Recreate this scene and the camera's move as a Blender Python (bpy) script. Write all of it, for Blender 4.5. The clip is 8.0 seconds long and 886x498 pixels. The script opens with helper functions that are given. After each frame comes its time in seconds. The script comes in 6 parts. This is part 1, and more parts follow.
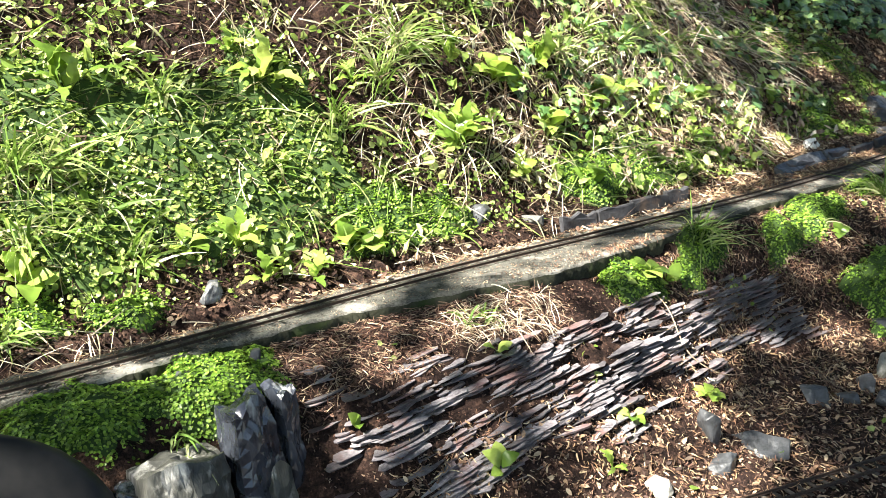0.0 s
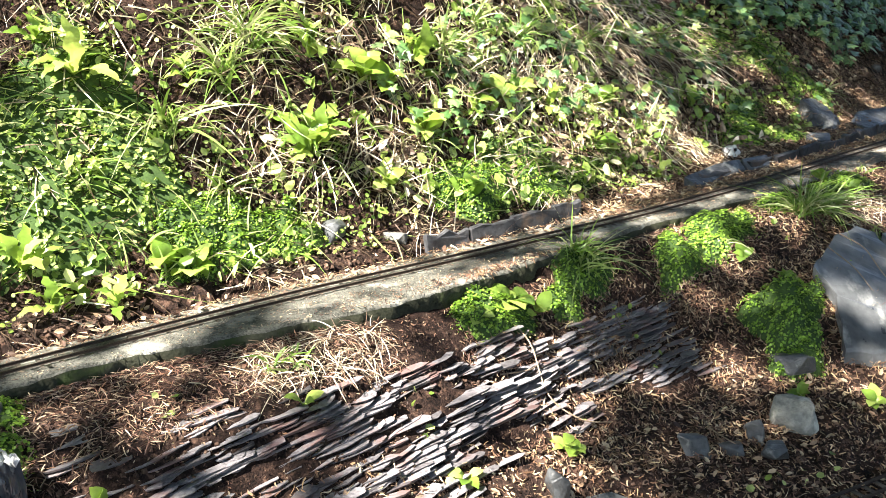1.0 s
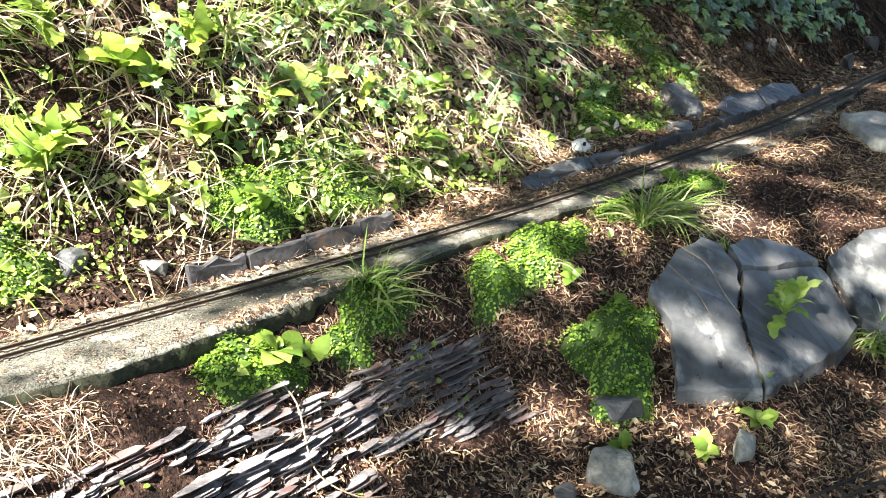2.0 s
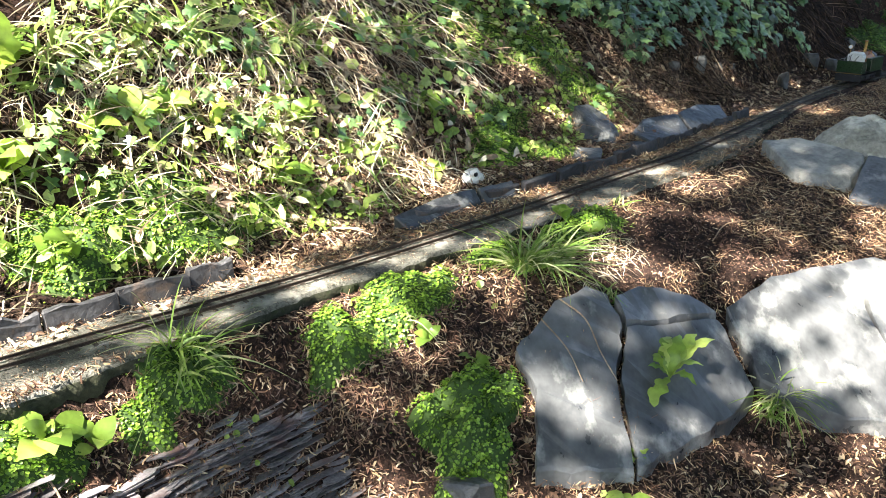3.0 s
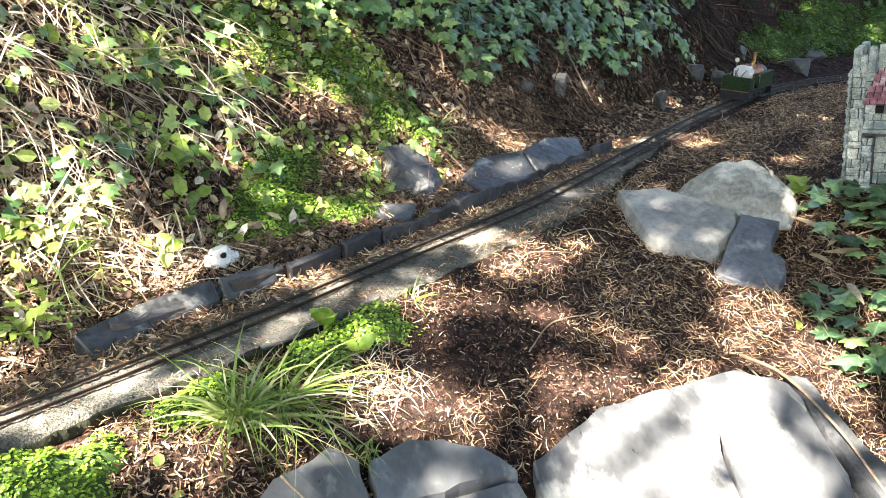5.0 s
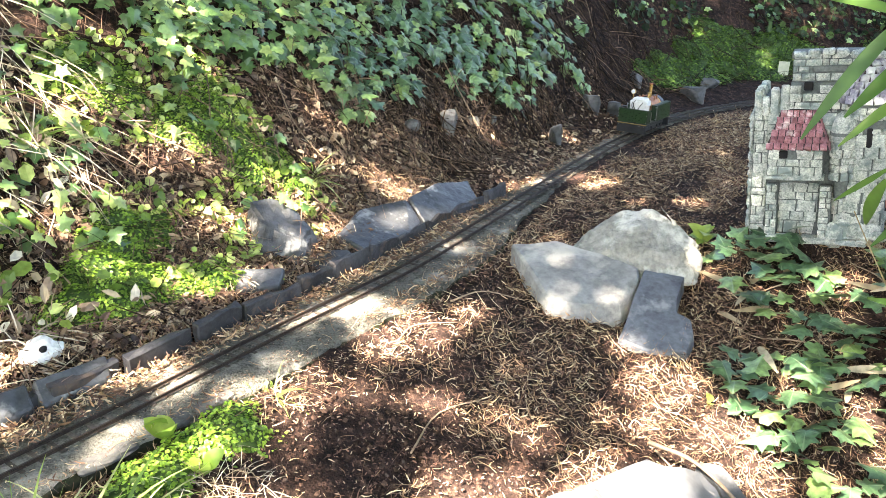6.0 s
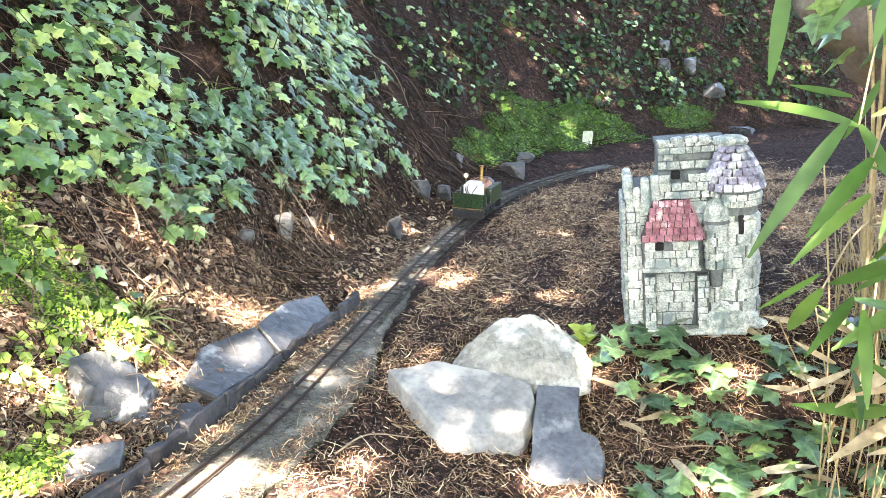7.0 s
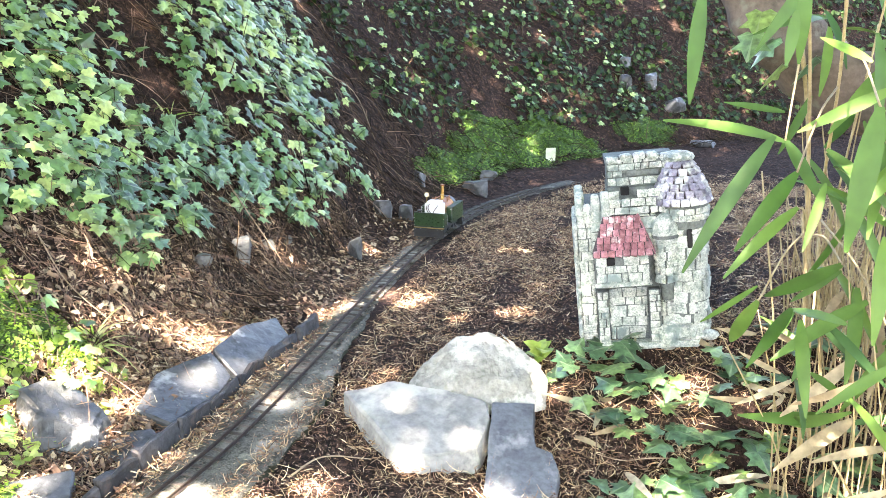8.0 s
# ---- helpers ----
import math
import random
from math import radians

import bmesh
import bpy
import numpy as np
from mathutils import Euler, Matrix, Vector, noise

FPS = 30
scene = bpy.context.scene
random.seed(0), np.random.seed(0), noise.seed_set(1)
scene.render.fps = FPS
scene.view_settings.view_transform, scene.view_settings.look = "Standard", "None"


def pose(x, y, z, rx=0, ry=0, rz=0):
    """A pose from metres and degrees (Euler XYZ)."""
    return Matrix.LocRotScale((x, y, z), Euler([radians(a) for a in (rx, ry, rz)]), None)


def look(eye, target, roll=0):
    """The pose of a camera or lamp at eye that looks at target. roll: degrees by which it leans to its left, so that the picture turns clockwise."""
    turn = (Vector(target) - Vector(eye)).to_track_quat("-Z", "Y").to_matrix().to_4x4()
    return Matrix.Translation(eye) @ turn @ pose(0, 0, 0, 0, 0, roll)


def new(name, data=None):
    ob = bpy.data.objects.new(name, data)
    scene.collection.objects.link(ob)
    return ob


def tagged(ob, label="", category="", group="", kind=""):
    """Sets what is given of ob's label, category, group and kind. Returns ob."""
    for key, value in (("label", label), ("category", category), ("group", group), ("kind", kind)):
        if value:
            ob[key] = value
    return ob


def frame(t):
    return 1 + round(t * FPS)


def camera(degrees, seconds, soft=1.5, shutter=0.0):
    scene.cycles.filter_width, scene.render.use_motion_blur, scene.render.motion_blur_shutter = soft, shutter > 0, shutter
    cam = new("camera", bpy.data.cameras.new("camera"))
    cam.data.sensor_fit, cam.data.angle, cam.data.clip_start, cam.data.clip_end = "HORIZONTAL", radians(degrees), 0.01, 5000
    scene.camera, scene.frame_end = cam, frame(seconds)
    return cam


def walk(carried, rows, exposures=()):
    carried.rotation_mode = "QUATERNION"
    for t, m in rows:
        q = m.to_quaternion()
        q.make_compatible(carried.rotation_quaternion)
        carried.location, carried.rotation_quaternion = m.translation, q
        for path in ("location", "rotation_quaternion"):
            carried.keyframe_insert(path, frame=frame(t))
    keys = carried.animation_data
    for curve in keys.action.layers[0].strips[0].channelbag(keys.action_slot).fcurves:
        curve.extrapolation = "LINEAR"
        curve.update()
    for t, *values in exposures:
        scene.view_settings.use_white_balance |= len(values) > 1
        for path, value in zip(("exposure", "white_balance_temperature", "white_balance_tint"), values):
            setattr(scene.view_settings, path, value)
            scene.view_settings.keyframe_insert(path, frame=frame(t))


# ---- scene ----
# ---- the camera and its walk ----
cam = camera(54.5, 8.0, soft=.5)
PATH = [
    (0, (0.221, 0.147, 0.645), (0.161, 2.07, 0.097), -3.3),
    (0.5, (0.416, 0.318, 0.644), (0.361, 2.237, 0.082), -2.7),
    (1, (0.558, 0.445, 0.633), (0.534, 2.36, 0.057), -2.3),
    (1.5, (0.727, 0.64, 0.633), (0.821, 2.537, 0.006), -2.2),
    (1.7, (0.793, 0.712, 0.645), (0.918, 2.597, -0.011), -2.0),
    (2.8, (1.14, 1.0, 0.696), (1.33, 2.871, 0.016), -0.3),
    (3, (1.201, 1.041, 0.692), (1.402, 2.914, 0.019), -0.4),
    (3.5, (1.327, 1.158, 0.685), (1.622, 3.011, -0.005), -0.5),
    (4, (1.459, 1.339, 0.705), (1.789, 3.167, -0.037), -0.1),
    (4.2, (1.505, 1.402, 0.713), (1.863, 3.226, -0.027), 0.0),
    (5.3, (1.739, 1.748, 0.756), (2.11, 3.581, 0.047), 1.3),
    (5.5, (1.776, 1.802, 0.763), (2.17, 3.633, 0.064), 1.4),
    (6, (1.803, 1.904, 0.773), (2.379, 3.691, 0.085), 1.8),
    (6.5, (1.77, 2.101, 0.806), (2.654, 3.801, 0.232), 1.7),
    (7, (1.746, 2.229, 0.819), (2.777, 3.856, 0.282), 1.0),
    (7.5, (1.73, 2.24, 0.817), (2.801, 3.848, 0.3), 1.2),
    (8, (1.782, 2.191, 0.828), (2.866, 3.797, 0.331), 0.1),
]
walk(cam, [(t, look(eye, target, roll)) for t, eye, target, roll in PATH], [(0, 2.5, 6700, 10), (1.5, 2.85, 6800, 10), (3.5, 3.25, 6900, 10), (4.2, 3.5, 7000, 12), (5.5, 4.0, 7300, 14), (6.5, 4.85, 7600, 16), (8, 5.2, 7500, 17)])

# ---- light and exposure ----
world = bpy.data.worlds.new("sky")
scene.world = world
world.use_nodes = True
sky = world.node_tree.nodes.new("ShaderNodeTexSky")
sky.sky_type, sky.sun_disc = "NISHITA", False
SUN_FROM = Vector((-.50, -.40, .77)).normalized()
sky.sun_elevation = math.asin(SUN_FROM.z)
sky.sun_rotation = math.atan2(SUN_FROM.x, SUN_FROM.y)
world.node_tree.nodes["Background"].inputs["Strength"].default_value = .05
world.node_tree.links.new(sky.outputs[0], world.node_tree.nodes["Background"].inputs["Color"])
sun = new("sun", bpy.data.lights.new("sun", "SUN"))
sun.data.energy, sun.data.angle, sun.data.color = 5.0, radians(.55), (1, .96, .89)
sun.matrix_world = look(tuple(SUN_FROM * 20), (0, 0, 0))

rng = np.random.default_rng(7)


# ---- materials ----
def nodes_of(name):
    m = bpy.data.materials.new(name)
    m.use_nodes = True
    t = m.node_tree
    return m, t, t.nodes, t.links, t.nodes["Principled BSDF"]


def surface(name, dark, light, scale=12, fine=120, rough=.8, bump=.4, spec=.3, metal=0.0, vary=.25, island=False, third=None, third_at=.62, third_scale=5, stretch=(1, 1, 1), sharp=(.36, .68)):
    """A worn opaque surface: two tones mixed by coarse and fine noise, an optional third tone in stains, fine relief, each piece a little apart."""
    m, t, n, link, b = nodes_of(name)
    geo = n.new("ShaderNodeNewGeometry")
    place = n.new("ShaderNodeMapping")
    place.inputs["Scale"].default_value = stretch
    link.new(geo.outputs["Position"], place.inputs["Vector"])

    def noise_at(s, detail):
        x = n.new("ShaderNodeTexNoise")
        x.inputs["Scale"].default_value, x.inputs["Detail"].default_value, x.inputs["Roughness"].default_value = s, detail, .62
        link.new(place.outputs[0], x.inputs["Vector"])
        return x
    a, c = noise_at(scale, 5), noise_at(fine, 3)
    mix = n.new("ShaderNodeMath")
    mix.operation = "MULTIPLY_ADD"
    mix.inputs[1].default_value = .45 if sharp[0] < .4 else .6
    link.new(c.outputs["Fac"], mix.inputs[0])
    half = n.new("ShaderNodeMath")
    half.operation = "MULTIPLY"
    half.inputs[1].default_value = .6
    link.new(a.outputs["Fac"], half.inputs[0])
    link.new(half.outputs[0], mix.inputs[2])
    ramp = n.new("ShaderNodeValToRGB")
    ramp.color_ramp.elements[0].position, ramp.color_ramp.elements[1].position = sharp
    ramp.color_ramp.elements[0].color, ramp.color_ramp.elements[1].color = (*dark, 1), (*light, 1)
    link.new(mix.outputs[0], ramp.inputs[0])
    colour = ramp.outputs[0]
    if third:
        d = noise_at(third_scale, 6)
        mask = n.new("ShaderNodeValToRGB")
        mask.color_ramp.elements[0].position, mask.color_ramp.elements[1].position = third_at - .05, third_at + .06
        link.new(d.outputs["Fac"], mask.inputs[0])
        over = n.new("ShaderNodeMix")
        over.data_type = "RGBA"
        link.new(mask.outputs[0], over.inputs["Factor"])
        link.new(colour, over.inputs[6])
        over.inputs[7].default_value = (*third, 1)
        colour = over.outputs[2]
    which = geo.outputs["Random Per Island"] if island else n.new("ShaderNodeObjectInfo").outputs["Random"]
    span = n.new("ShaderNodeMapRange")
    span.inputs["To Min"].default_value, span.inputs["To Max"].default_value = 1 - vary, 1 + vary
    link.new(which, span.inputs["Value"])
    hsv = n.new("ShaderNodeHueSaturation")
    link.new(span.outputs[0], hsv.inputs["Value"])
    link.new(colour, hsv.inputs["Color"])
    link.new(hsv.outputs[0], b.inputs["Base Color"])
    shine = n.new("ShaderNodeMapRange")
    shine.inputs["To Min"].default_value, shine.inputs["To Max"].default_value = max(rough - .15, .05), min(rough + .12, 1)
    link.new(c.outputs["Fac"], shine.inputs["Value"])
    link.new(shine.outputs[0], b.inputs["Roughness"])
    b.inputs["Metallic"].default_value, b.inputs["Specular IOR Level"].default_value = metal, spec
    if bump:
        relief = n.new("ShaderNodeBump")
        relief.inputs["Strength"].default_value, relief.inputs["Distance"].default_value = bump, .004
        link.new(mix.outputs[0], relief.inputs["Height"])
        link.new(relief.outputs[0], b.inputs["Normal"])
    return m


def foliage(name, tones, rough=.45, spec=.4, glow=.3, island=True, scale=60, vein=.15):
    """Leaves: each takes its own tone from the row, with blotches, a soft gloss, and light that comes through."""
    m, t, n, link, b = nodes_of(name)
    geo = n.new("ShaderNodeNewGeometry")
    which = geo.outputs["Random Per Island"] if island else n.new("ShaderNodeObjectInfo").outputs["Random"]
    ramp = n.new("ShaderNodeValToRGB")
    ramp.color_ramp.elements.remove(ramp.color_ramp.elements[1])
    for i, tone in enumerate(tones):
        e = ramp.color_ramp.elements[0] if i == 0 else ramp.color_ramp.elements.new(i / (len(tones) - 1))
        e.position, e.color = i / max(len(tones) - 1, 1), (*tone, 1)
    link.new(which, ramp.inputs[0])
    blot = n.new("ShaderNodeTexNoise")
    blot.inputs["Scale"].default_value, blot.inputs["Detail"].default_value = scale, 4
    link.new(geo.outputs["Position"], blot.inputs["Vector"])
    span = n.new("ShaderNodeMapRange")
    span.inputs["From Min"].default_value, span.inputs["From Max"].default_value = .3, .7
    span.inputs["To Min"].default_value, span.inputs["To Max"].default_value = 1 - vein * 2, 1 + vein * 2
    link.new(blot.outputs["Fac"], span.inputs["Value"])
    hsv = n.new("ShaderNodeHueSaturation")
    link.new(ramp.outputs[0], hsv.inputs["Color"])
    link.new(span.outputs[0], hsv.inputs["Value"])
    link.new(hsv.outputs[0], b.inputs["Base Color"])
    b.inputs["Roughness"].default_value, b.inputs["Specular IOR Level"].default_value = rough, spec
    lit = n.new("ShaderNodeBsdfTranslucent")
    warm = n.new("ShaderNodeHueSaturation")
    warm.inputs["Hue"].default_value, warm.inputs["Value"].default_value = .485, 1.5
    link.new(hsv.outputs[0], warm.inputs["Color"])
    link.new(warm.outputs[0], lit.inputs["Color"])
    both = n.new("ShaderNodeMixShader")
    both.inputs[0].default_value = glow
    link.new(b.outputs[0], both.inputs[1])
    link.new(lit.outputs[0], both.inputs[2])
    link.new(both.outputs[0], n["Material Output"].inputs["Surface"])
    return m


SOIL = surface("soil", (.004, .0031, .0028), (.040, .0235, .0185), sharp=(.45, .72), scale=30, fine=220, rough=.92, bump=2.0, spec=.1, vary=0, third=(.095, .056, .040), third_scale=60, third_at=.59)
CONCRETE = surface("weathered concrete", (.032, .033, .028), (.15, .147, .125), sharp=(.43, .68), scale=30, fine=240, rough=.9, bump=1.8, spec=.12, vary=0, third=(.29, .28, .245), third_scale=8, third_at=.58)
# Bed front: moss stains on concrete darkened to stand in for its shade.
SHADED_FACE = surface("shade-darkened mossy concrete face", (.012, .014, .008), (.060, .062, .040), scale=22, fine=150, rough=.85, bump=1.2, spec=.2, vary=0, third=(.030, .045, .014), third_scale=14, third_at=.60)
SLATE = surface("dark slate", (.016, .0175, .019), (.080, .084, .088), scale=16, fine=70, rough=.42, bump=1.2, spec=.5, vary=.25, third=(.34, .34, .325), third_scale=10, third_at=.635)
BLUE_SLATE = surface("blue-grey slate", (.050, .056, .066), (.15, .162, .180), scale=18, fine=90, rough=.5, bump=.8, spec=.45, vary=0, third=(.25, .255, .26), third_scale=14, third_at=.62)
SLATE_SHARDS = surface("bedded slate", (.030, .027, .031), (.25, .235, .245), scale=24, fine=160, rough=.5, bump=.6, spec=.45, vary=.55, third=(.11, .07, .066), third_scale=12, third_at=.56)
STONE = surface("grey stone", (.045, .045, .042), (.16, .157, .147), scale=9, fine=110, rough=.75, bump=.8, spec=.3, vary=.15, third=(.26, .255, .225), third_scale=8, third_at=.62)
RAIL = surface("rusty rail", (.012, .009, .007), (.055, .036, .026), scale=60, fine=300, rough=.6, bump=.3, spec=.35, metal=.2, vary=.05)
SLEEPER = surface("weathered sleeper", (.04, .034, .028), (.13, .11, .09), scale=40, fine=200, rough=.85, bump=.4, vary=.4)


# ---- the lie of the land ----
# centre line of the upper track, as a smooth line in plan
LINE = [(-2.848, .269), (-2.153, .666), (-1.35, 1.138), (-.609, 1.617), (.115, 2.155), (.617, 2.485), (1.112, 2.822), (1.589, 3.185), (1.98, 3.498),
        (2.302, 3.739), (2.56, 3.966), (2.82, 4.203), (3.079, 4.446), (3.36, 4.699), (3.726, 4.984), (4.128, 5.218), (4.789, 5.448), (5.6, 5.55), (6.6, 5.5), (8.0, 5.2), (9.5, 4.6), (11, 3.8)]


def spline(points, steps=12):
    p = np.array(points, float)
    p = np.vstack([2 * p[0] - p[1], p, 2 * p[-1] - p[-2]])
    out = []
    for i in range(1, len(p) - 2):
        a, b, c, d = p[i - 1:i + 3]
        for k in range(steps):
            u = k / steps
            out.append(.5 * (2 * b + (c - a) * u + (2 * a - 5 * b + 4 * c - d) * u * u + (3 * b - 3 * c + d - a) * u ** 3))
    out.append(p[-2])
    return np.array(out)


TRACK = spline(LINE)
TRACK_DIR = np.gradient(TRACK, axis=0)
TRACK_DIR /= np.linalg.norm(TRACK_DIR, axis=1)[:, None]
TRACK_S = np.r_[0, np.cumsum(np.linalg.norm(np.diff(TRACK, axis=0), axis=1))]
TRACK_S -= TRACK_S[np.argmin(abs(TRACK[:, 0]))] + .03


def along(x, y):
    """Way along the track and distance to its left, for arrays of places."""
    x, y = np.atleast_1d(x).astype(float), np.atleast_1d(y).astype(float)
    near = np.empty(len(x), int)
    for a in range(0, len(x), 4000):
        d = (x[a:a + 4000, None] - TRACK[None, :, 0]) ** 2 + (y[a:a + 4000, None] - TRACK[None, :, 1]) ** 2
        near[a:a + 4000] = d.argmin(1)
    rx, ry = x - TRACK[near, 0], y - TRACK[near, 1]
    dx, dy = TRACK_DIR[near, 0], TRACK_DIR[near, 1]
    return TRACK_S[near] + rx * dx + ry * dy, ry * dx - rx * dy


def on_track(s, n=0.0):
    """Place in plan at s along the track, n to its left, and the track's heading."""
    x, y = np.interp(s, TRACK_S, TRACK[:, 0]), np.interp(s, TRACK_S, TRACK[:, 1])
    dx, dy = np.interp(s, TRACK_S, TRACK_DIR[:, 0]), np.interp(s, TRACK_S, TRACK_DIR[:, 1])
    return x - dy * n, y + dx * n, np.arctan2(dy, dx)


# heights of the ground in front of the track: stations along it, each with a short profile
FRONT_N = [.12, .22, .32, .42, .6, .8, 1.1, 1.6]
FRONT = {
    -1.2: [-.03, -.05, -.25, -.45, -.50, -.50, -.50, -.50],
    -.45: [-.03, -.05, -.20, -.38, -.46, -.48, -.49, -.50],
    -.28: [-.035, -.05, -.08, -.17, -.33, -.42, -.46, -.48],
    .15: [-.025, -.035, -.10, -.20, -.32, -.38, -.42, -.45],
    .40: [-.025, -.045, -.13, -.25, -.35, -.40, -.43, -.45],
    .80: [-.05, -.17, -.28, -.34, -.39, -.42, -.44, -.45],
    1.12: [-.04, -.19, -.29, -.34, -.38, -.42, -.44, -.45],
}
FRONT.update({
    1.40: [-.03, -.07, -.14, -.21, -.33, -.40, -.43, -.45],
    1.60: [-.010, -.05, -.11, -.15, -.24, -.36, -.43, -.45],
    1.95: [-.008, -.033, -.08, -.13, -.26, -.39, -.44, -.45],
    2.36: [-.002, -.014, -.045, -.07, -.14, -.25, -.40, -.45],
    2.75: [.006, -.006, -.036, -.05, -.08, -.16, -.35, -.43],
    3.05: [.018, .006, -.018, -.034, -.05, -.06, -.14, -.28],
    3.40: [.032, .034, .036, .045, .075, .10, .125, .12],
    4.00: [.047, .050, .054, .058, .08, .10, .12, .11],
    4.60: [.056, .058, .060, .065, .075, .09, .10, .10],
    5.50: [.056, .058, .060, .065, .07, .08, .09, .09],
})
# the bank behind it: how far off its foot lies, and how steep it is
BANK = {-2.5: (.20, 1.1), -.5: (.20, 1.3), .4: (.20, 1.75), .9: (.20, 1.55), 1.6: (.20, 1.2), 2.0: (.24, .98), 2.35: (.22, .88), 2.9: (.22, .98),
        3.4: (.22, 1.12), 3.8: (.22, 1.25), 4.2: (.22, 1.6), 4.7: (.22, 1.2), 5.2: (.3, 1.1), 6.2: (.4, 1.0), 8.0: (.5, 1.1), 13.0: (.5, 1.1)}


def track_z(s):
    """Height of the concrete bed: level at first, climbing towards the bend."""
    return np.interp(s, [1.9, 2.4, 2.8, 3.15, 3.5, 3.9, 4.3, 4.8], [.0, .007, .017, .029, .041, .052, .058, .061])


def height(x, y):
    """The ground's height, for arrays of places."""
    s, n = along(x, y)
    keys = sorted(FRONT)
    cols = np.array([np.interp(s, keys, [FRONT[k][i] for k in keys]) for i in range(len(FRONT_N))])
    d = np.clip(-n, FRONT_N[0], FRONT_N[-1] - 1e-6)
    j = np.clip(np.searchsorted(FRONT_N, d, side="right") - 1, 0, len(FRONT_N) - 2)
    grid, i = np.array(FRONT_N), np.arange(len(s))
    u = (d - grid[j]) / (grid[j + 1] - grid[j])
    front = cols[j, i] * (1 - u) + cols[j + 1, i] * u
    foot = np.interp(s, sorted(BANK), [BANK[k][0] for k in sorted(BANK)])
    steep = np.interp(s, sorted(BANK), [BANK[k][1] for k in sorted(BANK)])
    up = np.clip(n - foot, 0, None)
    bank = track_z(s) + .03 * np.clip((n - .13) / .08, 0, 1) + steep * up * up / (up + .06)
    bank = np.where(bank > 1.1, 1.1 + .5 * (1 - np.exp(-(bank - 1.1) / .5)), bank)
    bed = track_z(s) - np.interp(s, [3.1, 3.6], [.03, .0015])
    z = np.where(n < -FRONT_N[0], front, np.where(n > .13, bank, bed))
    far = np.clip((-n - 1.6) / 3, 0, 1)
    return z * (1 - far) - .45 * far


# ---- ways of building ----
def mesh_of(name, v, f, material, smooth=False):
    me = bpy.data.meshes.new(name)
    me.from_pydata(np.asarray(v).tolist(), [], [list(map(int, q)) for q in f])
    me.materials.append(material)
    if smooth:
        me.polygons.foreach_set("use_smooth", np.ones(len(me.polygons), bool))
    me.update()
    return me


def child(ob, parent):
    ob.parent = parent
    return ob


def held(ob, parent):
    """The same for a mesh that was built where it stands."""
    ob.parent = parent
    ob.matrix_parent_inverse = parent.matrix_world.inverted()
    return ob


def part(name, bm, material, parent=None, label="", smooth=False):
    """One bmesh as one mesh object, under a thing or a part."""
    me = bpy.data.meshes.new(name)
    bmesh.ops.recalc_face_normals(bm, faces=bm.faces)
    bm.to_mesh(me)
    bm.free()
    me.materials.append(material)
    if smooth:
        me.polygons.foreach_set("use_smooth", np.ones(len(me.polygons), bool))
    ob = new(name, me)
    ob.parent = parent
    return tagged(ob, label)


def thing(name, place=(0, 0, 0), turn=0.0, label="", category="", group="", kind=""):
    ob = new(name)
    ob.empty_display_size = .02
    ob.matrix_world = Matrix.Translation(place) @ Matrix.Rotation(turn, 4, "Z")
    return tagged(ob, label, category, group, kind)


def box(bm, size, at=(0, 0, 0), turn=None, bevel=0.0):
    made = bmesh.ops.create_cube(bm, size=1)["verts"]
    m = Matrix.Translation(at) @ (turn or Matrix.Identity(4)) @ Matrix.Diagonal((*size, 1))
    bmesh.ops.transform(bm, matrix=m, verts=made)
    if bevel:
        edges = list({e for v in made for e in v.link_edges})
        bmesh.ops.bevel(bm, geom=edges, offset=bevel, segments=1, affect="EDGES")
    return made


def rod(bm, a, b, r, r2=None, sides=10, caps=True):
    a, b = Vector(a), Vector(b)
    made = bmesh.ops.create_cone(bm, cap_ends=caps, segments=sides, radius1=r, radius2=r if r2 is None else r2, depth=(b - a).length)["verts"]
    m = Matrix.Translation((a + b) / 2) @ (b - a).to_track_quat("Z", "Y").to_matrix().to_4x4()
    bmesh.ops.transform(bm, matrix=m, verts=made)
    return made


def tube(name, points, thick, thin, mat, steps=5, sides=6, smooth=True):
    """A bent stem as one closed mesh, tapering from thick to thin."""
    curve = spline(points, steps)
    m, rows = len(curve), []
    d = np.gradient(curve, axis=0)
    for i, p in enumerate(curve):
        q = Vector(d[i]).normalized().to_track_quat("Z", "Y")
        t = thick + (thin - thick) * i / (m - 1)
        if i % 6 == 3 and "cane" in name:
            t *= 1.25
        for k in range(sides):
            a = 2 * math.pi * k / sides
            rows.append(tuple(Vector(p) + q @ Vector((math.cos(a) * t, math.sin(a) * t, 0))))
    f = [(i * sides + k, i * sides + (k + 1) % sides, (i + 1) * sides + (k + 1) % sides, (i + 1) * sides + k) for i in range(m - 1) for k in range(sides)]
    f += [tuple(range(sides))[::-1], tuple((m - 1) * sides + k for k in range(sides))]
    return new(name, mesh_of(name, rows, f, mat, smooth))


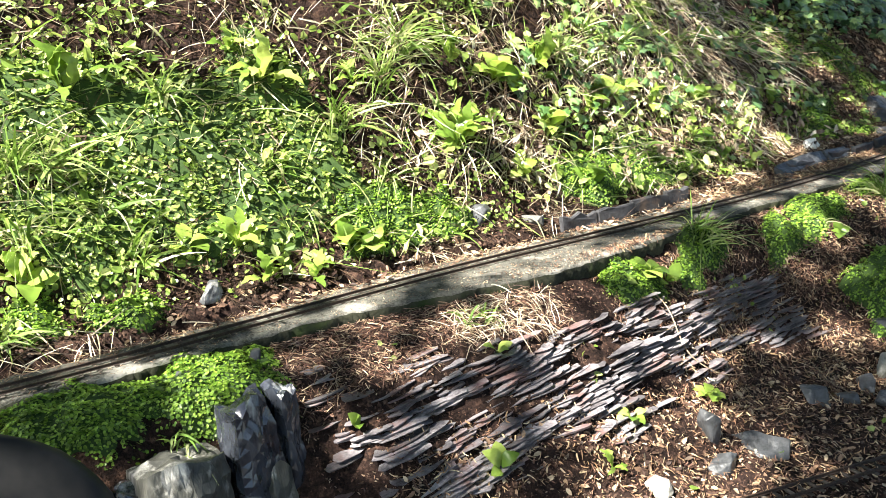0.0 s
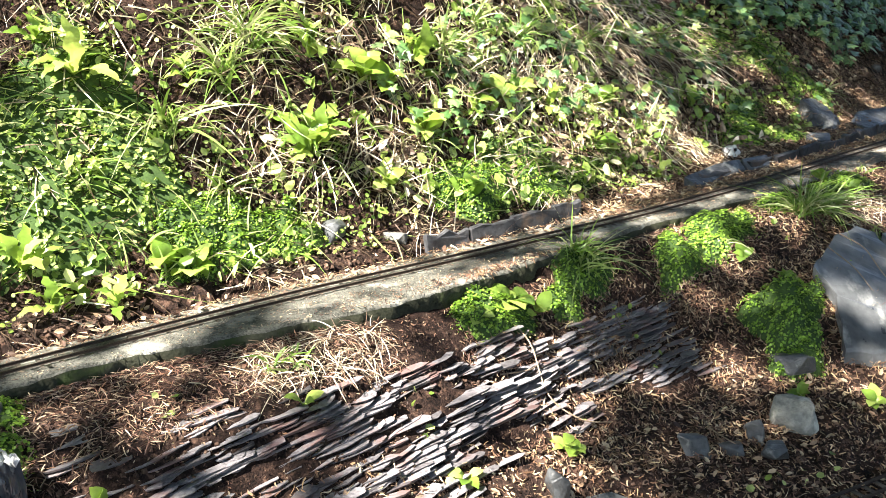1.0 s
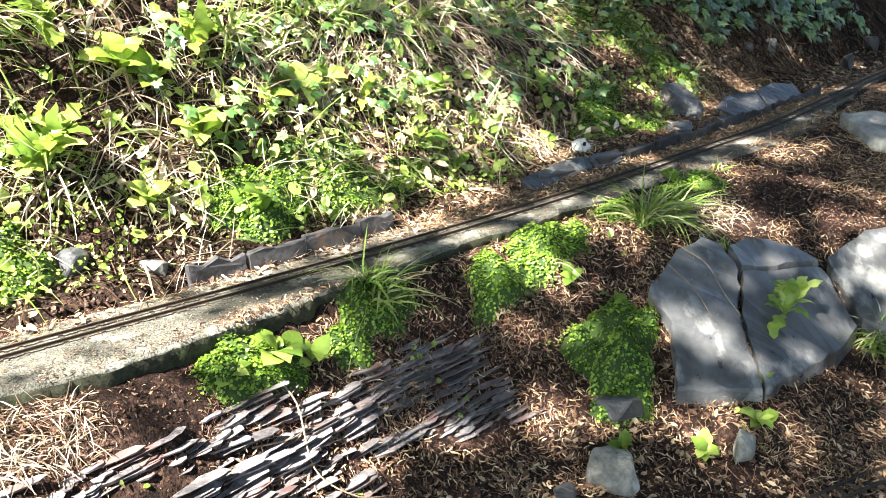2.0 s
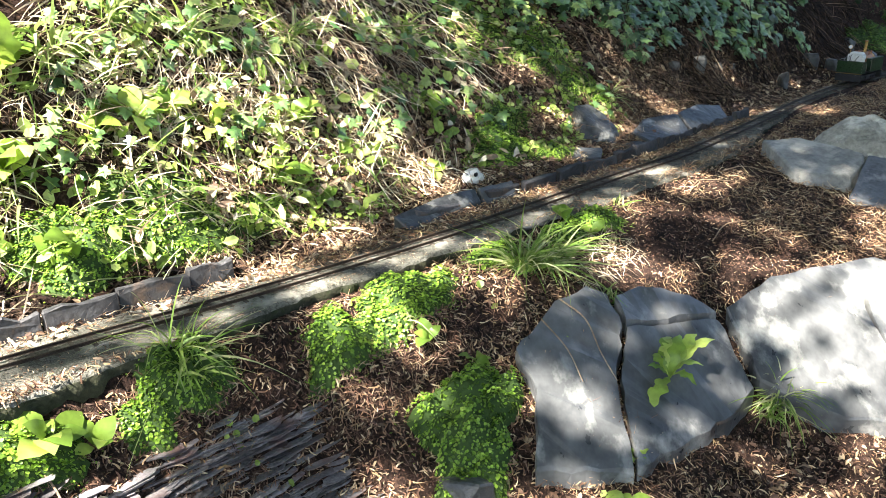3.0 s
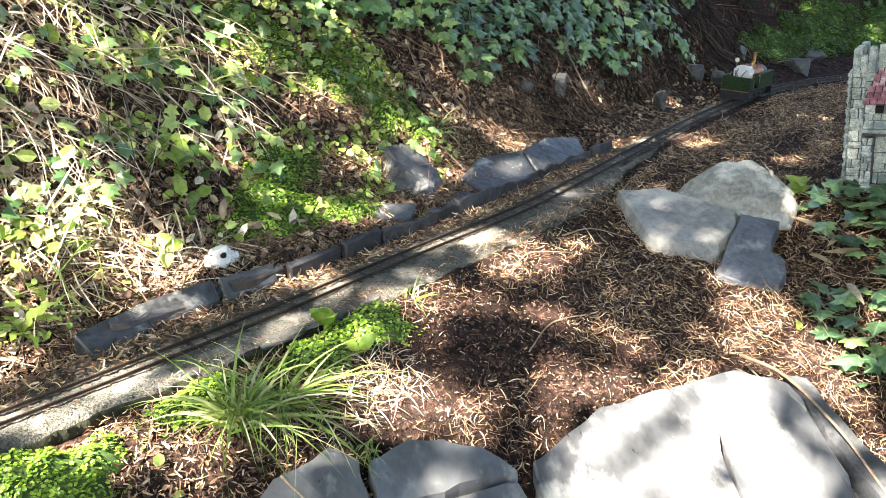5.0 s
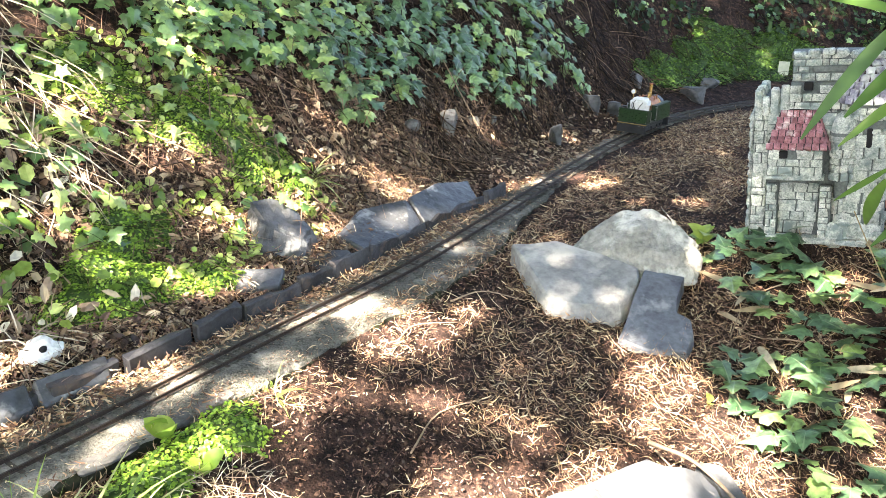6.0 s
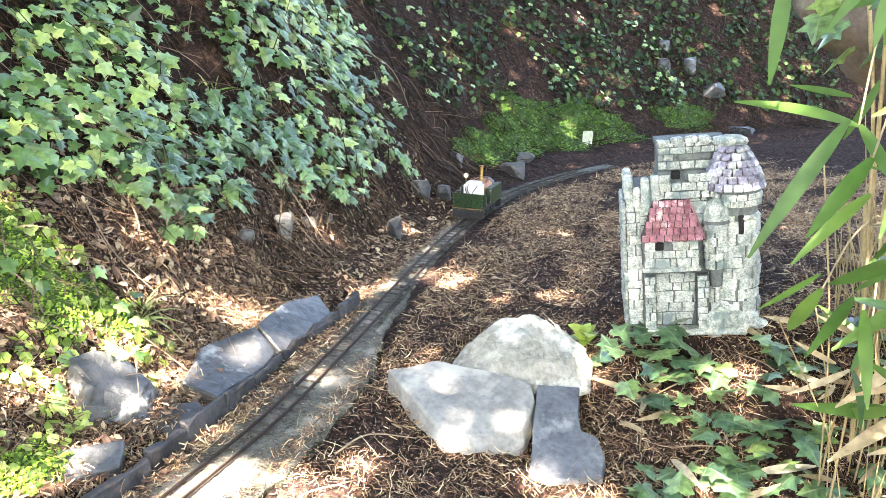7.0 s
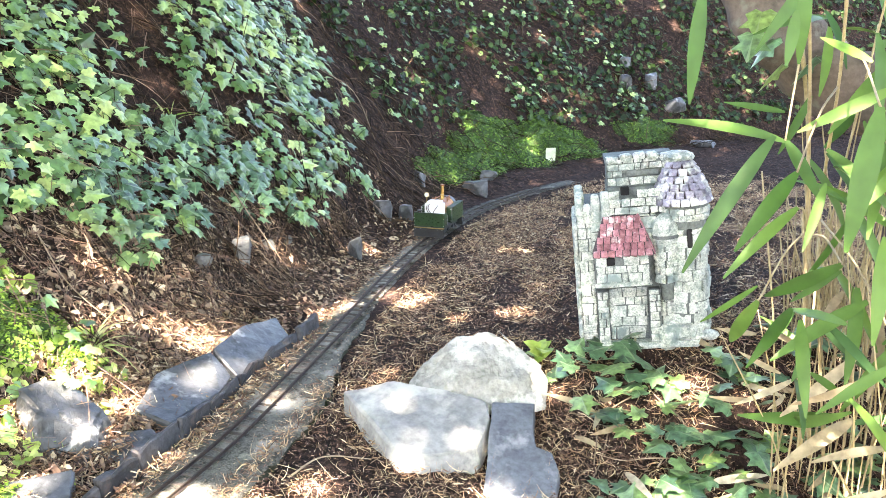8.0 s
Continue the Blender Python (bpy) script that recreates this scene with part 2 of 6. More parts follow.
def flat_stone(outline, thick, seed, uneven=.004, cuts=3):
    """A slab from its outline in plan (x, y, z of the upper face), with a rough face and chipped, sloping edges. Local to its centre."""
    mid = np.mean(np.array(outline, float), 0)
    bm = bmesh.new()
    r = random.Random(seed)
    ring = []
    n = len(outline)
    for i in range(n):
        a, b = Vector(outline[i]) - Vector(mid), Vector(outline[(i + 1) % n]) - Vector(mid)
        steps = max(2, int((b - a).length / .03))
        for k in range(steps):
            p = a.lerp(b, k / steps)
            if k:
                p += Vector((r.uniform(-1, 1), r.uniform(-1, 1), 0)) * .005
            ring.append(p)
    top = [bm.verts.new(p * r.uniform(.980, .993) + Vector((0, 0, r.uniform(-.001, .001)))) for p in ring]
    rim = [bm.verts.new(p + Vector((0, 0, -.006 + r.uniform(-.006, .003)))) for p in ring]
    low = [bm.verts.new(p * r.uniform(.98, 1.03) + Vector((0, 0, -thick))) for p in ring]
    f = bm.faces.new(top)
    for u, w in ((top, rim), (rim, low)):
        for i in range(len(ring)):
            bm.faces.new((u[i], u[(i + 1) % len(ring)], w[(i + 1) % len(ring)], w[i]))
    bm.faces.new(low[::-1])
    bmesh.ops.triangulate(bm, faces=[f])
    flat = [e for e in bm.edges if all(v in set(top) for v in e.verts)]
    bmesh.ops.subdivide_edges(bm, edges=flat, cuts=1, use_grid_fill=True)
    for v in bm.verts:
        q = v.co * 9 + Vector((seed * 3.7, 0, 0))
        v.co.z += noise.noise(q) * uneven * 2 + noise.noise(q * 4) * uneven * .7
    return bm, mid


def boulder(size, seed, rough=.22, level=3, flat=1.0):
    """A weathered stone with planes and dents, standing on its underside."""
    bm = bmesh.new()
    bmesh.ops.create_icosphere(bm, subdivisions=level, radius=.5)
    r = random.Random(seed)
    planes = [(Vector((r.uniform(-1, 1), r.uniform(-1, 1), r.uniform(-.4, 1))).normalized(), r.uniform(.30, .42)) for _ in range(9)]
    for v in bm.verts:
        for d, k in planes:
            over = v.co.dot(d) - k
            if over > 0:
                v.co -= d * over * .85
        q = v.co * 2.4 + Vector((seed, seed * 2, 0))
        v.co += v.co.normalized() * (noise.noise(q) * rough * .4 + noise.noise(q * 3.1) * rough * .16 + noise.noise(q * 8) * rough * .05)
        v.co = Vector((v.co.x * size[0], v.co.y * size[1], v.co.z * size[2] * flat))
    return bm


def basis(normal, yaw):
    """Turns whose z is the given normals, spun by yaw; rows of the matrices are the local axes."""
    nrm = normal / np.linalg.norm(normal, axis=1)[:, None]
    ref = np.where(abs(nrm[:, 2:3]) < .9, [[0, 0, 1.]], [[1., 0, 0]])
    a = np.cross(ref, nrm)
    a /= np.linalg.norm(a, axis=1)[:, None]
    b = np.cross(nrm, a)
    c, s = np.cos(yaw)[:, None], np.sin(yaw)[:, None]
    return np.stack([a * c + b * s, b * c - a * s, nrm], 1)


def strew(v, f, places, turns, sizes):
    """Many copies of a small form in one pair of arrays."""
    v, f = np.asarray(v, float), np.asarray(f, int)
    sizes = np.broadcast_to(np.asarray(sizes, float).reshape(len(places), -1), (len(places), 3))
    allv = np.einsum("mki,mij->mkj", v[None] * sizes[:, None, :], turns) + places[:, None, :]
    allf = f[None] + (np.arange(len(places)) * len(v))[:, None, None]
    return allv.reshape(-1, 3), allf.reshape(-1, f.shape[1])


def ribbons(roots, ways, lengths, widths, droop, segs=4, shape=None, curl=.15):
    """Blades and straws: strips that start along ways and bend by droop."""
    m = len(roots)
    shape = np.array(shape if shape is not None else [1, .95, .8, .55, .08])[:segs + 1]
    side = np.cross(ways, rng.normal(size=(m, 3)))
    side /= np.linalg.norm(side, axis=1)[:, None] + 1e-9
    u = np.linspace(0, 1, segs + 1)
    bend = droop[:, None, :] * (u ** 2)[None, :, None] + (side * rng.normal(0, curl, m)[:, None])[:, None, :] * (u ** 2)[None, :, None]
    mid = roots[:, None, :] + lengths[:, None, None] * (ways[:, None, :] * u[None, :, None] + bend)
    wide = (side[:, None, :] * widths[:, None, None]) * shape[None, :, None] * .5
    v = np.stack([mid - wide, mid + wide], 2).reshape(-1, 3)
    k = np.arange(segs) * 2
    f = np.stack([k, k + 1, k + 3, k + 2], 1)[None] + (np.arange(m) * (segs + 1) * 2)[:, None, None]
    return v, f.reshape(-1, 4)


def slope(x, y, e=.012):
    gx, gy = (height(x + e, y) - height(x - e, y)) / (2 * e), (height(x, y + e) - height(x, y - e)) / (2 * e)
    nrm = np.stack([-gx, -gy, np.ones_like(gx)], 1)
    return nrm / np.linalg.norm(nrm, axis=1)[:, None]


def scatter(s0, s1, n0, n1, count):
    """Places on the ground, evenly strewn in a stretch of the track's own plan: x, y, z, s, n."""
    s, n = rng.uniform(s0, s1, count), rng.uniform(n0, n1, count)
    x, y, _ = on_track(s, n)
    back, front = bed_edges(s)
    return x, y, np.where((n < back) & (n > -front), track_z(s) + .0015, height(x, y)), s, n


def rough_at(x, y):
    """Small lumps of the soil."""
    return .006 * np.sin(x * 31 + 2 * np.sin(y * 23)) * np.sin(y * 37 + 1.5 * np.sin(x * 19)) + .003 * np.sin(x * 83 + y * 41) * np.sin(y * 97 - x * 29)


# ---- the ground: one sheet, fine in the garden and coarse out to the horizon ----
def grid_lines(lo, hi, step, far):
    inner = np.arange(lo, hi + 1e-6, step)
    out = np.geomspace(.15, far, 22)
    return np.r_[lo - out[::-1], inner, hi + out]


gx, gy = grid_lines(-1.7, 6.2, .022, 300), grid_lines(.9, 6.8, .022, 300)
mx, my = np.meshgrid(gx, gy)
gz = height(mx.ravel(), my.ravel())
gs, gn = along(mx.ravel(), my.ravel())
gz = gz + np.where((gn > -.1) & (gn < .12), 0, 1) * rough_at(mx.ravel(), my.ravel())
idx = np.arange(mx.size).reshape(mx.shape)
faces = np.stack([idx[:-1, :-1], idx[:-1, 1:], idx[1:, 1:], idx[1:, :-1]], -1).reshape(-1, 4)
ground = new("ground", mesh_of("ground", np.stack([mx.ravel(), my.ravel(), gz], 1), faces, SOIL, True))
tagged(ground, "dark brown garden soil rising to a steep bank", "ground", kind="structure")


# ---- the concrete bed of the track ----
def bed_edges(s):
    back = np.interp(s, [-3, -.3, 0, .9, 1.2, 1.45, 1.65, 1.9, 2.16, 2.5, 2.7, 3.1, 3.4, 4.0, 4.5], [.085, .085, .10, .10, .125, .12, .10, .115, .093, .082, .09, .09, .06, .04, .034])
    front = np.interp(s, [-3, -.35, -.15, .0, .1, .22, .35, .45, .6, .8, 1.05, 1.25, 1.6, 1.9, 2.3, 2.6, 3.05, 3.35, 3.8], [.055, .06, .085, .105, .125, .15, .175, .165, .15, .12, .10, .07, .078, .095, .118, .13, .115, .06, .032])
    return back, front


def build_bed():
    ss = np.arange(-2.6, 5.9, .012)
    back, front = bed_edges(ss)
    front = front + .004 * np.sin(ss * 9) + .004 * np.sin(ss * 31) * np.sin(ss * 13) + .0025 * np.sin(ss * 97 + 3 * np.sin(ss * 41))
    rows = []
    for s, b, f in zip(ss, back, front):
        z = float(track_z(s))
        chip = .012 * max(0, noise.noise(Vector((s * 14, 2, 5)))) + .006 * max(0, noise.noise(Vector((s * 45, 8, 5))))
        f = f - chip
        for n, dz in ((b + .03, -.06), (b, -.006), (.07, -.001), (.035, .0), (.0, -.001), (-.035, .0), (-f * .55, .0), (-f * .75, -.001), (-f * .9, -.001), (-f + .005, -.002), (-f, -.007), (-f + .003, -.035), (-f + .012, -.10)):
            x, y, _ = on_track(s, n)
            lump = .0016 * math.sin(s * 57 + n * 90) * math.sin(s * 33) + .0016 * noise.noise(Vector((s * 60, n * 60, 3)))
            if n < -.06:
                lump += .004 * noise.noise(Vector((s * 11, n * 25, 1)))
            if n < -f + .004:
                lump += .006 * noise.noise(Vector((s * 22, dz * 60, 7)))
            rows.append((x, y, z + dz + lump))
    k = 13
    f = [(i * k + j, (i + 1) * k + j, (i + 1) * k + j + 1, i * k + j + 1) for i in range(len(ss) - 1) for j in range(k - 1)]
    bed = new("track_bed", mesh_of("track_bed", rows, f, CONCRETE, True))
    bed.data.materials.append(SHADED_FACE)
    # the front strips take the concrete with shade put into its colour
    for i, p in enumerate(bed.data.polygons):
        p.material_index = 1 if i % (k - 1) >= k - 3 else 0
    return tagged(bed, "weathered grey concrete bed under the model track", "track bed", kind="structure")


build_bed()


# ---- the model railway track ----
RAIL_FORM = [(-.0030, 0), (.0030, 0), (.0011, .0013), (.0010, .0040), (.0016, .0046), (.0016, .0062), (-.0016, .0062), (-.0016, .0046), (-.0010, .0040), (-.0011, .0013)]


def build_rail(where, s0, s1, n, base, parent):
    ss = np.arange(s0, s1, .03)
    rows, k = [], len(RAIL_FORM)
    for s in ss:
        x, y, a, z = where(s, n)
        for u, w in RAIL_FORM:
            rows.append((x - math.sin(a) * u, y + math.cos(a) * u, z + base + w))
    f = [(i * k + j, i * k + (j + 1) % k, (i + 1) * k + (j + 1) % k, (i + 1) * k + j) for i in range(len(ss) - 1) for j in range(k)]
    return child(new("rail", mesh_of("rail", rows, f, RAIL)), parent)


def upper(s, n=0.0):
    x, y, a = on_track(s, n)
    return x, y, a, float(track_z(s))


# the lower track runs along the foot of the slate face
LOWER = spline([(-.9, .95), (.0, 1.36), (.6, 1.62), (1.15, 1.90), (1.7, 2.16), (2.3, 2.34), (3.0, 2.45)])
LOWER_S = np.r_[0, np.cumsum(np.linalg.norm(np.diff(LOWER, axis=0), axis=1))]
LOWER_D = np.gradient(LOWER, axis=0)


def lower(s, n=0.0):
    x, y = np.interp(s, LOWER_S, LOWER[:, 0]), np.interp(s, LOWER_S, LOWER[:, 1])
    a = math.atan2(np.interp(s, LOWER_S, LOWER_D[:, 1]), np.interp(s, LOWER_S, LOWER_D[:, 0]))
    return x - math.sin(a) * n, y + math.cos(a) * n, a, float(height(x, y)[0]) + .012


def sleeper_mesh():
    bm = bmesh.new()
    box(bm, (.009, .048, .005), bevel=.0012)
    me = bpy.data.meshes.new("sleeper")
    bm.to_mesh(me)
    bm.free()
    me.materials.append(SLEEPER)
    return me


def build_track(where, s0, s1, base, label, step):
    track = thing("model_track", label=label, category="model railway track", kind="structure")
    for n in (-.016 - .0014, .016 + .0014):
        build_rail(where, s0, s1, n, base, track)
    me = sleeper_mesh()
    s = s0 + .02
    while s < s1:
        x, y, a, z = where(s)
        o = child(new("sleeper", me), track)
        o.matrix_world = Matrix.Translation((x, y, z + base - .0052 + random.uniform(-.0008, .0004))) @ Matrix.Rotation(a + random.uniform(-.03, .03), 4, "Z")
        s += step
    return track


build_track(upper, -2.3, 5.6, .004, "narrow model railway track with rusty rails on concrete", .034)
build_track(lower, .3, 3.4, .002, "second model railway track with rusty rails on soil", .034)


# ---- bedded slate face below the track ----
def plate_mesh(seed):
    """A thin splinter of slate with pointed ends and a broken front edge."""
    r = random.Random(seed)
    bm = bmesh.new()
    pts = [(-.5, .1 + r.uniform(-.1, .1)), (-.46 + r.uniform(-.04, .06), -.25 + r.uniform(-.12, .1)), (r.uniform(-.25, -.05), -.46 + r.uniform(-.06, .14)), (.15 + r.uniform(-.1, .1), -.44 + r.uniform(-.06, .16)), (.46 + r.uniform(-.08, .03), -.3 + r.uniform(-.1, .15)), (.5, .1 + r.uniform(-.1, .1)), (.42, .45), (-.42, .45)]
    top = [bm.verts.new((x, y, .5 + r.uniform(-.25, .2) - .15 * (abs(x) > .45))) for x, y in pts]
    low = [bm.verts.new((x * .97, y * .93 + .02, -.5 + r.uniform(-.2, .2))) for x, y in pts]
    bm.faces.new(top)
    bm.faces.new(low[::-1])
    for k in range(8):
        bm.faces.new((top[k], top[(k + 1) % 8], low[(k + 1) % 8], low[k]))
    bmesh.ops.triangulate(bm, faces=[q for q in bm.faces if len(q.verts) > 4])
    bmesh.ops.recalc_face_normals(bm, faces=bm.faces)
    me = bpy.data.meshes.new("slate_plate")
    bm.to_mesh(me)
    bm.free()
    me.materials.append(SLATE_SHARDS)
    return me


def build_slate_face():
    face = thing("slate_face", label="thinly bedded grey slate outcrop under the track", category="rock face", kind="structure")
    plates = [plate_mesh(i) for i in range(14)]
    r = random.Random(5)
    spots = []
    depth = np.linspace(.19, .62, 80)
    for layer in range(150):
        s = -.40 + r.uniform(0, .15)
        while s < 1.12:
            long = r.choice((r.uniform(.025, .06), r.uniform(.04, .10), r.uniform(.08, .16)))
            x, y, a = zip(*[on_track(s + long / 2, -d) for d in depth])
            z = height(np.array(x), np.array(y))
            want = -.60 + layer * .0045 + .11 * (s + .42) + .012 * math.sin(s * 5 + layer * .3)
            under = np.nonzero(z < want)[0]
            bare = math.sin(s * 5.3 + layer * .21 + 1) + math.sin(s * 11.7 - layer * .17) + .8 * math.sin(s * 23 + layer * .4) > 1.45
            floor_z = np.interp(s, [-.4, -.2, -.05, .2, .4, .65, 1.0], [-.27, -.26, -.255, -.265, -.275, -.285, -.30])
            roof_z = np.interp(s, [-.4, -.2, .05, .34, .8, 1.1], [-.055, -.065, -.085, -.11, -.14, -.12])
            if len(under) and under[0] > 0 and not bare and r.random() < .92 and floor_z + .02 * math.sin(s * 17) < z[under[0]] < roof_z + .015 * math.sin(s * 29):
                k = under[0]
                spots.append((x[k], y[k], float(z[k]), a[k], long, s))
            s += long * r.uniform(.7, 1.15)
    r.shuffle(spots)
    rest_v, rest_f, count = [], [], 0
    for i, (x, y, z, a, long, s) in enumerate(spots):
        m = Matrix.Translation((x, y, z + r.uniform(-.002, .006))) @ Matrix.Rotation(a + r.gauss(0, .10), 4, "Z") @ Matrix.Rotation(-.09 + r.gauss(0, .035), 4, "Y") @ Matrix.Rotation(r.uniform(-.22, .10), 4, "X")
        m = m @ Matrix.Diagonal((long * 1.2, r.uniform(.022, .040), r.uniform(.0016, .0045), 1)) @ Matrix.Translation((0, r.uniform(.0, .35), 0))
        me = plates[i % len(plates)]
        if i < 300:
            o = child(new("slate_plate", me), face)
            o.matrix_world = m
        else:
            v = np.array([tuple(m @ q.co) for q in me.vertices])
            rest_f += [[j + count for j in p.vertices] for p in me.polygons]
            rest_v.append(v)
            count += len(v)
    if rest_v:
        o = child(new("slate_chips", mesh_of("slate_chips", np.vstack(rest_v), rest_f, SLATE_SHARDS)), face)
        tagged(o, kind="stuff")


build_slate_face()


def grain(bm, seed, rough, fine):
    """Cuts the faces small and lets them wander a little, in broad swells and in chips."""
    bmesh.ops.triangulate(bm, faces=bm.faces)
    for _ in range(5):
        long = [e for e in bm.edges if e.calc_length() > fine]
        if not long or len(bm.faces) > 9000:
            break
        bmesh.ops.subdivide_edges(bm, edges=long, cuts=1)
        bmesh.ops.triangulate(bm, faces=[q for q in bm.faces if len(q.verts) > 3])
    bm.normal_update()
    moves = []
    for v in bm.verts:
        q = v.co * 10 + Vector((seed * 3.7, seed, 0))
        step = abs(noise.noise(q * 1.7 + Vector((0, 0, 4)))) ** .5
        moves.append(v.normal * rough * (1.6 * noise.noise(q) + .8 * noise.noise(q * 3.3) + .5 * noise.noise(q * 9) + 1.2 * step))
    for v, m in zip(bm.verts, moves):
        v.co += m


# ---- upright slates beside the slate face ----
def standing_slate(size, at, turn, lean, seed, label, material=None):
    bm = bmesh.new()
    bmesh.ops.create_cube(bm, size=1)
    bmesh.ops.subdivide_edges(bm, edges=bm.edges, cuts=4, use_grid_fill=True)
    r = random.Random(seed)
    for v in bm.verts:
        q = Vector((v.co.x * 2, v.co.y * 2, v.co.z * 3)) + Vector((seed * 1.7, 0, 0))
        top = max(0, v.co.z + .1)
        v.co.x *= 1 - .35 * top * top
        v.co += Vector((noise.noise(q * .6) * .14, noise.noise(q * .6 + Vector((9, 0, 0))) * .25, noise.noise(q + Vector((0, 9, 0))) * .08))
        v.co.y += .03 * noise.noise(Vector((v.co.x * 9, seed, v.co.z * 1.5)))
        v.co = Vector((v.co.x * size[0], v.co.y * size[1], v.co.z * size[2]))
    grain(bm, seed, .007, .022)
    o = part("standing_slate", bm, material or SLATE_WET)
    o.matrix_world = Matrix.Translation(at) @ Matrix.Rotation(turn, 4, "Z") @ Matrix.Rotation(lean, 4, "X")
    return tagged(o, label, "slate stone", "upright slates")


SLATE_WET = surface("wet slate", (.008, .010, .014), (.055, .062, .075), scale=14, fine=60, rough=.2, bump=1.2, spec=.7, vary=.2, third=(.36, .37, .36), third_scale=18, third_at=.64, stretch=(1, 1, .35))
SLATE_PALE = surface("streaked weathered slate", (.014, .016, .016), (.10, .10, .085), scale=18, fine=70, rough=.45, bump=1.2, vary=.2, third=(.52, .51, .46), third_scale=16, third_at=.60, stretch=(1, 1, .3))
for s, n, size, turn, lean, seed, mat, z in ((-.505, -.300, (.085, .07, .40), .1, -.10, 3, None, -.225), (-.432, -.300, (.035, .05, .36), .3, -.08, 8, None, -.205), (-.470, -.335, (.05, .045, .28), .2, -.12, 15, SLATE_PALE, -.29),
                                        (-.64, -.320, (.16, .09, .38), .05, -.10, 5, SLATE_PALE, -.275), (-.75, -.315, (.08, .06, .34), -.1, -.1, 12, None, -.28)):
    x, y, a = on_track(s, n)
    standing_slate(size, (x, y, z), a + turn, lean, seed, "upright glossy dark slate under the hanging cushion plants" if mat is None else "upright pale weathered slate under the cushion plants", mat)
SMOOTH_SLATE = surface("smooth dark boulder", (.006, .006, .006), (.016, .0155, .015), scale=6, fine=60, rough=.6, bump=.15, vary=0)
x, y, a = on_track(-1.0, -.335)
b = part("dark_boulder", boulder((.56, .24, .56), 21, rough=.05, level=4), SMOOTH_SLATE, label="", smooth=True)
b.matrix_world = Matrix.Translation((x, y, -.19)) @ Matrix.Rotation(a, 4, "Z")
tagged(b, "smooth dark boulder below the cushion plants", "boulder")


# ---- flat stones and boulders ----
# The third tone lays pale patches at random over every slab.
SLAB = surface("blue grey slate slab", (.034, .037, .041), (.14, .145, .15), scale=4.5, fine=26, rough=.34, bump=.6, spec=.5, vary=.12, third=(.29, .295, .285), third_scale=7, third_at=.59, stretch=(1, .55, 1))
PALE_SLAB = surface("pale grey slab", (.13, .13, .125), (.31, .31, .295), scale=9, fine=60, rough=.65, bump=.9, vary=.06, third=(.40, .385, .34), third_scale=7, third_at=.58)
LICHEN_STONE = surface("pale lichened stone", (.14, .14, .12), (.36, .35, .31), scale=16, fine=90, rough=.75, bump=1.6, vary=.06, third=(.52, .51, .45), third_scale=12, third_at=.56)


def lay_slab(name, outline, thick, seed, material, label, category="stone slab", uneven=.004):
    bm, mid = flat_stone(outline, thick, seed, uneven)
    o = part(name, bm, material)
    o.matrix_world = Matrix.Translation(Vector(mid))
    return tagged(o, label, category, "garden slabs")


def hewn(name, top, base, seed, material, label, category, rough=.003, fine=.018, worn=.004):
    """A stone split along flat faces: an upper outline and the outline of its foot, with worn edges and a rough grain."""
    mid = Vector(np.mean(np.array(base, float), 0))
    bm = bmesh.new()
    a = [bm.verts.new(Vector(q) - mid) for q in top]
    b = [bm.verts.new(Vector(q) - mid) for q in base]
    n = len(a)
    bm.faces.new(a)
    bm.faces.new(b[::-1])
    for i in range(n):
        bm.faces.new((a[i], b[i], b[(i + 1) % n], a[(i + 1) % n]))
    bmesh.ops.recalc_face_normals(bm, faces=bm.faces)
    if worn:
        bmesh.ops.bevel(bm, geom=list(bm.edges), offset=worn, segments=1, affect="EDGES")
    grain(bm, seed, rough, fine)
    o = part(name, bm, material)
    o.matrix_world = Matrix.Translation(mid)
    return tagged(o, label, category, "garden slabs")


lay_slab("slate_slab", [(1.527, 2.655, -.118), (1.643, 2.80, -.078), (1.734, 2.866, -.07), (1.780, 2.845, -.088), (1.792, 2.758, -.126), (1.74, 2.62, -.185), (1.72, 2.42, -.275), (1.528, 2.43, -.262), (1.555, 2.565, -.172)], .09, 1, SLAB,
         "big blue-grey slate slab with a cracked edge on the slope")
lay_slab("slate_slab", [(1.800, 2.752, -.128), (2.055, 2.842, -.162), (2.09, 2.693, -.268), (2.007, 2.612, -.290), (1.842, 2.487, -.276), (1.728, 2.425, -.275), (1.748, 2.62, -.183)], .09, 2, SLAB,
         "smooth blue-grey slate slab with a dock plant growing on it")
lay_slab("slate_slab", [(1.795, 2.835, -.090), (1.868, 2.888, -.086), (1.999, 2.893, -.118), (2.057, 2.858, -.150), (1.802, 2.766, -.120)], .07, 3, SLAB,
         "small broken slate slab at the top of the slope")
lay_slab("slate_slab", [(2.088, 2.872, -.148), (2.243, 2.975, -.112), (2.429, 3.018, -.108), (2.47, 2.98, -.122), (2.452, 2.85, -.185), (2.455, 2.595, -.33), (2.279, 2.625, -.318), (2.112, 2.712, -.260)], .09, 4, SLAB,
         "big blue-grey slate slab with pale patches")
lay_slab("slate_slab", [(2.437, 3.02, -.107), (2.573, 3.055, -.103), (2.66, 3.01, -.12), (2.70, 2.84, -.22), (2.61, 2.62, -.345), (2.463, 2.594, -.332), (2.460, 2.85, -.186), (2.478, 2.98, -.123)], .09, 5, SLAB,
         "cracked blue-grey slate slab beside the leaf litter")
lay_slab("slate_slab", [(2.665, 3.035, -.112), (2.705, 3.02, -.12), (2.79, 2.80, -.235), (2.73, 2.76, -.25), (2.71, 2.85, -.215)], .08, 6, SLATE, "narrow dark slate strip along the slab edge")
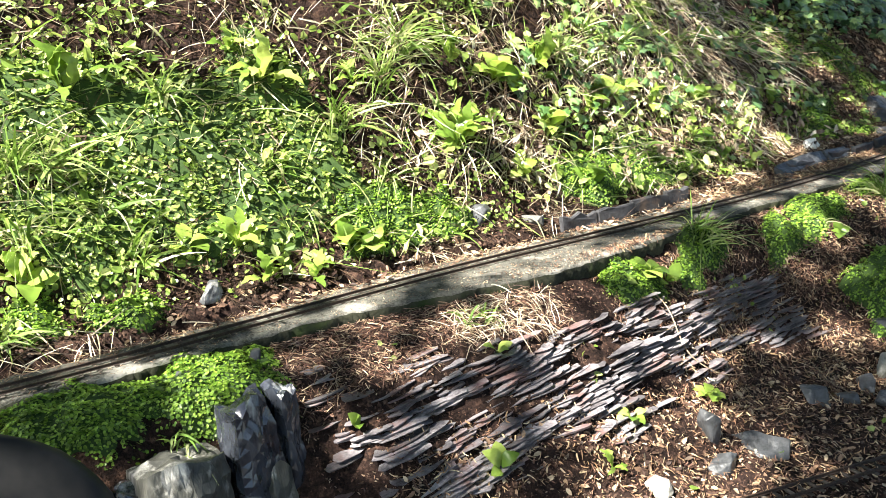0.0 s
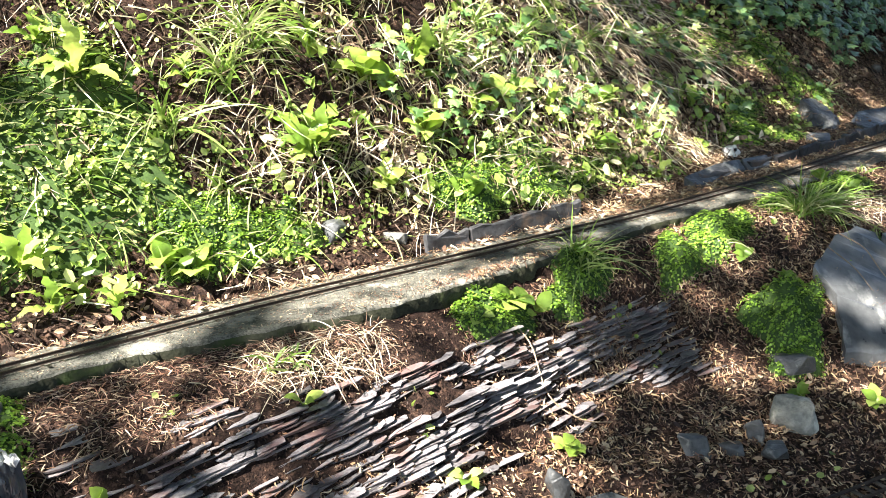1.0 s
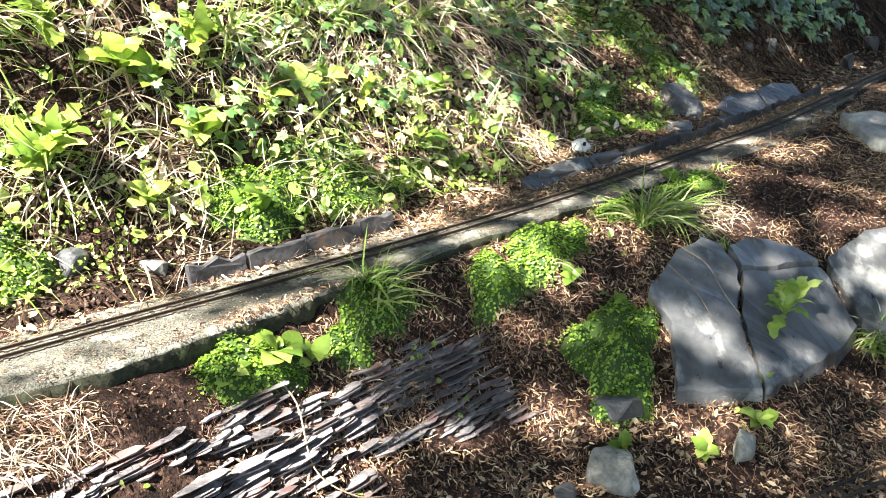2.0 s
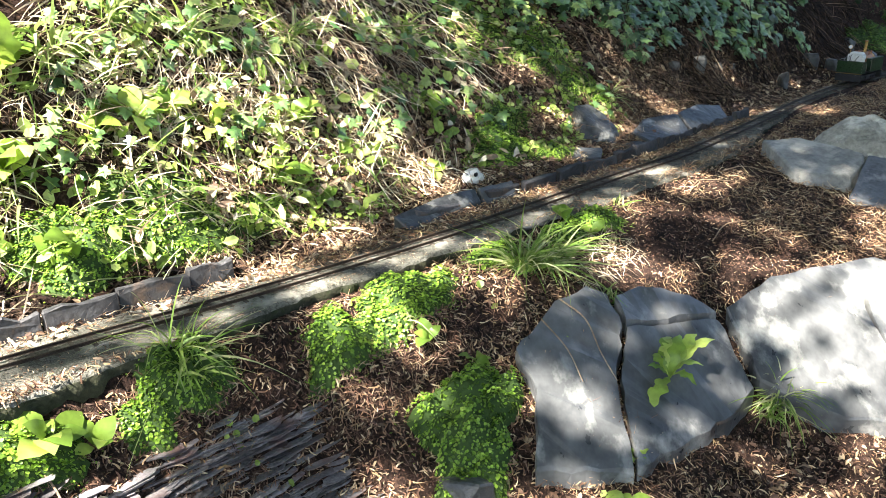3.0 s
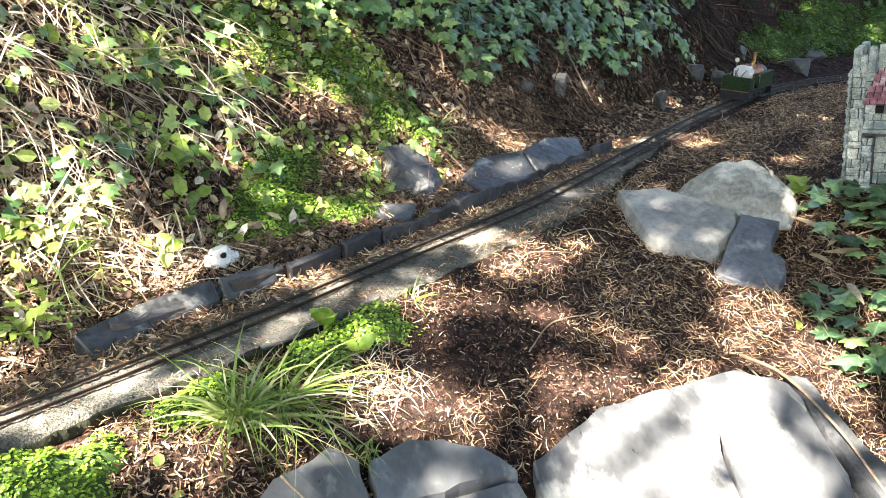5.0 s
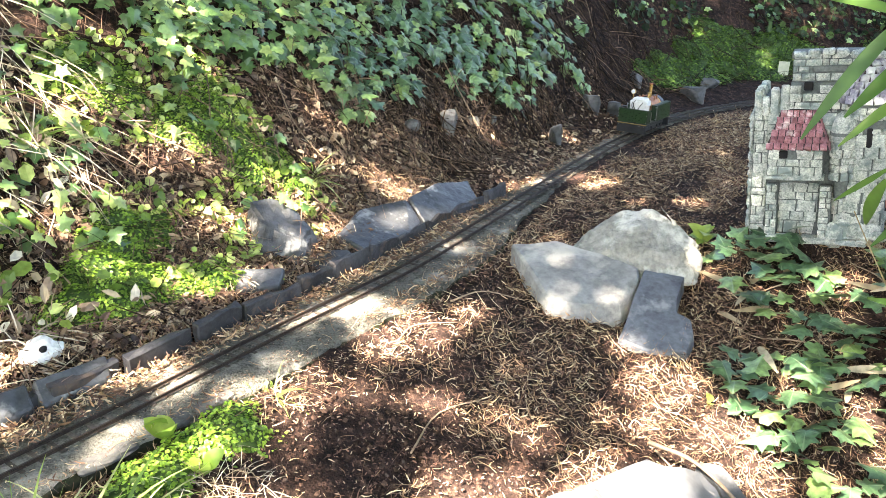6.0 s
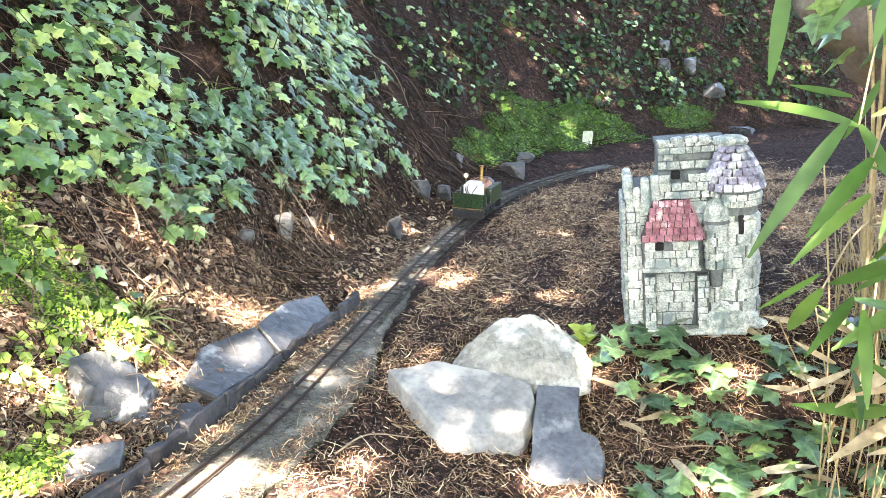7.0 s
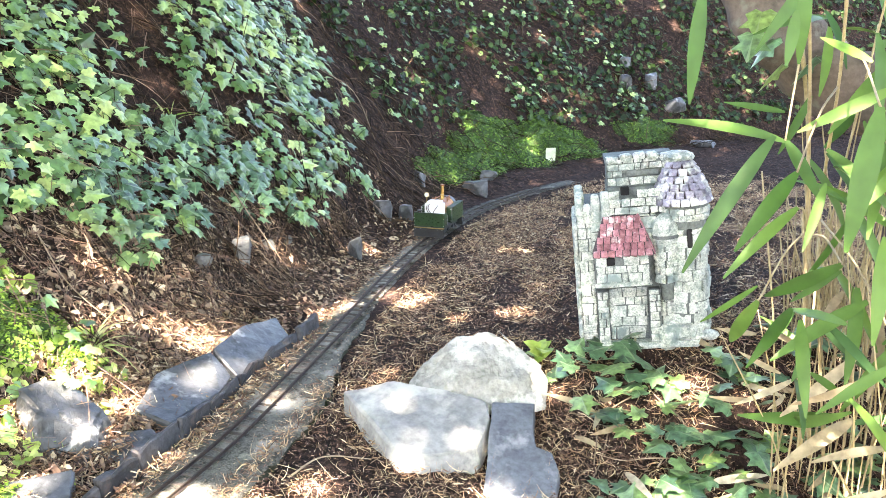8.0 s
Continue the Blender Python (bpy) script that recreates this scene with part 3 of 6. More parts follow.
hewn("stone_slab", [(2.583, 3.768, .055), (2.690, 3.735, .064), (2.775, 3.650, .057), (2.822, 3.566, .047), (2.805, 3.530, .034), (2.729, 3.474, .001), (2.66, 3.499, -.004), (2.586, 3.534, -.002), (2.582, 3.655, .036)],
     [(2.575, 3.765, .0), (2.700, 3.750, .0), (2.795, 3.665, .0), (2.835, 3.565, -.02), (2.812, 3.523, -.03), (2.733, 3.465, -.05), (2.662, 3.488, -.06), (2.570, 3.512, -.06), (2.566, 3.650, -.03)], 7, PALE_SLAB,
     "thick pale grey slab with a sloping broken edge", "stone slab")
hewn("slate_slab", [(2.838, 3.562, .042), (2.925, 3.524, .032), (2.873, 3.468, .006), (2.853, 3.432, -.012), (2.876, 3.407, -.022), (2.857, 3.364, -.041), (2.822, 3.333, -.056), (2.74, 3.352, -.054), (2.689, 3.39, -.041)],
     [(2.840, 3.565, .0), (2.929, 3.525, -.01), (2.875, 3.464, -.03), (2.856, 3.430, -.05), (2.880, 3.405, -.06), (2.860, 3.361, -.08), (2.823, 3.328, -.09), (2.738, 3.347, -.09), (2.686, 3.388, -.08)], 8, BLUE_SLATE,
     "flat dark blue slate piece lying on the litter", "stone slab", rough=.0015, worn=.002)
b_form = bmesh.new()
for u, w, z in ((-.165, .0, .0), (-.15, .01, .022), (-.105, .03, .056), (-.045, .05, .098), (.0, .05, .112), (.035, .045, .108), (.075, .03, .086), (.098, .02, .070), (.128, .0, .046), (.15, -.02, .0), (-.13, -.07, -.02), (-.05, -.105, -.02), (.06, -.105, -.02),
                (.145, -.07, -.03), (-.07, -.06, .036), (.02, -.065, .045), (.10, -.055, .030), (-.10, .13, -.02), (.08, .12, -.02), (-.02, .13, .05), (.06, .10, .06)):
    b_form.verts.new((u, w, z))
hull = bmesh.ops.convex_hull(b_form, input=b_form.verts)
bmesh.ops.delete(b_form, geom=list({q for q in hull["geom_interior"] + hull["geom_unused"] if isinstance(q, bmesh.types.BMVert)}), context="VERTS")
bmesh.ops.bevel(b_form, geom=list(b_form.edges), offset=.004, segments=1, affect="EDGES")
grain(b_form, 33, .0065, .014)
b = part("boulder", b_form, LICHEN_STONE)
b.matrix_world = Matrix.Translation((2.885, 3.668, .033)) @ Matrix.Rotation(-.593, 4, "Z")
tagged(b, "pale lichened boulder behind the grey slab", "boulder")

for top, seed, label in (
        ([(2.172, 3.906, .064), (2.25, 4.02, .084), (2.388, 4.062, .094), (2.418, 4.008, .044), (2.372, 3.955, .036), (2.225, 3.85, .040)], 11, "dark slate slab with white streaks beside the track"),
        ([(2.398, 4.07, .096), (2.50, 4.15, .112), (2.617, 4.212, .092), (2.627, 4.145, .056), (2.53, 4.06, .045), (2.43, 4.0, .042)], 12, "rough dark slate block beside the track"),
        ([(2.100, 3.875, .046), (2.185, 3.835, .044), (2.186, 3.79, .028), (2.128, 3.735, .020), (2.088, 3.79, .030)], 13, "small flat slate at the foot of the bank"),
        ([(2.222, 3.842, .036), (2.375, 3.944, .034), (2.378, 3.918, .018), (2.222, 3.80, .018)], 14, "thin flat slate beside the kerb"),
        ([(1.900, 3.74, .060), (2.015, 3.735, .050), (1.998, 3.675, .034), (1.905, 3.67, .036)], 15, "flat broken slate by the kerb"),
        ([(1.30, 3.135, .034), (1.42, 3.235, .050), (1.535, 3.315, .050), (1.545, 3.285, .020), (1.44, 3.20, .012), (1.335, 3.10, .008)], 16, "long grey slate leaning against the bank"),
        ([(1.545, 3.325, .046), (1.655, 3.40, .048), (1.665, 3.37, .014), (1.56, 3.295, .014)], 17, "grey slate piece behind the track")):
    hewn("slate_slab", top, [(x + .012 * math.sin(seed + i), y + .012 * math.cos(seed + i), z - .06) for i, (x, y, z) in enumerate(top)], seed, SLATE, label, "stone slab", rough=.0022, worn=.003)


def stone(at, size, seed, material, label, turn=0.0, level=2, category="stone", group=""):
    """A broken stone: the hull of a few corners, so that it has flat faces and dull edges."""
    r = random.Random(seed)
    bm = bmesh.new()
    for k in range(13):
        a, z = k * 2.4 + r.uniform(-.5, .5), r.choice((-.5, -.25, .12, .3, .44))
        reach = .5 * (1 - .35 * max(0, z * 2) ** 2) * r.uniform(.75, 1.1)
        bm.verts.new((math.cos(a) * reach * size[0], math.sin(a) * reach * size[1], z * size[2]))
    made = bmesh.ops.convex_hull(bm, input=bm.verts)
    bmesh.ops.delete(bm, geom=list({q for q in made["geom_interior"] + made["geom_unused"] if isinstance(q, bmesh.types.BMVert)}), context="VERTS")
    bmesh.ops.bevel(bm, geom=list(bm.edges), offset=.03 * min(size), segments=1, affect="EDGES")
    grain(bm, seed, .02 * max(size), max(size) * .12)
    o = part("stone", bm, material)
    o.matrix_world = Matrix.Translation(at) @ Matrix.Rotation(turn, 4, "Z")
    return tagged(o, label, category, group)


hewn("stone", [(1.955, 3.905, .168), (2.01, 3.925, .165), (2.075, 3.915, .125), (2.105, 3.885, .085), (2.075, 3.835, .075), (1.985, 3.84, .135)],
     [(1.93, 3.90, .0), (2.01, 3.95, .0), (2.10, 3.94, .0), (2.125, 3.875, .0), (2.055, 3.762, .01), (1.955, 3.80, .01)], 41, SLATE, "dark slate boulder at the foot of the bank", "stone", rough=.006, worn=.008)
STONES_A = [
    (.43, .235, (.075, .06, .055), 50, SLATE, "rounded dark stone beside the track"),
    (-.37, .185, (.085, .05, .055), 51, SLATE, "grey stone beside the track"),
    (.58, .19, (.10, .06, .03), 52, STONE, "flat pale stone at the foot of the bank"),
    (-.41, -.13, (.035, .03, .05), 53, SLATE, "small dark stone on the edge of the bed"),
    (-.56, -.13, (.05, .035, .045), 54, SLATE, "small grey stone on the edge of the bed"),
    (1.17, -.59, (.14, .10, .10), 55, LICHEN_STONE, "pale angular stone beside the lower track"),
    (1.06, -.57, (.055, .05, .06), 56, SLATE, "small grey stone on leaf litter"),
    (1.04, -.64, (.085, .06, .05), 57, SLATE, "grey stone beside the lower track"),
    (.98, -.57, (.075, .05, .04), 58, SLATE, "flat grey stone on leaf litter"),
    (.90, -.53, (.09, .06, .05), 59, SLATE, "grey stone on leaf litter"),
    (1.42, -.72, (.085, .05, .08), 60, LICHEN_STONE, "pale upright stone beside the lower track"),
]
STONES_B = [
    (.51, -.54, (.07, .05, .09), 61, SLATE, "pointed grey slate on the lower soil"),
    (.60, -.60, (.16, .08, .04), 62, SLATE, "flat slate in the lower soil"),
    (.47, -.62, (.10, .06, .03), 63, SLATE, "thin slate in the lower soil"),
    (.25, -.63, (.07, .06, .04), 64, LICHEN_STONE, "pale stone in the lower soil"),
    (1.29, -.5, (.12, .08, .09), 65, SLATE, "dark stone under the round cushion plant"),
    (3.61, .35, (.09, .07, .09), 66, STONE, "grey stone in the bank"),
    (3.86, .32, (.05, .04, .035), 67, STONE, "pale stone in the bank"),
    (3.75, .34, (.055, .04, .03), 68, STONE, "pale stone in the bank"),
    (3.42, .38, (.06, .05, .05), 69, STONE, "grey stone in the bank"),
    (4.08, .17, (.085, .05, .10), 70, SLATE, "dark slate at the foot of the bank"),
    (4.55, .25, (.10, .06, .10), 71, SLATE, "dark slate at the foot of the bank"),
]
STONES_C = [
    (4.64, .19, (.09, .06, .08), 72, SLATE, "dark slate at the foot of the bank"),
    (5.07, .36, (.12, .06, .08), 73, SLATE, "dark slate at the foot of the bank"),
    (5.26, .18, (.16, .07, .09), 74, SLATE, "dark slate at the foot of the mossy bank"),
    (5.50, .26, (.12, .07, .08), 75, SLATE, "dark slate at the foot of the mossy bank"),
    (7.36, .86, (.14, .11, .12), 76, SLATE, "grey stone in the far bank"),
    (7.15, .85, (.12, .09, .11), 77, SLATE, "grey stone in the far bank"),
    (7.42, .70, (.18, .12, .13), 78, SLATE, "grey stone in the far bank"),
    (7.25, .98, (.12, .09, .10), 79, SLATE, "grey stone in the far bank"),
    (7.35, .33, (.24, .14, .05), 80, SLATE, "flat bluish slate by the far path"),
    (5.35, -.80, (.30, .18, .03), 81, SLATE, "flat bluish slate on the path"),
]
for s, n, size, seed, mat, label in STONES_A + STONES_B + STONES_C:
    x, y, a = on_track(s, n)
    stone((x, y, float(height(x, y)[0]) + size[2] * .22), size, seed, mat, label, a + seed, 2)


# ---- slate kerb along the back of the bed ----
KERB = surface("dark kerb slate", (.014, .014, .016), (.060, .060, .064), scale=24, fine=90, rough=.6, bump=1.0, spec=.35, vary=.3, third=(.09, .065, .05), third_scale=16, third_at=.6)
def build_kerb():
    r = random.Random(11)
    s = .62
    while s < 3.42:
        long = r.uniform(.10, .19)
        back, _ = bed_edges(s + long / 2)
        missing = 1.32 < s < 1.55 or (1.16 < s < 1.22)
        if not missing:
            bm = bmesh.new()
            box(bm, (long * .97, .018, .075), bevel=.003)
            bmesh.ops.subdivide_edges(bm, edges=[e for e in bm.edges if e.calc_length() > .03], cuts=3)
            for v in bm.verts:
                q = v.co * 30 + Vector((s * 9, 0, 0))
                v.co += Vector((noise.noise(q) * .003, noise.noise(q + Vector((5, 0, 0))) * .006, noise.noise(q + Vector((0, 7, 0))) * .016 * (v.co.z > 0)))
            o = part("kerb_stone", bm, KERB)
            x, y, a = on_track(s + long / 2, float(back) + .012)
            o.matrix_world = Matrix.Translation((x, y, float(track_z(s)) - .002 + r.uniform(-.006, .008))) @ Matrix.Rotation(a + r.uniform(-.06, .06), 4, "Z") @ Matrix.Rotation(r.uniform(-.18, .0), 4, "X")
            tagged(o, "dark slate kerb piece set on edge behind the track", "kerb stone", "slate kerb")
        s += long
    for s, n, size in ((2.14, -.092, (.075, .032, .010)), (2.06, -.088, (.06, .034, .010)), (1.93, -.084, (.10, .034, .010)), (1.74, -.074, (.05, .026, .010))):
        bm = bmesh.new()
        box(bm, size, bevel=.003)
        bmesh.ops.subdivide_edges(bm, edges=[e for e in bm.edges if e.calc_length() > .015], cuts=3, use_grid_fill=True)
        for v in bm.verts:
            v.co += Vector((noise.noise(v.co * 70), noise.noise(v.co * 70 + Vector((4, s, 0))), noise.noise(v.co * 50 + Vector((0, 4, s))) * .35)) * .009
        o = part("edge_stone", bm, STONE)
        x, y, a = on_track(s, n)
        o.matrix_world = Matrix.Translation((x, y, float(track_z(s)) - .0025)) @ Matrix.Rotation(a, 4, "Z")
        tagged(o, "flat pale mortar patch in front of the rails", "edging stone", "pale edging")


build_kerb()


# ---- the model steam engine ----
GREEN_PAINT = surface("dark green enamel", (.006, .022, .007), (.014, .040, .013), scale=30, fine=220, rough=.32, bump=.05, spec=.5, vary=.08)
BLACK_PAINT = surface("black enamel", (.010, .011, .013), (.030, .032, .036), scale=30, fine=220, rough=.35, bump=.08, spec=.5, vary=.1)
WHITE_CLAD = surface("white boiler lagging", (.55, .55, .53), (.82, .82, .80), scale=25, fine=160, rough=.55, bump=.15, vary=.02)
BRASS = surface("tarnished brass", (.30, .19, .06), (.62, .42, .16), scale=50, fine=300, rough=.32, bump=.05, metal=1.0, vary=.1)
COPPER = surface("heat-stained copper", (.20, .08, .04), (.55, .24, .12), scale=40, fine=240, rough=.38, bump=.1, metal=1.0, vary=.15)
STEEL = surface("bare steel", (.22, .22, .22), (.45, .45, .44), scale=60, fine=300, rough=.35, bump=.05, metal=1.0, vary=.1)


def build_engine(s):
    x, y, a = on_track(s + .11)
    e = thing("model_locomotive", (x, y, float(track_z(s + .11)) + .0102), a, "dark green open model steam engine with white boiler, brass chimney", "locomotive")
    e.matrix_world = e.matrix_world @ Matrix.Scale(1.1, 4)

    def add(name, make, mat, parent=None, label="", smooth=False):
        bm = bmesh.new()
        make(bm)
        o = part(name, bm, mat, parent or e, label, smooth)
        return o
    # x runs forward, y to the left; the rail head is at z 0
    frame_part = add("frame", lambda bm: (box(bm, (.205, .070, .008), (0, 0, .022), bevel=.001), box(bm, (.205, .008, .018), (0, .026, .014)), box(bm, (.205, .008, .018), (0, -.026, .014))), BLACK_PAINT)
    for at in (-.108, .108):
        beam = add("buffer_beam", lambda bm, at=at: box(bm, (.006, .106, .030), (at, 0, .021), bevel=.0012), BLACK_PAINT, label="black beam with a bright lower edge")
        add("beam_edge", lambda bm, at=at: box(bm, (.0072, .107, .0022), (at, 0, .0375)), BRASS, beam)
        for yy in (-.047, -.03, .03, .047):
            add("rivet", lambda bm, at=at, yy=yy: bmesh.ops.create_icosphere(bm, subdivisions=1, radius=.0016, matrix=Matrix.Translation((at + math.copysign(.0032, at), yy, .033))), STEEL, beam)
    add("footplate", lambda bm: box(bm, (.214, .106, .003), (0, 0, .0395), bevel=.0006), BLACK_PAINT)
    rear = add("rear_panel", lambda bm: box(bm, (.003, .106, .046), (-.106, 0, .064), bevel=.0008), GREEN_PAINT, label="dark green rear panel with a bright rim")
    add("rim", lambda bm: box(bm, (.0042, .1065, .0016), (-.106, 0, .0878)), BLACK_PAINT, rear)
    for yy in (-.051, .051):
        for zz in (.046, .058, .07, .082):
            add("rivet", lambda bm, yy=yy, zz=zz: bmesh.ops.create_icosphere(bm, subdivisions=1, radius=.0012, matrix=Matrix.Translation((-.1078, yy, zz))), STEEL, rear)
    for sign in (-1, 1):
        short = add("rear_side", lambda bm, sign=sign: box(bm, (.030, .003, .046), (-.090, .0525 * sign, .064), bevel=.0006), GREEN_PAINT)
        side = add("side_tank", lambda bm, sign=sign: (box(bm, (.132, .0032, .054), (.040, .0525 * sign, .068), bevel=.0006), box(bm, (.132, .018, .003), (.040, .044 * sign, .0935)), box(bm, (.003, .018, .05), (-.0245, .044 * sign, .067))), GREEN_PAINT)
        for xx, tall in ((-.0745, .03), (-.0275, .045)):
            post = add("handrail", lambda bm, xx=xx, sign=sign, tall=tall: (rod(bm, (xx, .0555 * sign, .044), (xx, .0555 * sign, .048 + tall), .0011, sides=8)), STEEL)
            for zz in (.048, .044 + tall):
                add("bracket", lambda bm, xx=xx, sign=sign, zz=zz: rod(bm, (xx, .050 * sign, zz), (xx, .0565 * sign, zz), .0016, sides=8), STEEL, post)
        for xx in (-.066, .066):
            w = add("wheel", lambda bm, xx=xx, sign=sign: (rod(bm, (xx, .0150 * sign, .014), (xx, .0205 * sign, .014), .0140, sides=24), rod(bm, (xx, .0135 * sign, .014), (xx, .0150 * sign, .014), .0165, sides=24)), BLACK_PAINT)
            add("crank_pin", lambda bm, xx=xx, sign=sign: rod(bm, (xx + .006, .0205 * sign, .014), (xx + .006, .027 * sign, .014), .0015, sides=8), STEEL, w)
        add("coupling_rod", lambda bm, sign=sign: box(bm, (.138, .0022, .005), (.006, .0262 * sign, .014), bevel=.0006), STEEL)
        for xx in (.0, .05, .08):
            add("axle_box", lambda bm, xx=xx, sign=sign: box(bm, (.012, .006, .012), (xx, .033 * sign, .014), bevel=.001), BLACK_PAINT)
    # boiler with its lagging

    def boiler(bm):
        rod(bm, (-.052, 0, .078), (.072, 0, .078), .034, sides=32)
        box(bm, (.052, .066, .040), (-.028, 0, .060), bevel=.003)
    body = add("boiler", boiler, COPPER, label="heat-stained copper boiler", smooth=False)

    def lagging(bm):
        box(bm, (.040, .062, .066), (-.046, 0, .078), bevel=.002)
        box(bm, (.040, .050, .012), (-.046, 0, .114), bevel=.005)
        box(bm, (.004, .012, .060), (-.066, -.036, .070), bevel=.001)
    add("lagging", lagging, WHITE_CLAD, body, "white wrapped boiler lagging")
    for k, (yy, zz) in enumerate(((.006, .112), (-.010, .108), (.012, .104))):
        def pipe(bm, yy=yy, zz=zz):
            last = None
            for i in range(9):
                u = i / 8
                p = (-.068 - .003 * math.sin(u * 6), yy + .01 * math.sin(u * 4 + yy * 90), zz - u * .055)
                if last:
                    rod(bm, last, p, .0013, sides=6)
                last = p
        add("pipe", pipe, BLACK_PAINT, body, "thin black pipe")
    add("band", lambda bm: rod(bm, (-.018, 0, .078), (-.014, 0, .078), .0352, sides=32), BRASS, body)
    add("band", lambda bm: rod(bm, (.060, 0, .078), (.064, 0, .078), .0352, sides=32), BRASS, body)
    chimney = add("chimney", lambda bm: (rod(bm, (.036, 0, .105), (.036, 0, .158), .0058, sides=16), rod(bm, (.036, 0, .104), (.036, 0, .114), .0095, .0062, sides=16)), BRASS, label="thin brass chimney")
    add("chimney_cap", lambda bm: rod(bm, (.036, 0, .157), (.036, 0, .161), .0072, sides=16), COPPER, chimney)
    dome = add("safety_valve", lambda bm: (rod(bm, (.0, -.010, .110), (.0, -.010, .130), .0052, .004, sides=12), rod(bm, (.0, -.010, .130), (.0, -.010, .133), .0062, sides=12)), BRASS, label="brass safety valve")
    gauge = add("pressure_gauge", lambda bm: (rod(bm, (-.055, .026, .104), (-.055, .026, .134), .0014, sides=8), rod(bm, (-.058, .026, .140), (-.053, .026, .140), .0085, sides=20)), BRASS, label="small round gauge on a thin pipe")
    add("dial", lambda bm: rod(bm, (-.0590, .026, .140), (-.0580, .026, .140), .0072, sides=20), WHITE_CLAD, gauge, "white dial")
    add("lubricator", lambda bm: (rod(bm, (-.070, -.048, .042), (-.070, -.048, .078), .0042, sides=12), rod(bm, (-.070, -.048, .078), (-.070, -.048, .083), .002, sides=8)), STEEL, label="small steel lubricator")
    for xx, yy in ((.014, .018), (.05, -.02), (.062, .01), (-.006, .022), (.022, -.022)):
        add("valve", lambda bm, xx=xx, yy=yy: (rod(bm, (xx, yy, .100), (xx, yy, .121), .0022, sides=8), rod(bm, (xx - .006, yy, .119), (xx + .006, yy, .119), .0014, sides=6)), COPPER, body)
    add("cross_pipe", lambda bm: (rod(bm, (-.045, .02, .116), (.055, .016, .115), .0017, sides=8), rod(bm, (-.040, -.018, .115), (.05, -.012, .116), .0015, sides=8)), COPPER, body)
    add("smokebox", lambda bm: (rod(bm, (.072, 0, .078), (.094, 0, .078), .0355, sides=32), rod(bm, (.094, 0, .078), (.097, 0, .078), .026, .020, sides=24)), BLACK_PAINT)
    add("brake_wheel", lambda bm: (rod(bm, (-.094, .036, .04), (-.094, .036, .092), .0013, sides=8), rod(bm, (-.094, .036, .092), (-.094, .036, .094), .009, sides=16)), BLACK_PAINT)
    return e


build_engine(4.40)


# ---- the model castle ----
CASTLE = surface("painted castle stone", (.17, .21, .195), (.68, .70, .63), scale=60, fine=240, rough=.65, bump=1.4, vary=.14, third=(.20, .255, .245), third_scale=22, third_at=.57)
CASTLE_JOINT = surface("castle joints", (.045, .056, .058), (.17, .19, .18), scale=26, fine=140, rough=.9, bump=.6, vary=.05)
RED_TILE = surface("dusty red roof tile", (.23, .085, .105), (.42, .21, .235), scale=60, fine=220, rough=.75, bump=.8, vary=.30, third=(.58, .46, .46), third_scale=34, third_at=.595)
PURPLE_TILE = surface("dusty purple roof tile", (.14, .13, .18), (.32, .31, .37), scale=60, fine=220, rough=.75, bump=.8, vary=.3, third=(.58, .60, .56), third_scale=26, third_at=.55)
# Dark base of both roofs, seen between the tiles.
ROOF_GAP = surface("dark gaps between roof tiles", (.030, .022, .026), (.10, .07, .08), scale=40, fine=200, rough=.9, bump=.4, vary=0)
# Near-black colour for solid blocks that stand for the shade inside holes.
HOLE_SHADE = surface("hollow with painted shade", (.006, .006, .007), (.014, .014, .015), rough=.9, bump=0, vary=0)


def lump(bm, seed, much=.002):
    for v in bm.verts:
        q = v.co * 45 + Vector((seed, 0, 0))
        v.co += Vector((noise.noise(q), noise.noise(q + Vector((3, 0, 0))), noise.noise(q + Vector((0, 3, 0))))) * much


def brick_mesh(seed):
    r = random.Random(seed)
    bm = bmesh.new()
    box(bm, (1, 1, 1))
    for v in bm.verts:
        v.co.x += r.uniform(-.09, .08)
        v.co.z += r.uniform(-.11, .10)
        v.co.y += r.uniform(-.15, .15) * (v.co.y < 0)
    front_edges = [e for e in bm.edges if all(v.co.y < 0 for v in e.verts)]
    bmesh.ops.bevel(bm, geom=front_edges, offset=.26, segments=3, affect="EDGES")
    bmesh.ops.recalc_face_normals(bm, faces=bm.faces)
    me = bpy.data.meshes.new("brick")
    bm.to_mesh(me)
    bm.free()
    me.materials.append(CASTLE)
    me.polygons.foreach_set("use_smooth", np.ones(len(me.polygons), bool))
    return me


def build_castle():
    # x runs along the front to the viewer's right, y into the body
    c = thing("toy_castle", (3.281, 3.529, .092), radians(-41.5), "grey-green moulded toy castle with red and purple roofs", "toy castle")
    c.matrix_world = c.matrix_world @ Matrix.Rotation(radians(-6.0), 4, "Y") @ Matrix.Scale(1.113, 4)
    forms = [brick_mesh(70 + i) for i in range(6)]
    r = random.Random(3)
    made, more_v, more_f = [0], [], []

    def add(name, make, mat, parent=None, label="", much=.0015):
        bm = bmesh.new()
        make(bm)
        if much:
            bmesh.ops.subdivide_edges(bm, edges=[e for e in bm.edges if e.calc_length() > .03], cuts=2)
            lump(bm, len(name) * 3.1 + r.uniform(0, 9), much)
        return part(name, bm, mat, parent or c, label)

    def brick(m, size):
        made[0] += 1
        if made[0] > 300:
            full = m @ Matrix.Diagonal((*size, 1))
            me = forms[made[0] % 6]
            more_f.extend([j + len(more_v) for j in p.vertices] for p in me.polygons)
            more_v.extend(tuple(full @ q.co) for q in me.vertices)
            return
        o = child(new("brick", forms[made[0] % 6]), c)
        o.matrix_basis = m @ Matrix.Diagonal((*size, 1))

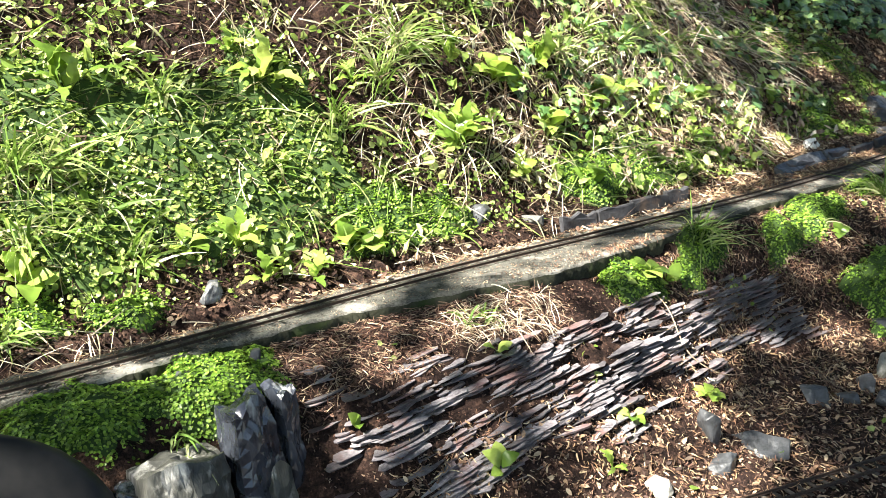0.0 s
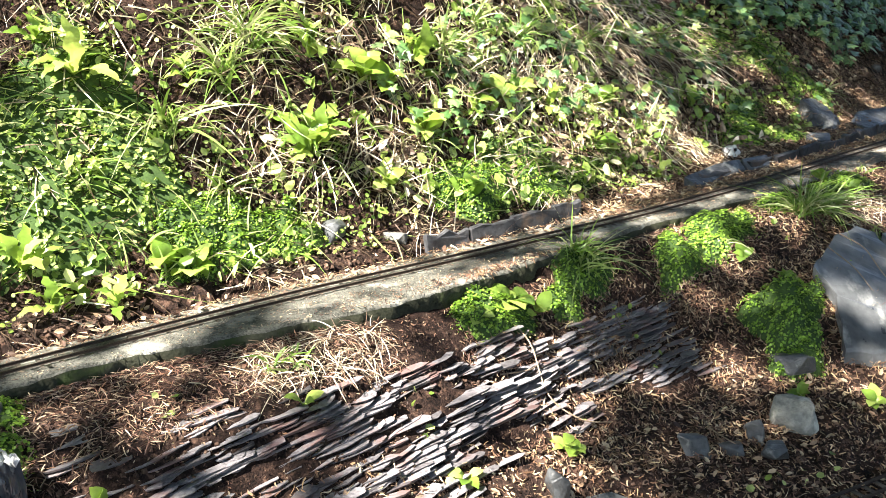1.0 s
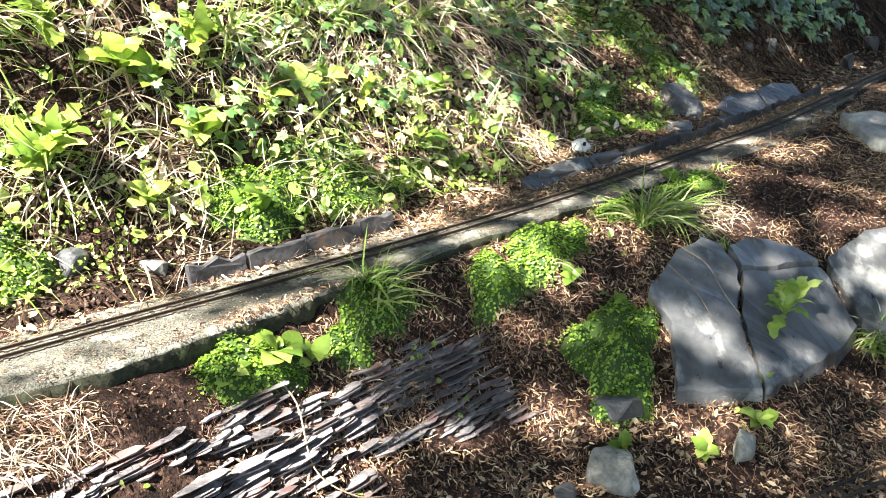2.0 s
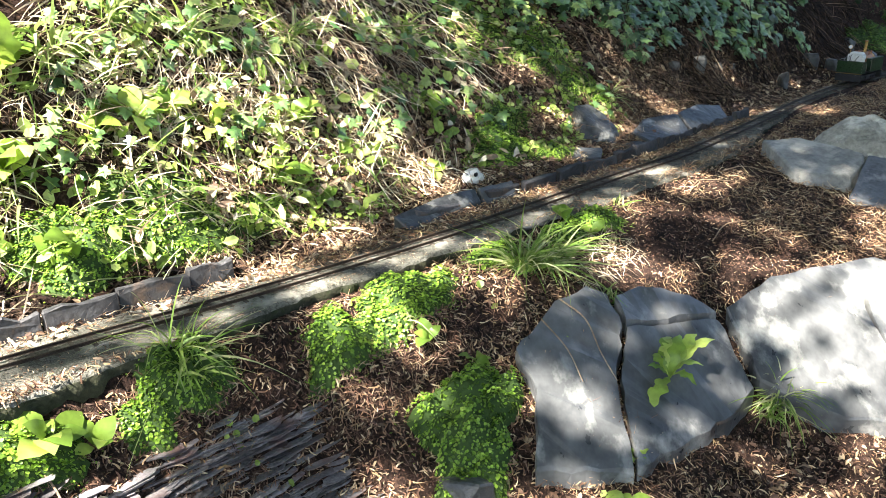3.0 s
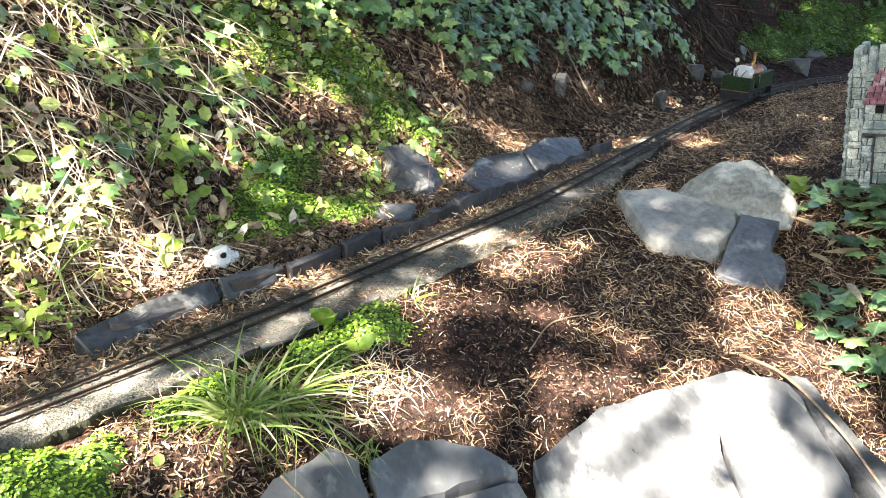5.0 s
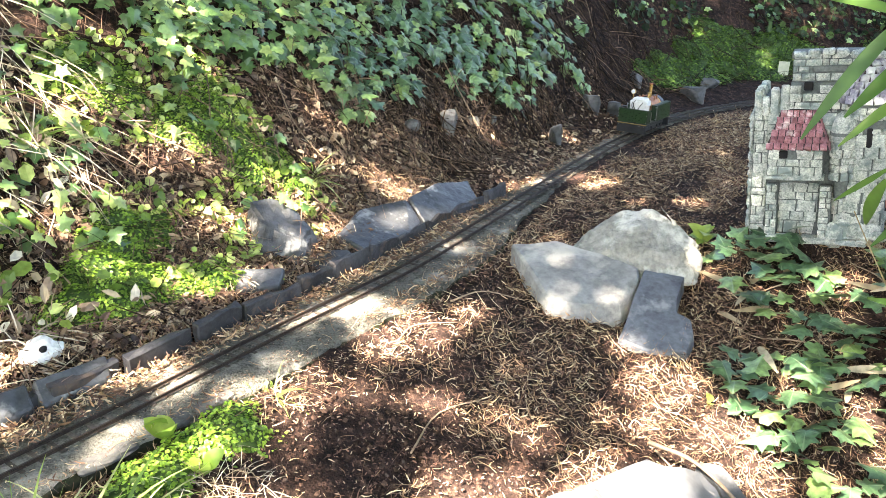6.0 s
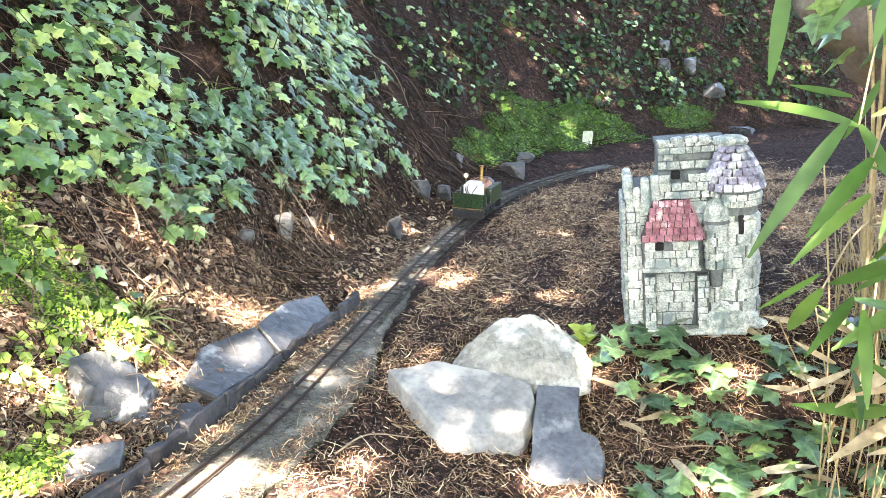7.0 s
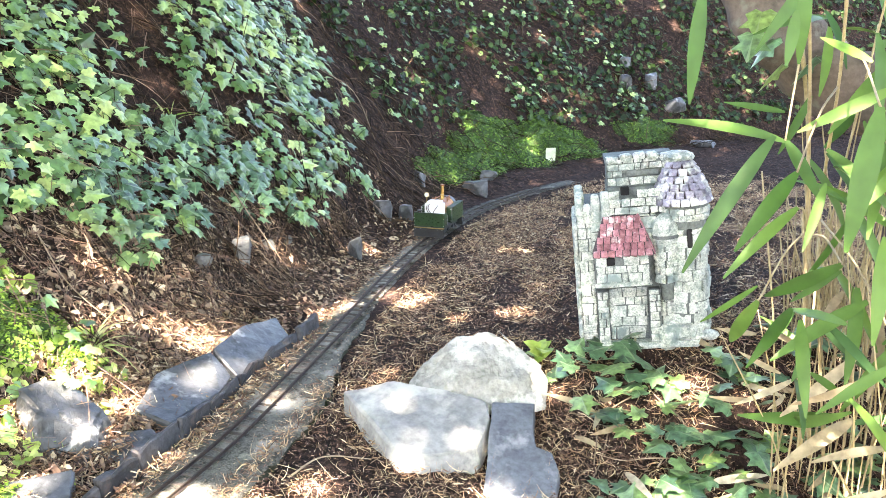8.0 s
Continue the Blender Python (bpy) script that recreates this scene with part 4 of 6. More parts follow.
    def courses(x0, x1, z0, z1, y, skip=(), turn=0.0, origin=(0, 0, 0), tall=.0165, wide=.025):
        """Rows of uneven bricks on a flat face."""
        z = z0
        while z < z1 - .006:
            h = min(tall * r.uniform(.7, 1.3), z1 - z)
            x = x0 - r.uniform(0, wide * .6)
            while x < x1:
                w = wide * r.uniform(.5, 1.5)
                a, b = max(x, x0), min(x + w, x1)
                mx, mz = (a + b) / 2, z + h / 2
                if b - a > .006 and not any(p < mx < q and s < mz < t for p, q, s, t in skip):
                    m = Matrix.Translation(origin) @ Matrix.Rotation(turn, 4, "Z") @ Matrix.Translation((mx, y - .001, mz)) @ Matrix.Rotation(r.uniform(-.06, .06), 4, "Y")
                    brick(m, (b - a - .0026, .0080 + r.uniform(0, .002), h - .0026))
                x += w
            z += h

    def ring(cx, cy, rad, z0, z1, a0, a1, tall=.017, wide=.024):
        """Rows of bricks round a tower."""
        z = z0
        while z < z1 - .006:
            h = min(tall * r.uniform(.9, 1.1), z1 - z)
            a = a0 + r.uniform(0, .3)
            while a < a1:
                w = wide * r.uniform(.7, 1.2) / rad
                m = Matrix.Translation((cx, cy, z + h / 2)) @ Matrix.Rotation(a, 4, "Z") @ Matrix.Translation((0, -rad - .001, 0))
                brick(m, (w * rad - .0016, .0080 + r.uniform(0, .003), h - .0016))
                a += w
            z += h

    def walls(bm):
        box(bm, (.250, .19, .285), (-.010, .105, .1425))
        box(bm, (.085, .05, .09), (-.085, .041, .255))
    wall = add("wall", walls, CASTLE_JOINT, much=.002)
    add("keep", lambda bm: (box(bm, (.136, .12, .07), (.002, .10, .305)), box(bm, (.066, .12, .035), (-.098, .10, .2925)), box(bm, (.136, .09, .055), (.004, .10, .365)), box(bm, (.142, .096, .012), (.004, .10, .396))), CASTLE_JOINT)
    for xx, w, hgt in ((-.128, .014, .056), (-.112, .014, .040), (-.094, .018, .060), (-.074, .018, .066)):
        add("merlon", lambda bm, xx=xx, w=w, hgt=hgt: box(bm, (w, .02, hgt), (xx, .012, .285 + hgt / 2 - .01), bevel=.003), CASTLE, much=.003)
    for yy in (.05, .09, .13, .17):
        add("merlon", lambda bm, yy=yy: box(bm, (.018, .02, .05), (-.126, yy, .305), bevel=.003), CASTLE, much=.003)
    for k in range(5):
        add("merlon", lambda bm, k=k: box(bm, (.024, .03, .014), (-.052 + k * .028, .062, .403 - .003 * (k - 2) ** 2 * .5), bevel=.003), CASTLE, much=.003)
    # solid block; the joint colour stands in for the slot's shadow
    slot = add("slot", lambda bm: box(bm, (.068, .012, .014), (.010, .0535, .368), bevel=.002), CASTLE_JOINT, label="long slot with its shadow painted in", much=0)
    # oriel with the red roof

    def oriel(bm):
        box(bm, (.112, .040, .064), (-.046, -.004, .178))
    box_part = add("oriel", oriel, CASTLE_JOINT)
    add("ledge", lambda bm: box(bm, (.118, .046, .009), (-.046, -.006, .146), bevel=.002), CASTLE, box_part, much=.002)
    courses(-.101, .009, .150, .211, -.024, skip=((-.082, -.058, .186, .206),), tall=.017, wide=.024)
    # solid blocks, coloured as the shade inside the windows
    for xx, zz, w in ((-.070, .197, .017), (-.030, .334, .018)):
        add("window", lambda bm, xx=xx, zz=zz, w=w: box(bm, (w, .012, w), (xx, -.022 if zz < .3 else .036, zz), bevel=.002), HOLE_SHADE, label="small window hole with its shade painted dark", much=0)

    def red(bm):
        low = [(-.106, -.036, .210), (.020, -.036, .210), (.020, .02, .210), (-.106, .02, .210)]
        high = [(-.080, .0, .288), (-.010, .0, .288), (-.010, .02, .288), (-.080, .02, .288)]
        v = [bm.verts.new(p) for p in low + high]
        for q in ((0, 1, 2, 3), (7, 6, 5, 4), (0, 4, 5, 1), (1, 5, 6, 2), (3, 2, 6, 7), (0, 3, 7, 4)):
            bm.faces.new([v[i] for i in q])
    roof = add("roof", red, ROOF_GAP, label="dusty red tiled roof", much=0)
    tile = brick_mesh(90)
    tile.materials.clear()
    tile.materials.append(RED_TILE)
    for row in range(6):
        u = (row + .5) / 6
        x0, x1 = -.106 + .026 * u, .020 - .030 * u
        yy, zz = -.036 + .036 * u, .210 + .078 * u
        count = 8 - row // 2
        for k in range(count):
            w = (x1 - x0) / count
            o = child(new("tile", tile), roof)
            o.matrix_basis = Matrix.Translation((x0 + w * (k + .5 + .25 * (row % 2 - .5)), yy - .002, zz)) @ Matrix.Rotation(-.62, 4, "X") @ Matrix.Rotation(r.uniform(-.10, .10), 4, "Y") @ Matrix.Diagonal((w * .80, .010 + r.uniform(0, .004), .0122, 1))
        for k in range(3):
            o = child(new("tile", tile), roof)
            o.matrix_basis = Matrix.Translation((x1 + .001, yy + .008 + k * .014 * (1 - u * .4), zz)) @ Matrix.Rotation(radians(90), 4, "Z") @ Matrix.Rotation(-.3, 4, "X") @ Matrix.Diagonal((.012, .006, .015, 1))
    # gate recess and piers
    for xx in (-.090, .018):
        add("pier", lambda bm, xx=xx: box(bm, (.024, .026, .128), (xx, -.002, .064), bevel=.002), CASTLE_JOINT)
        courses(xx - .012, xx + .012, .0, .128, -.015, tall=.016, wide=.024)
    add("step", lambda bm: box(bm, (.23, .03, .014), (-.01, -.012, .007), bevel=.003), CASTLE, much=.002)
    courses(-.077, .005, .014, .128, .010, tall=.026, wide=.030)
    courses(-.135, -.103, .01, .285, .010, tall=.023, wide=.034)
    courses(-.106, .03, .214, .288, .010, tall=.024, wide=.034)
    courses(-.128, -.066, .286, .306, .009, tall=.02, wide=.028)
    courses(-.066, .05, .288, .342, .009, skip=((-.04, -.01, .315, .345),), tall=.019, wide=.030)
    courses(-.064, .072, .342, .40, .055, skip=((-.03, .05, .358, .378),), tall=.016, wide=.026)
    courses(.03, .06, .02, .19, .010, tall=.024, wide=.03)
    # little turret with a dome
    turret = add("turret", lambda bm: (rod(bm, (.047, .006, .10), (.047, .006, .236), .014, .024, sides=16), rod(bm, (.047, .006, .236), (.047, .006, .243), .029, sides=16)), CASTLE_JOINT)
    ring(.047, .006, .0215, .14, .235, -1.4, 1.2, wide=.016)

    def dome(bm):
        bmesh.ops.create_uvsphere(bm, u_segments=16, v_segments=8, radius=.028, matrix=Matrix.Translation((.047, .006, .243)) @ Matrix.Diagonal((1, 1, 1.6, 1)))
    add("dome", dome, CASTLE, turret, "pale domed turret top", much=.001)
    # round tower with the purple roof
    tower = add("tower", lambda bm: (rod(bm, (.090, .035, 0), (.090, .035, .250), .048, .041, sides=20), rod(bm, (.090, .035, .250), (.090, .035, .302), .043, .050, sides=20)), CASTLE_JOINT)
    ring(.090, .035, .043, .02, .25, -1.35, 1.5, tall=.024, wide=.033)
    ring(.090, .035, .047, .268, .30, -1.6, 1.6, tall=.014, wide=.018)
    # another solid block with the opening's shade as its colour
    add("window", lambda bm: box(bm, (.011, .012, .040), (.094, -.008, .232), bevel=.002), HOLE_SHADE, tower, "window slit with its shade painted dark", much=0)
    cone = add("tower_roof", lambda bm: (rod(bm, (.086, .035, .305), (.086, .035, .352), .056, .043, sides=24), rod(bm, (.086, .035, .352), (.086, .035, .394), .043, .018, sides=24)), ROOF_GAP, label="dusty purple tiled tower roof", much=0)
    tile2 = brick_mesh(95)
    tile2.materials.clear()
    tile2.materials.append(PURPLE_TILE)
    for row in range(6):
        u = (row + .4) / 6
        rad = .058 * (1 - u ** 1.6) + .018 * u ** 1.6
        count = max(7, int(2 * math.pi * rad / .0185))
        for k in range(count):
            a = 2 * math.pi * (k + .5 * (row % 2)) / count
            o = child(new("tile", tile2), cone)
            o.matrix_basis = Matrix.Translation((.086, .035, .305 + .088 * u)) @ Matrix.Rotation(a, 4, "Z") @ Matrix.Translation((0, -rad - .001, 0)) @ Matrix.Rotation(-.40 - .5 * u, 4, "X") @ Matrix.Diagonal((2 * math.pi * rad / count * .86, .008, .0145, 1))
    add("finial", lambda bm: bmesh.ops.create_icosphere(bm, subdivisions=2, radius=.026, matrix=Matrix.Translation((.084, .035, .398)) @ Matrix.Diagonal((1.2, 1, .55, 1))), CASTLE, cone, much=.003)
    # rocky foot

    for k in range(7):
        o = add("rock", lambda bm, k=k: bmesh.ops.create_icosphere(bm, subdivisions=2, radius=.5, matrix=Matrix.Translation((.04 + k * .014, -.012 + .006 * (k % 3), .02 + .012 * (k % 2))) @ Matrix.Diagonal((.046, .036, .062 - .006 * k, 1))), CASTLE, much=.007)
    # the side wall's bricks
    courses(-.195, .0, .02, .285, -.004, turn=radians(-90), origin=(-.135, .0, 0), tall=.021, wide=.034)
    if more_v:
        tagged(child(new("side_bricks", mesh_of("side_bricks", more_v, more_f, CASTLE)), c), kind="stuff")
    return c


build_castle()


# ---- small loose things ----
WHITE_OBJECT = surface("bleached white shell", (.55, .55, .52), (.82, .82, .78), scale=30, fine=120, rough=.6, bump=.5, vary=.03)


def build_small_things():
    x, y, a = on_track(2.03, .225)
    b = part("white_shell", boulder((.095, .060, .060), 97, rough=.35, level=3), WHITE_OBJECT)
    b.matrix_world = Matrix.Translation((x, y, float(height(x, y)[0]) + .018)) @ Matrix.Rotation(a, 4, "Z")
    tagged(b, "bleached white broken shell on the bank", "shell")
    # solid lump whose near-black colour imitates the shade of a hollow
    h = part("hollow", boulder((.016, .012, .014), 92, level=2), HOLE_SHADE, b, "hollow with painted shade")
    h.matrix_basis = pose(-.012, -.022, .012)
    x, y, a = on_track(6.10, .34)
    lab = thing("plant_label", (x, y, float(height(x, y)[0]) - .01), radians(-35), "blank pale plastic plant label stuck in the moss", "plant label")
    bm = bmesh.new()
    box(bm, (.055, .003, .075), (0, 0, .065), Matrix.Rotation(.12, 4, "X"), bevel=.001)
    part("plate", bm, LABEL, lab)
    bm = bmesh.new()
    box(bm, (.012, .003, .05), (0, .004, .01), bevel=.001)
    part("stake", bm, LABEL, lab)
    x, y, a = on_track(3.74, -.93)
    b = part("brick_piece", boulder((.055, .045, .05), 93, rough=.1), BRICK_RED)
    b.matrix_world = Matrix.Translation((x, y, float(height(x, y)[0]) + .014))
    tagged(b, "broken red brick piece behind the castle", "brick")


LABEL = surface("weathered label", (.42, .46, .34), (.62, .65, .52), scale=20, fine=100, rough=.5, bump=.1, vary=0)
BRICK_RED = surface("broken red brick", (.20, .06, .035), (.36, .13, .08), scale=25, fine=140, rough=.85, bump=.6, vary=0)
build_small_things()


# ---- plants ----
CUSHION_LEAF = foliage("cushion leaves", [(.055, .115, .014), (.11, .21, .024), (.19, .33, .040), (.31, .46, .075)], rough=.38, glow=.3)
FAR_MOSS = foliage("far moss leaves", [(.020, .055, .008), (.045, .11, .013), (.085, .17, .022), (.17, .28, .042)], rough=.45, glow=.25)
# Filler under the leaves, its dark green standing in for shade between them.
CUSHION_SHADE = surface("cushion inner shade", (.016, .038, .008), (.05, .09, .02), scale=40, fine=200, rough=.9, bump=.5, vary=0)
HERB_LEAF = foliage("herb leaves", [(.06, .12, .018), (.16, .25, .045), (.31, .42, .095), (.50, .58, .22), (.11, .19, .03)], rough=.4, glow=.35)
BROAD_LEAF = foliage("broad leaves", [(.11, .20, .03), (.22, .33, .055), (.36, .46, .11)], rough=.36, glow=.35, island=False, scale=40)
GRASS = foliage("grass", [(.08, .15, .025), (.13, .23, .04), (.20, .29, .07), (.34, .38, .17), (.46, .47, .28)], rough=.45, glow=.3)
STRAW = foliage("straw", [(.14, .095, .065), (.40, .32, .21), (.62, .54, .39), (.78, .72, .58), (.26, .18, .125), (.08, .052, .04)], rough=.6, glow=.15)
LITTER = foliage("fallen leaves", [(.035, .020, .015), (.10, .056, .037), (.20, .12, .075), (.32, .22, .14), (.52, .42, .28), (.06, .034, .026)], rough=.65, glow=.1)
NEEDLES = foliage("needle litter", [(.028, .015, .012), (.09, .046, .032), (.17, .085, .055), (.27, .16, .10), (.46, .36, .24), (.05, .027, .021)], rough=.6, glow=.05)
# Stems coloured near black to imitate the shade in gaps between plants.
SHADED_STEM = foliage("shade-darkened dead stems", [(.007, .0042, .0028), (.016, .0095, .006), (.034, .021, .013), (.085, .055, .034)], rough=.8, spec=.15, glow=.02)
BROWN_STEM = foliage("brown dead stems", [(.045, .028, .020), (.10, .062, .042), (.16, .10, .066), (.25, .17, .11)], rough=.65, glow=.05)
# Leaf tones lowered so the far bank's shade sits in the colour.
SHADED_LEAF = foliage("shade-darkened leaves", [(.006, .016, .005), (.012, .030, .009), (.026, .056, .014), (.060, .11, .032)], rough=.5, spec=.2, glow=.12)
IVY = foliage("ivy leaves", [(.020, .052, .015), (.058, .130, .036), (.12, .22, .078), (.20, .32, .11), (.36, .46, .15), (.045, .095, .045)], rough=.33, spec=.65, glow=.2)
IVY_NEAR = foliage("near ivy leaves", [(.024, .060, .026), (.058, .125, .058), (.10, .19, .085), (.20, .31, .095), (.045, .10, .052), (.075, .15, .070)], rough=.32, spec=.65, glow=.18, island=False, scale=70, vein=.25)



def veined(mat):
    """Paler veins that run out from the leaf's stalk."""
    t = mat.node_tree
    where = t.nodes.new("ShaderNodeTexCoord")
    apart = t.nodes.new("ShaderNodeSeparateXYZ")
    t.links.new(where.outputs["Object"], apart.inputs[0])
    row = [("ARCTAN2", None), ("MULTIPLY", 4.4), ("COSINE", None), ("GREATER_THAN", .975), ("MULTIPLY", .45)]
    last = None
    for kind, value in row:
        q = t.nodes.new("ShaderNodeMath")
        q.operation = kind
        if last is None:
            t.links.new(apart.outputs["X"], q.inputs[0])
            t.links.new(apart.outputs["Y"], q.inputs[1])
        else:
            t.links.new(last.outputs[0], q.inputs[0])
            if value is not None:
                q.inputs[1].default_value = value
        last = q
    base = t.nodes["Principled BSDF"].inputs["Base Color"]
    over = t.nodes.new("ShaderNodeMix")
    over.data_type = "RGBA"
    t.links.new(last.outputs[0], over.inputs["Factor"])
    t.links.new(base.links[0].from_socket, over.inputs[6])
    over.inputs[7].default_value = (.30, .38, .22, 1)
    t.links.new(over.outputs[2], base)


veined(IVY_NEAR)
TWIG = surface("grey twig", (.12, .08, .05), (.34, .26, .18), scale=40, fine=200, rough=.8, bump=.4, vary=.3)

ROUND_V = [(-.5, 0, 0), (-.25, -.42, .09), (.25, -.42, .09), (.5, 0, 0), (.25, .42, .09), (-.25, .42, .09)]
ROUND_F = [(0, 1, 2, 3), (0, 3, 4, 5)]
CURL_V = [(-.5, 0, .04), (-.18, -.22, .16), (.22, -.2, .12), (.5, 0, .10), (.22, .2, .14), (-.18, .22, .10)]
IVY_RIM = [(0, .02), (.20, -.10), (.46, .04), (.33, .27), (.56, .52), (.24, .55), (0, 1.0)]
IVY_RIM = IVY_RIM + [(-x, y) for x, y in IVY_RIM[-2:0:-1]]
IVY_V = [(0, .35, .03)] + [(x, y, -.16 * abs(x) - .05 * (y - .35) ** 2) for x, y in IVY_RIM]
IVY_F = [(0, i, i % len(IVY_RIM) + 1) for i in range(1, len(IVY_RIM) + 1)]


def blotch(x, y, k, seed=0.0):
    """Slow uneven patches, from about -1 to 1."""
    return (np.sin(x * k + 1.7 * np.sin(y * k * .7 + seed) + seed) * np.sin(y * k * 1.1 + 1.3 * np.sin(x * k * .8 - seed)) * .7
            + .5 * np.sin(x * k * 2.3 - y * k * 1.9 + seed * 2) * np.sin(y * k * 2.7 + seed))


def stuff(name, v, f, mat, label, category, parent=None):
    o = new(name, mesh_of(name, v, f, mat))
    o.parent = parent
    return tagged(o, label, category, kind="stuff") if parent is None else tagged(o, label, kind="stuff")


def cushion(s, n, rs, rn, high, label, leaf=.0066, mat=None, dense=1.25, skew=0.0):
    """A low mound of tiny round leaves over a filler coloured dark for the shade between them."""
    x0, y0, a = on_track(s, n)
    base = thing("cushion_plant", (0, 0, 0), 0, label, "cushion plant", "green cushions")
    p1, p2 = rng.uniform(0, 6, 2)
    c, d = math.cos(a), math.sin(a)

    def at(q, th):
        edge = 1 + .17 * np.sin(3 * th + p1) + .13 * np.sin(5 * th + p2) + .08 * np.sin(11 * th + p1 * 2)
        u, w = rs * q * edge * np.cos(th), rn * q * edge * np.sin(th) + skew * rs * q * np.cos(th)
        x, y = x0 + c * u - d * w, y0 + d * u + c * w
        return x, y, height(x, y) + high * np.sqrt(np.clip(1 - q ** 2.4, 0, 1)) + .45 * high * blotch(x, y, 42, p1) * np.clip(1 - q ** 4, 0, 1)
    q, th = np.meshgrid(np.linspace(0.02, 1, 8), np.linspace(0, 2 * math.pi, 29)[:-1], indexing="ij")
    x, y, z = at(q.ravel(), th.ravel())
    idx = np.arange(8 * 28).reshape(8, 28)
    f = [(idx[i, j], idx[i + 1, j], idx[i + 1, (j + 1) % 28], idx[i, (j + 1) % 28]) for i in range(7) for j in range(28)] + [tuple(idx[0])]
    child(new("mound", mesh_of("mound", np.stack([x, y, z - .004], 1), f, CUSHION_SHADE, True)), base)
    count = int(dense * 3.3 * rs * rn / (leaf * .62) ** 2)
    q, th = np.sqrt(rng.uniform(0, 1.0, count) ** .9 * np.where(rng.uniform(0, 1, count) < .16, 1.7, 1.05)), rng.uniform(0, 2 * math.pi, count)
    x, y, z = at(q, th)
    xq, yq, zq = at(np.clip(q + .04, 0, 1.2), th)
    out = np.stack([xq - x, yq - y, zq - z], 1)
    side = np.stack([-(y - y0), x - x0, np.zeros(count)], 1) + 1e-6
    nrm = np.cross(out, side)
    nrm *= np.sign(nrm[:, 2:3] + 1e-9)
    nrm = nrm / (np.linalg.norm(nrm, axis=1)[:, None] + 1e-12) + rng.normal(0, .38, (count, 3)) + [0, 0, .35]
    turns = basis(nrm, rng.uniform(0, 6.3, count))
    v, f = strew(ROUND_V, ROUND_F, np.stack([x, y, z + rng.uniform(-.003, .004, count)], 1), turns, leaf * rng.uniform(.6, 1.3, count)[:, None] * np.ones((1, 3)))
    stuff("leaves", v, f, mat or CUSHION_LEAF, "tiny round bright green leaves", "", base)
    return base


HANG = "bright green cushion plant hanging over the track edge"
FOOT = "bright green cushion plant at the foot of the bank"
CUSHIONS_A = [
    (-.52, -.150, .13, .12, .03, HANG),
    (-.76, -.130, .14, .12, .03, HANG),
    (-.97, -.125, .12, .09, .03, HANG),
    (-.41, -.115, .05, .05, .02, HANG),
    (.61, -.185, .115, .055, .035, HANG),
    (.92, -.135, .095, .05, .04, HANG),
    (.84, -.17, .05, .04, .03, HANG),
    (1.24, -.17, .085, .05, .035, HANG),
    (1.42, -.16, .13, .07, .035, HANG),
    (1.37, -.42, .115, .085, .075, "round bright green cushion plant beside the slate slab"),
    (1.31, -.49, .07, .05, .04, "bright green cushion plant beside the slate slab"),
    (2.09, -.165, .085, .06, .025, HANG),
    (1.96, -.17, .09, .05, .02, HANG),
    (1.72, -.15, .09, .04, .02, HANG),
]
CUSHIONS_B = [
    (.90, .255, .17, .065, .05, FOOT),
    (1.10, .25, .13, .05, .05, FOOT),
    (1.33, .255, .11, .04, .03, FOOT),
    (.16, .255, .17, .07, .05, FOOT),
    (.30, .24, .10, .05, .04, FOOT),
    (-.76, .22, .08, .05, .03, FOOT),
    (-.56, .19, .09, .045, .03, FOOT),
    (2.24, .30, .16, .075, .03, FOOT),
    (2.42, .24, .10, .05, .025, FOOT),
    (2.46, .72, .10, .07, .02, "bright green cushion plant on the bank"),
    (2.34, .38, .12, .06, .025, "bright green cushion plant on the bank"),
    (2.52, .66, .10, .06, .02, "bright green cushion plant on the bank"),
    (2.65, .56, .13, .07, .025, "bright green cushion plant on the bank"),
    (2.76, .45, .10, .07, .03, "bright green cushion plant on the bank"),
]
CUSHIONS_C = [
    (2.84, .38, .06, .05, .02, "bright green cushion plant on the bank"),
    (2.73, .56, .10, .08, .03, "bright green cushion plant on the bank"),
    (1.66, -.42, .06, .03, .012, "small cushion plant at the slab edge"),
]
for s, n, rs, rn, high, label in CUSHIONS_A + CUSHIONS_B + CUSHIONS_C:
    cushion(s, n, rs, rn, high, label)
for s, n, rs, rn in ((5.35, .40, .20, .10), (5.68, .44, .25, .13), (6.05, .46, .25, .13), (6.42, .46, .25, .12), (5.9, .58, .25, .10), (6.3, .58, .22, .09), (7.1, .55, .25, .09)):
    cushion(s, n, rs, rn, .04, "green moss at the foot of the far bank", leaf=.010, mat=FAR_MOSS, dense=1.2)
for s, n, rs, rn in ((-.36, .47, .28, .15), (-.20, .33, .20, .09), (-.60, .36, .16, .10), (.02, .38, .13, .09), (-.05, .52, .16, .1), (-.6, .58, .2, .12), (1.08, .30, .16, .07), (-.95, .42, .2, .12)):
    cushion(s, n, rs, rn, .03, "loose mat of small bright green leaves on the bank", leaf=.015, mat=HERB_LEAF, dense=.8)


# leaves, straw and litter that nobody could count
def leafy(name, s0, s1, n0, n1, count, size, mat, label, category, keep=None, lift=.006, flat=.5, v0=ROUND_V, f0=ROUND_F, narrow=1.0):
    x, y, z, s, n = scatter(s0, s1, n0, n1, count)
    if keep is not None:
        k = keep(x, y, s, n)
        x, y, z = x[k], y[k], z[k]
    m = len(x)
    nrm = slope(x, y) + rng.normal(0, flat, (m, 3))
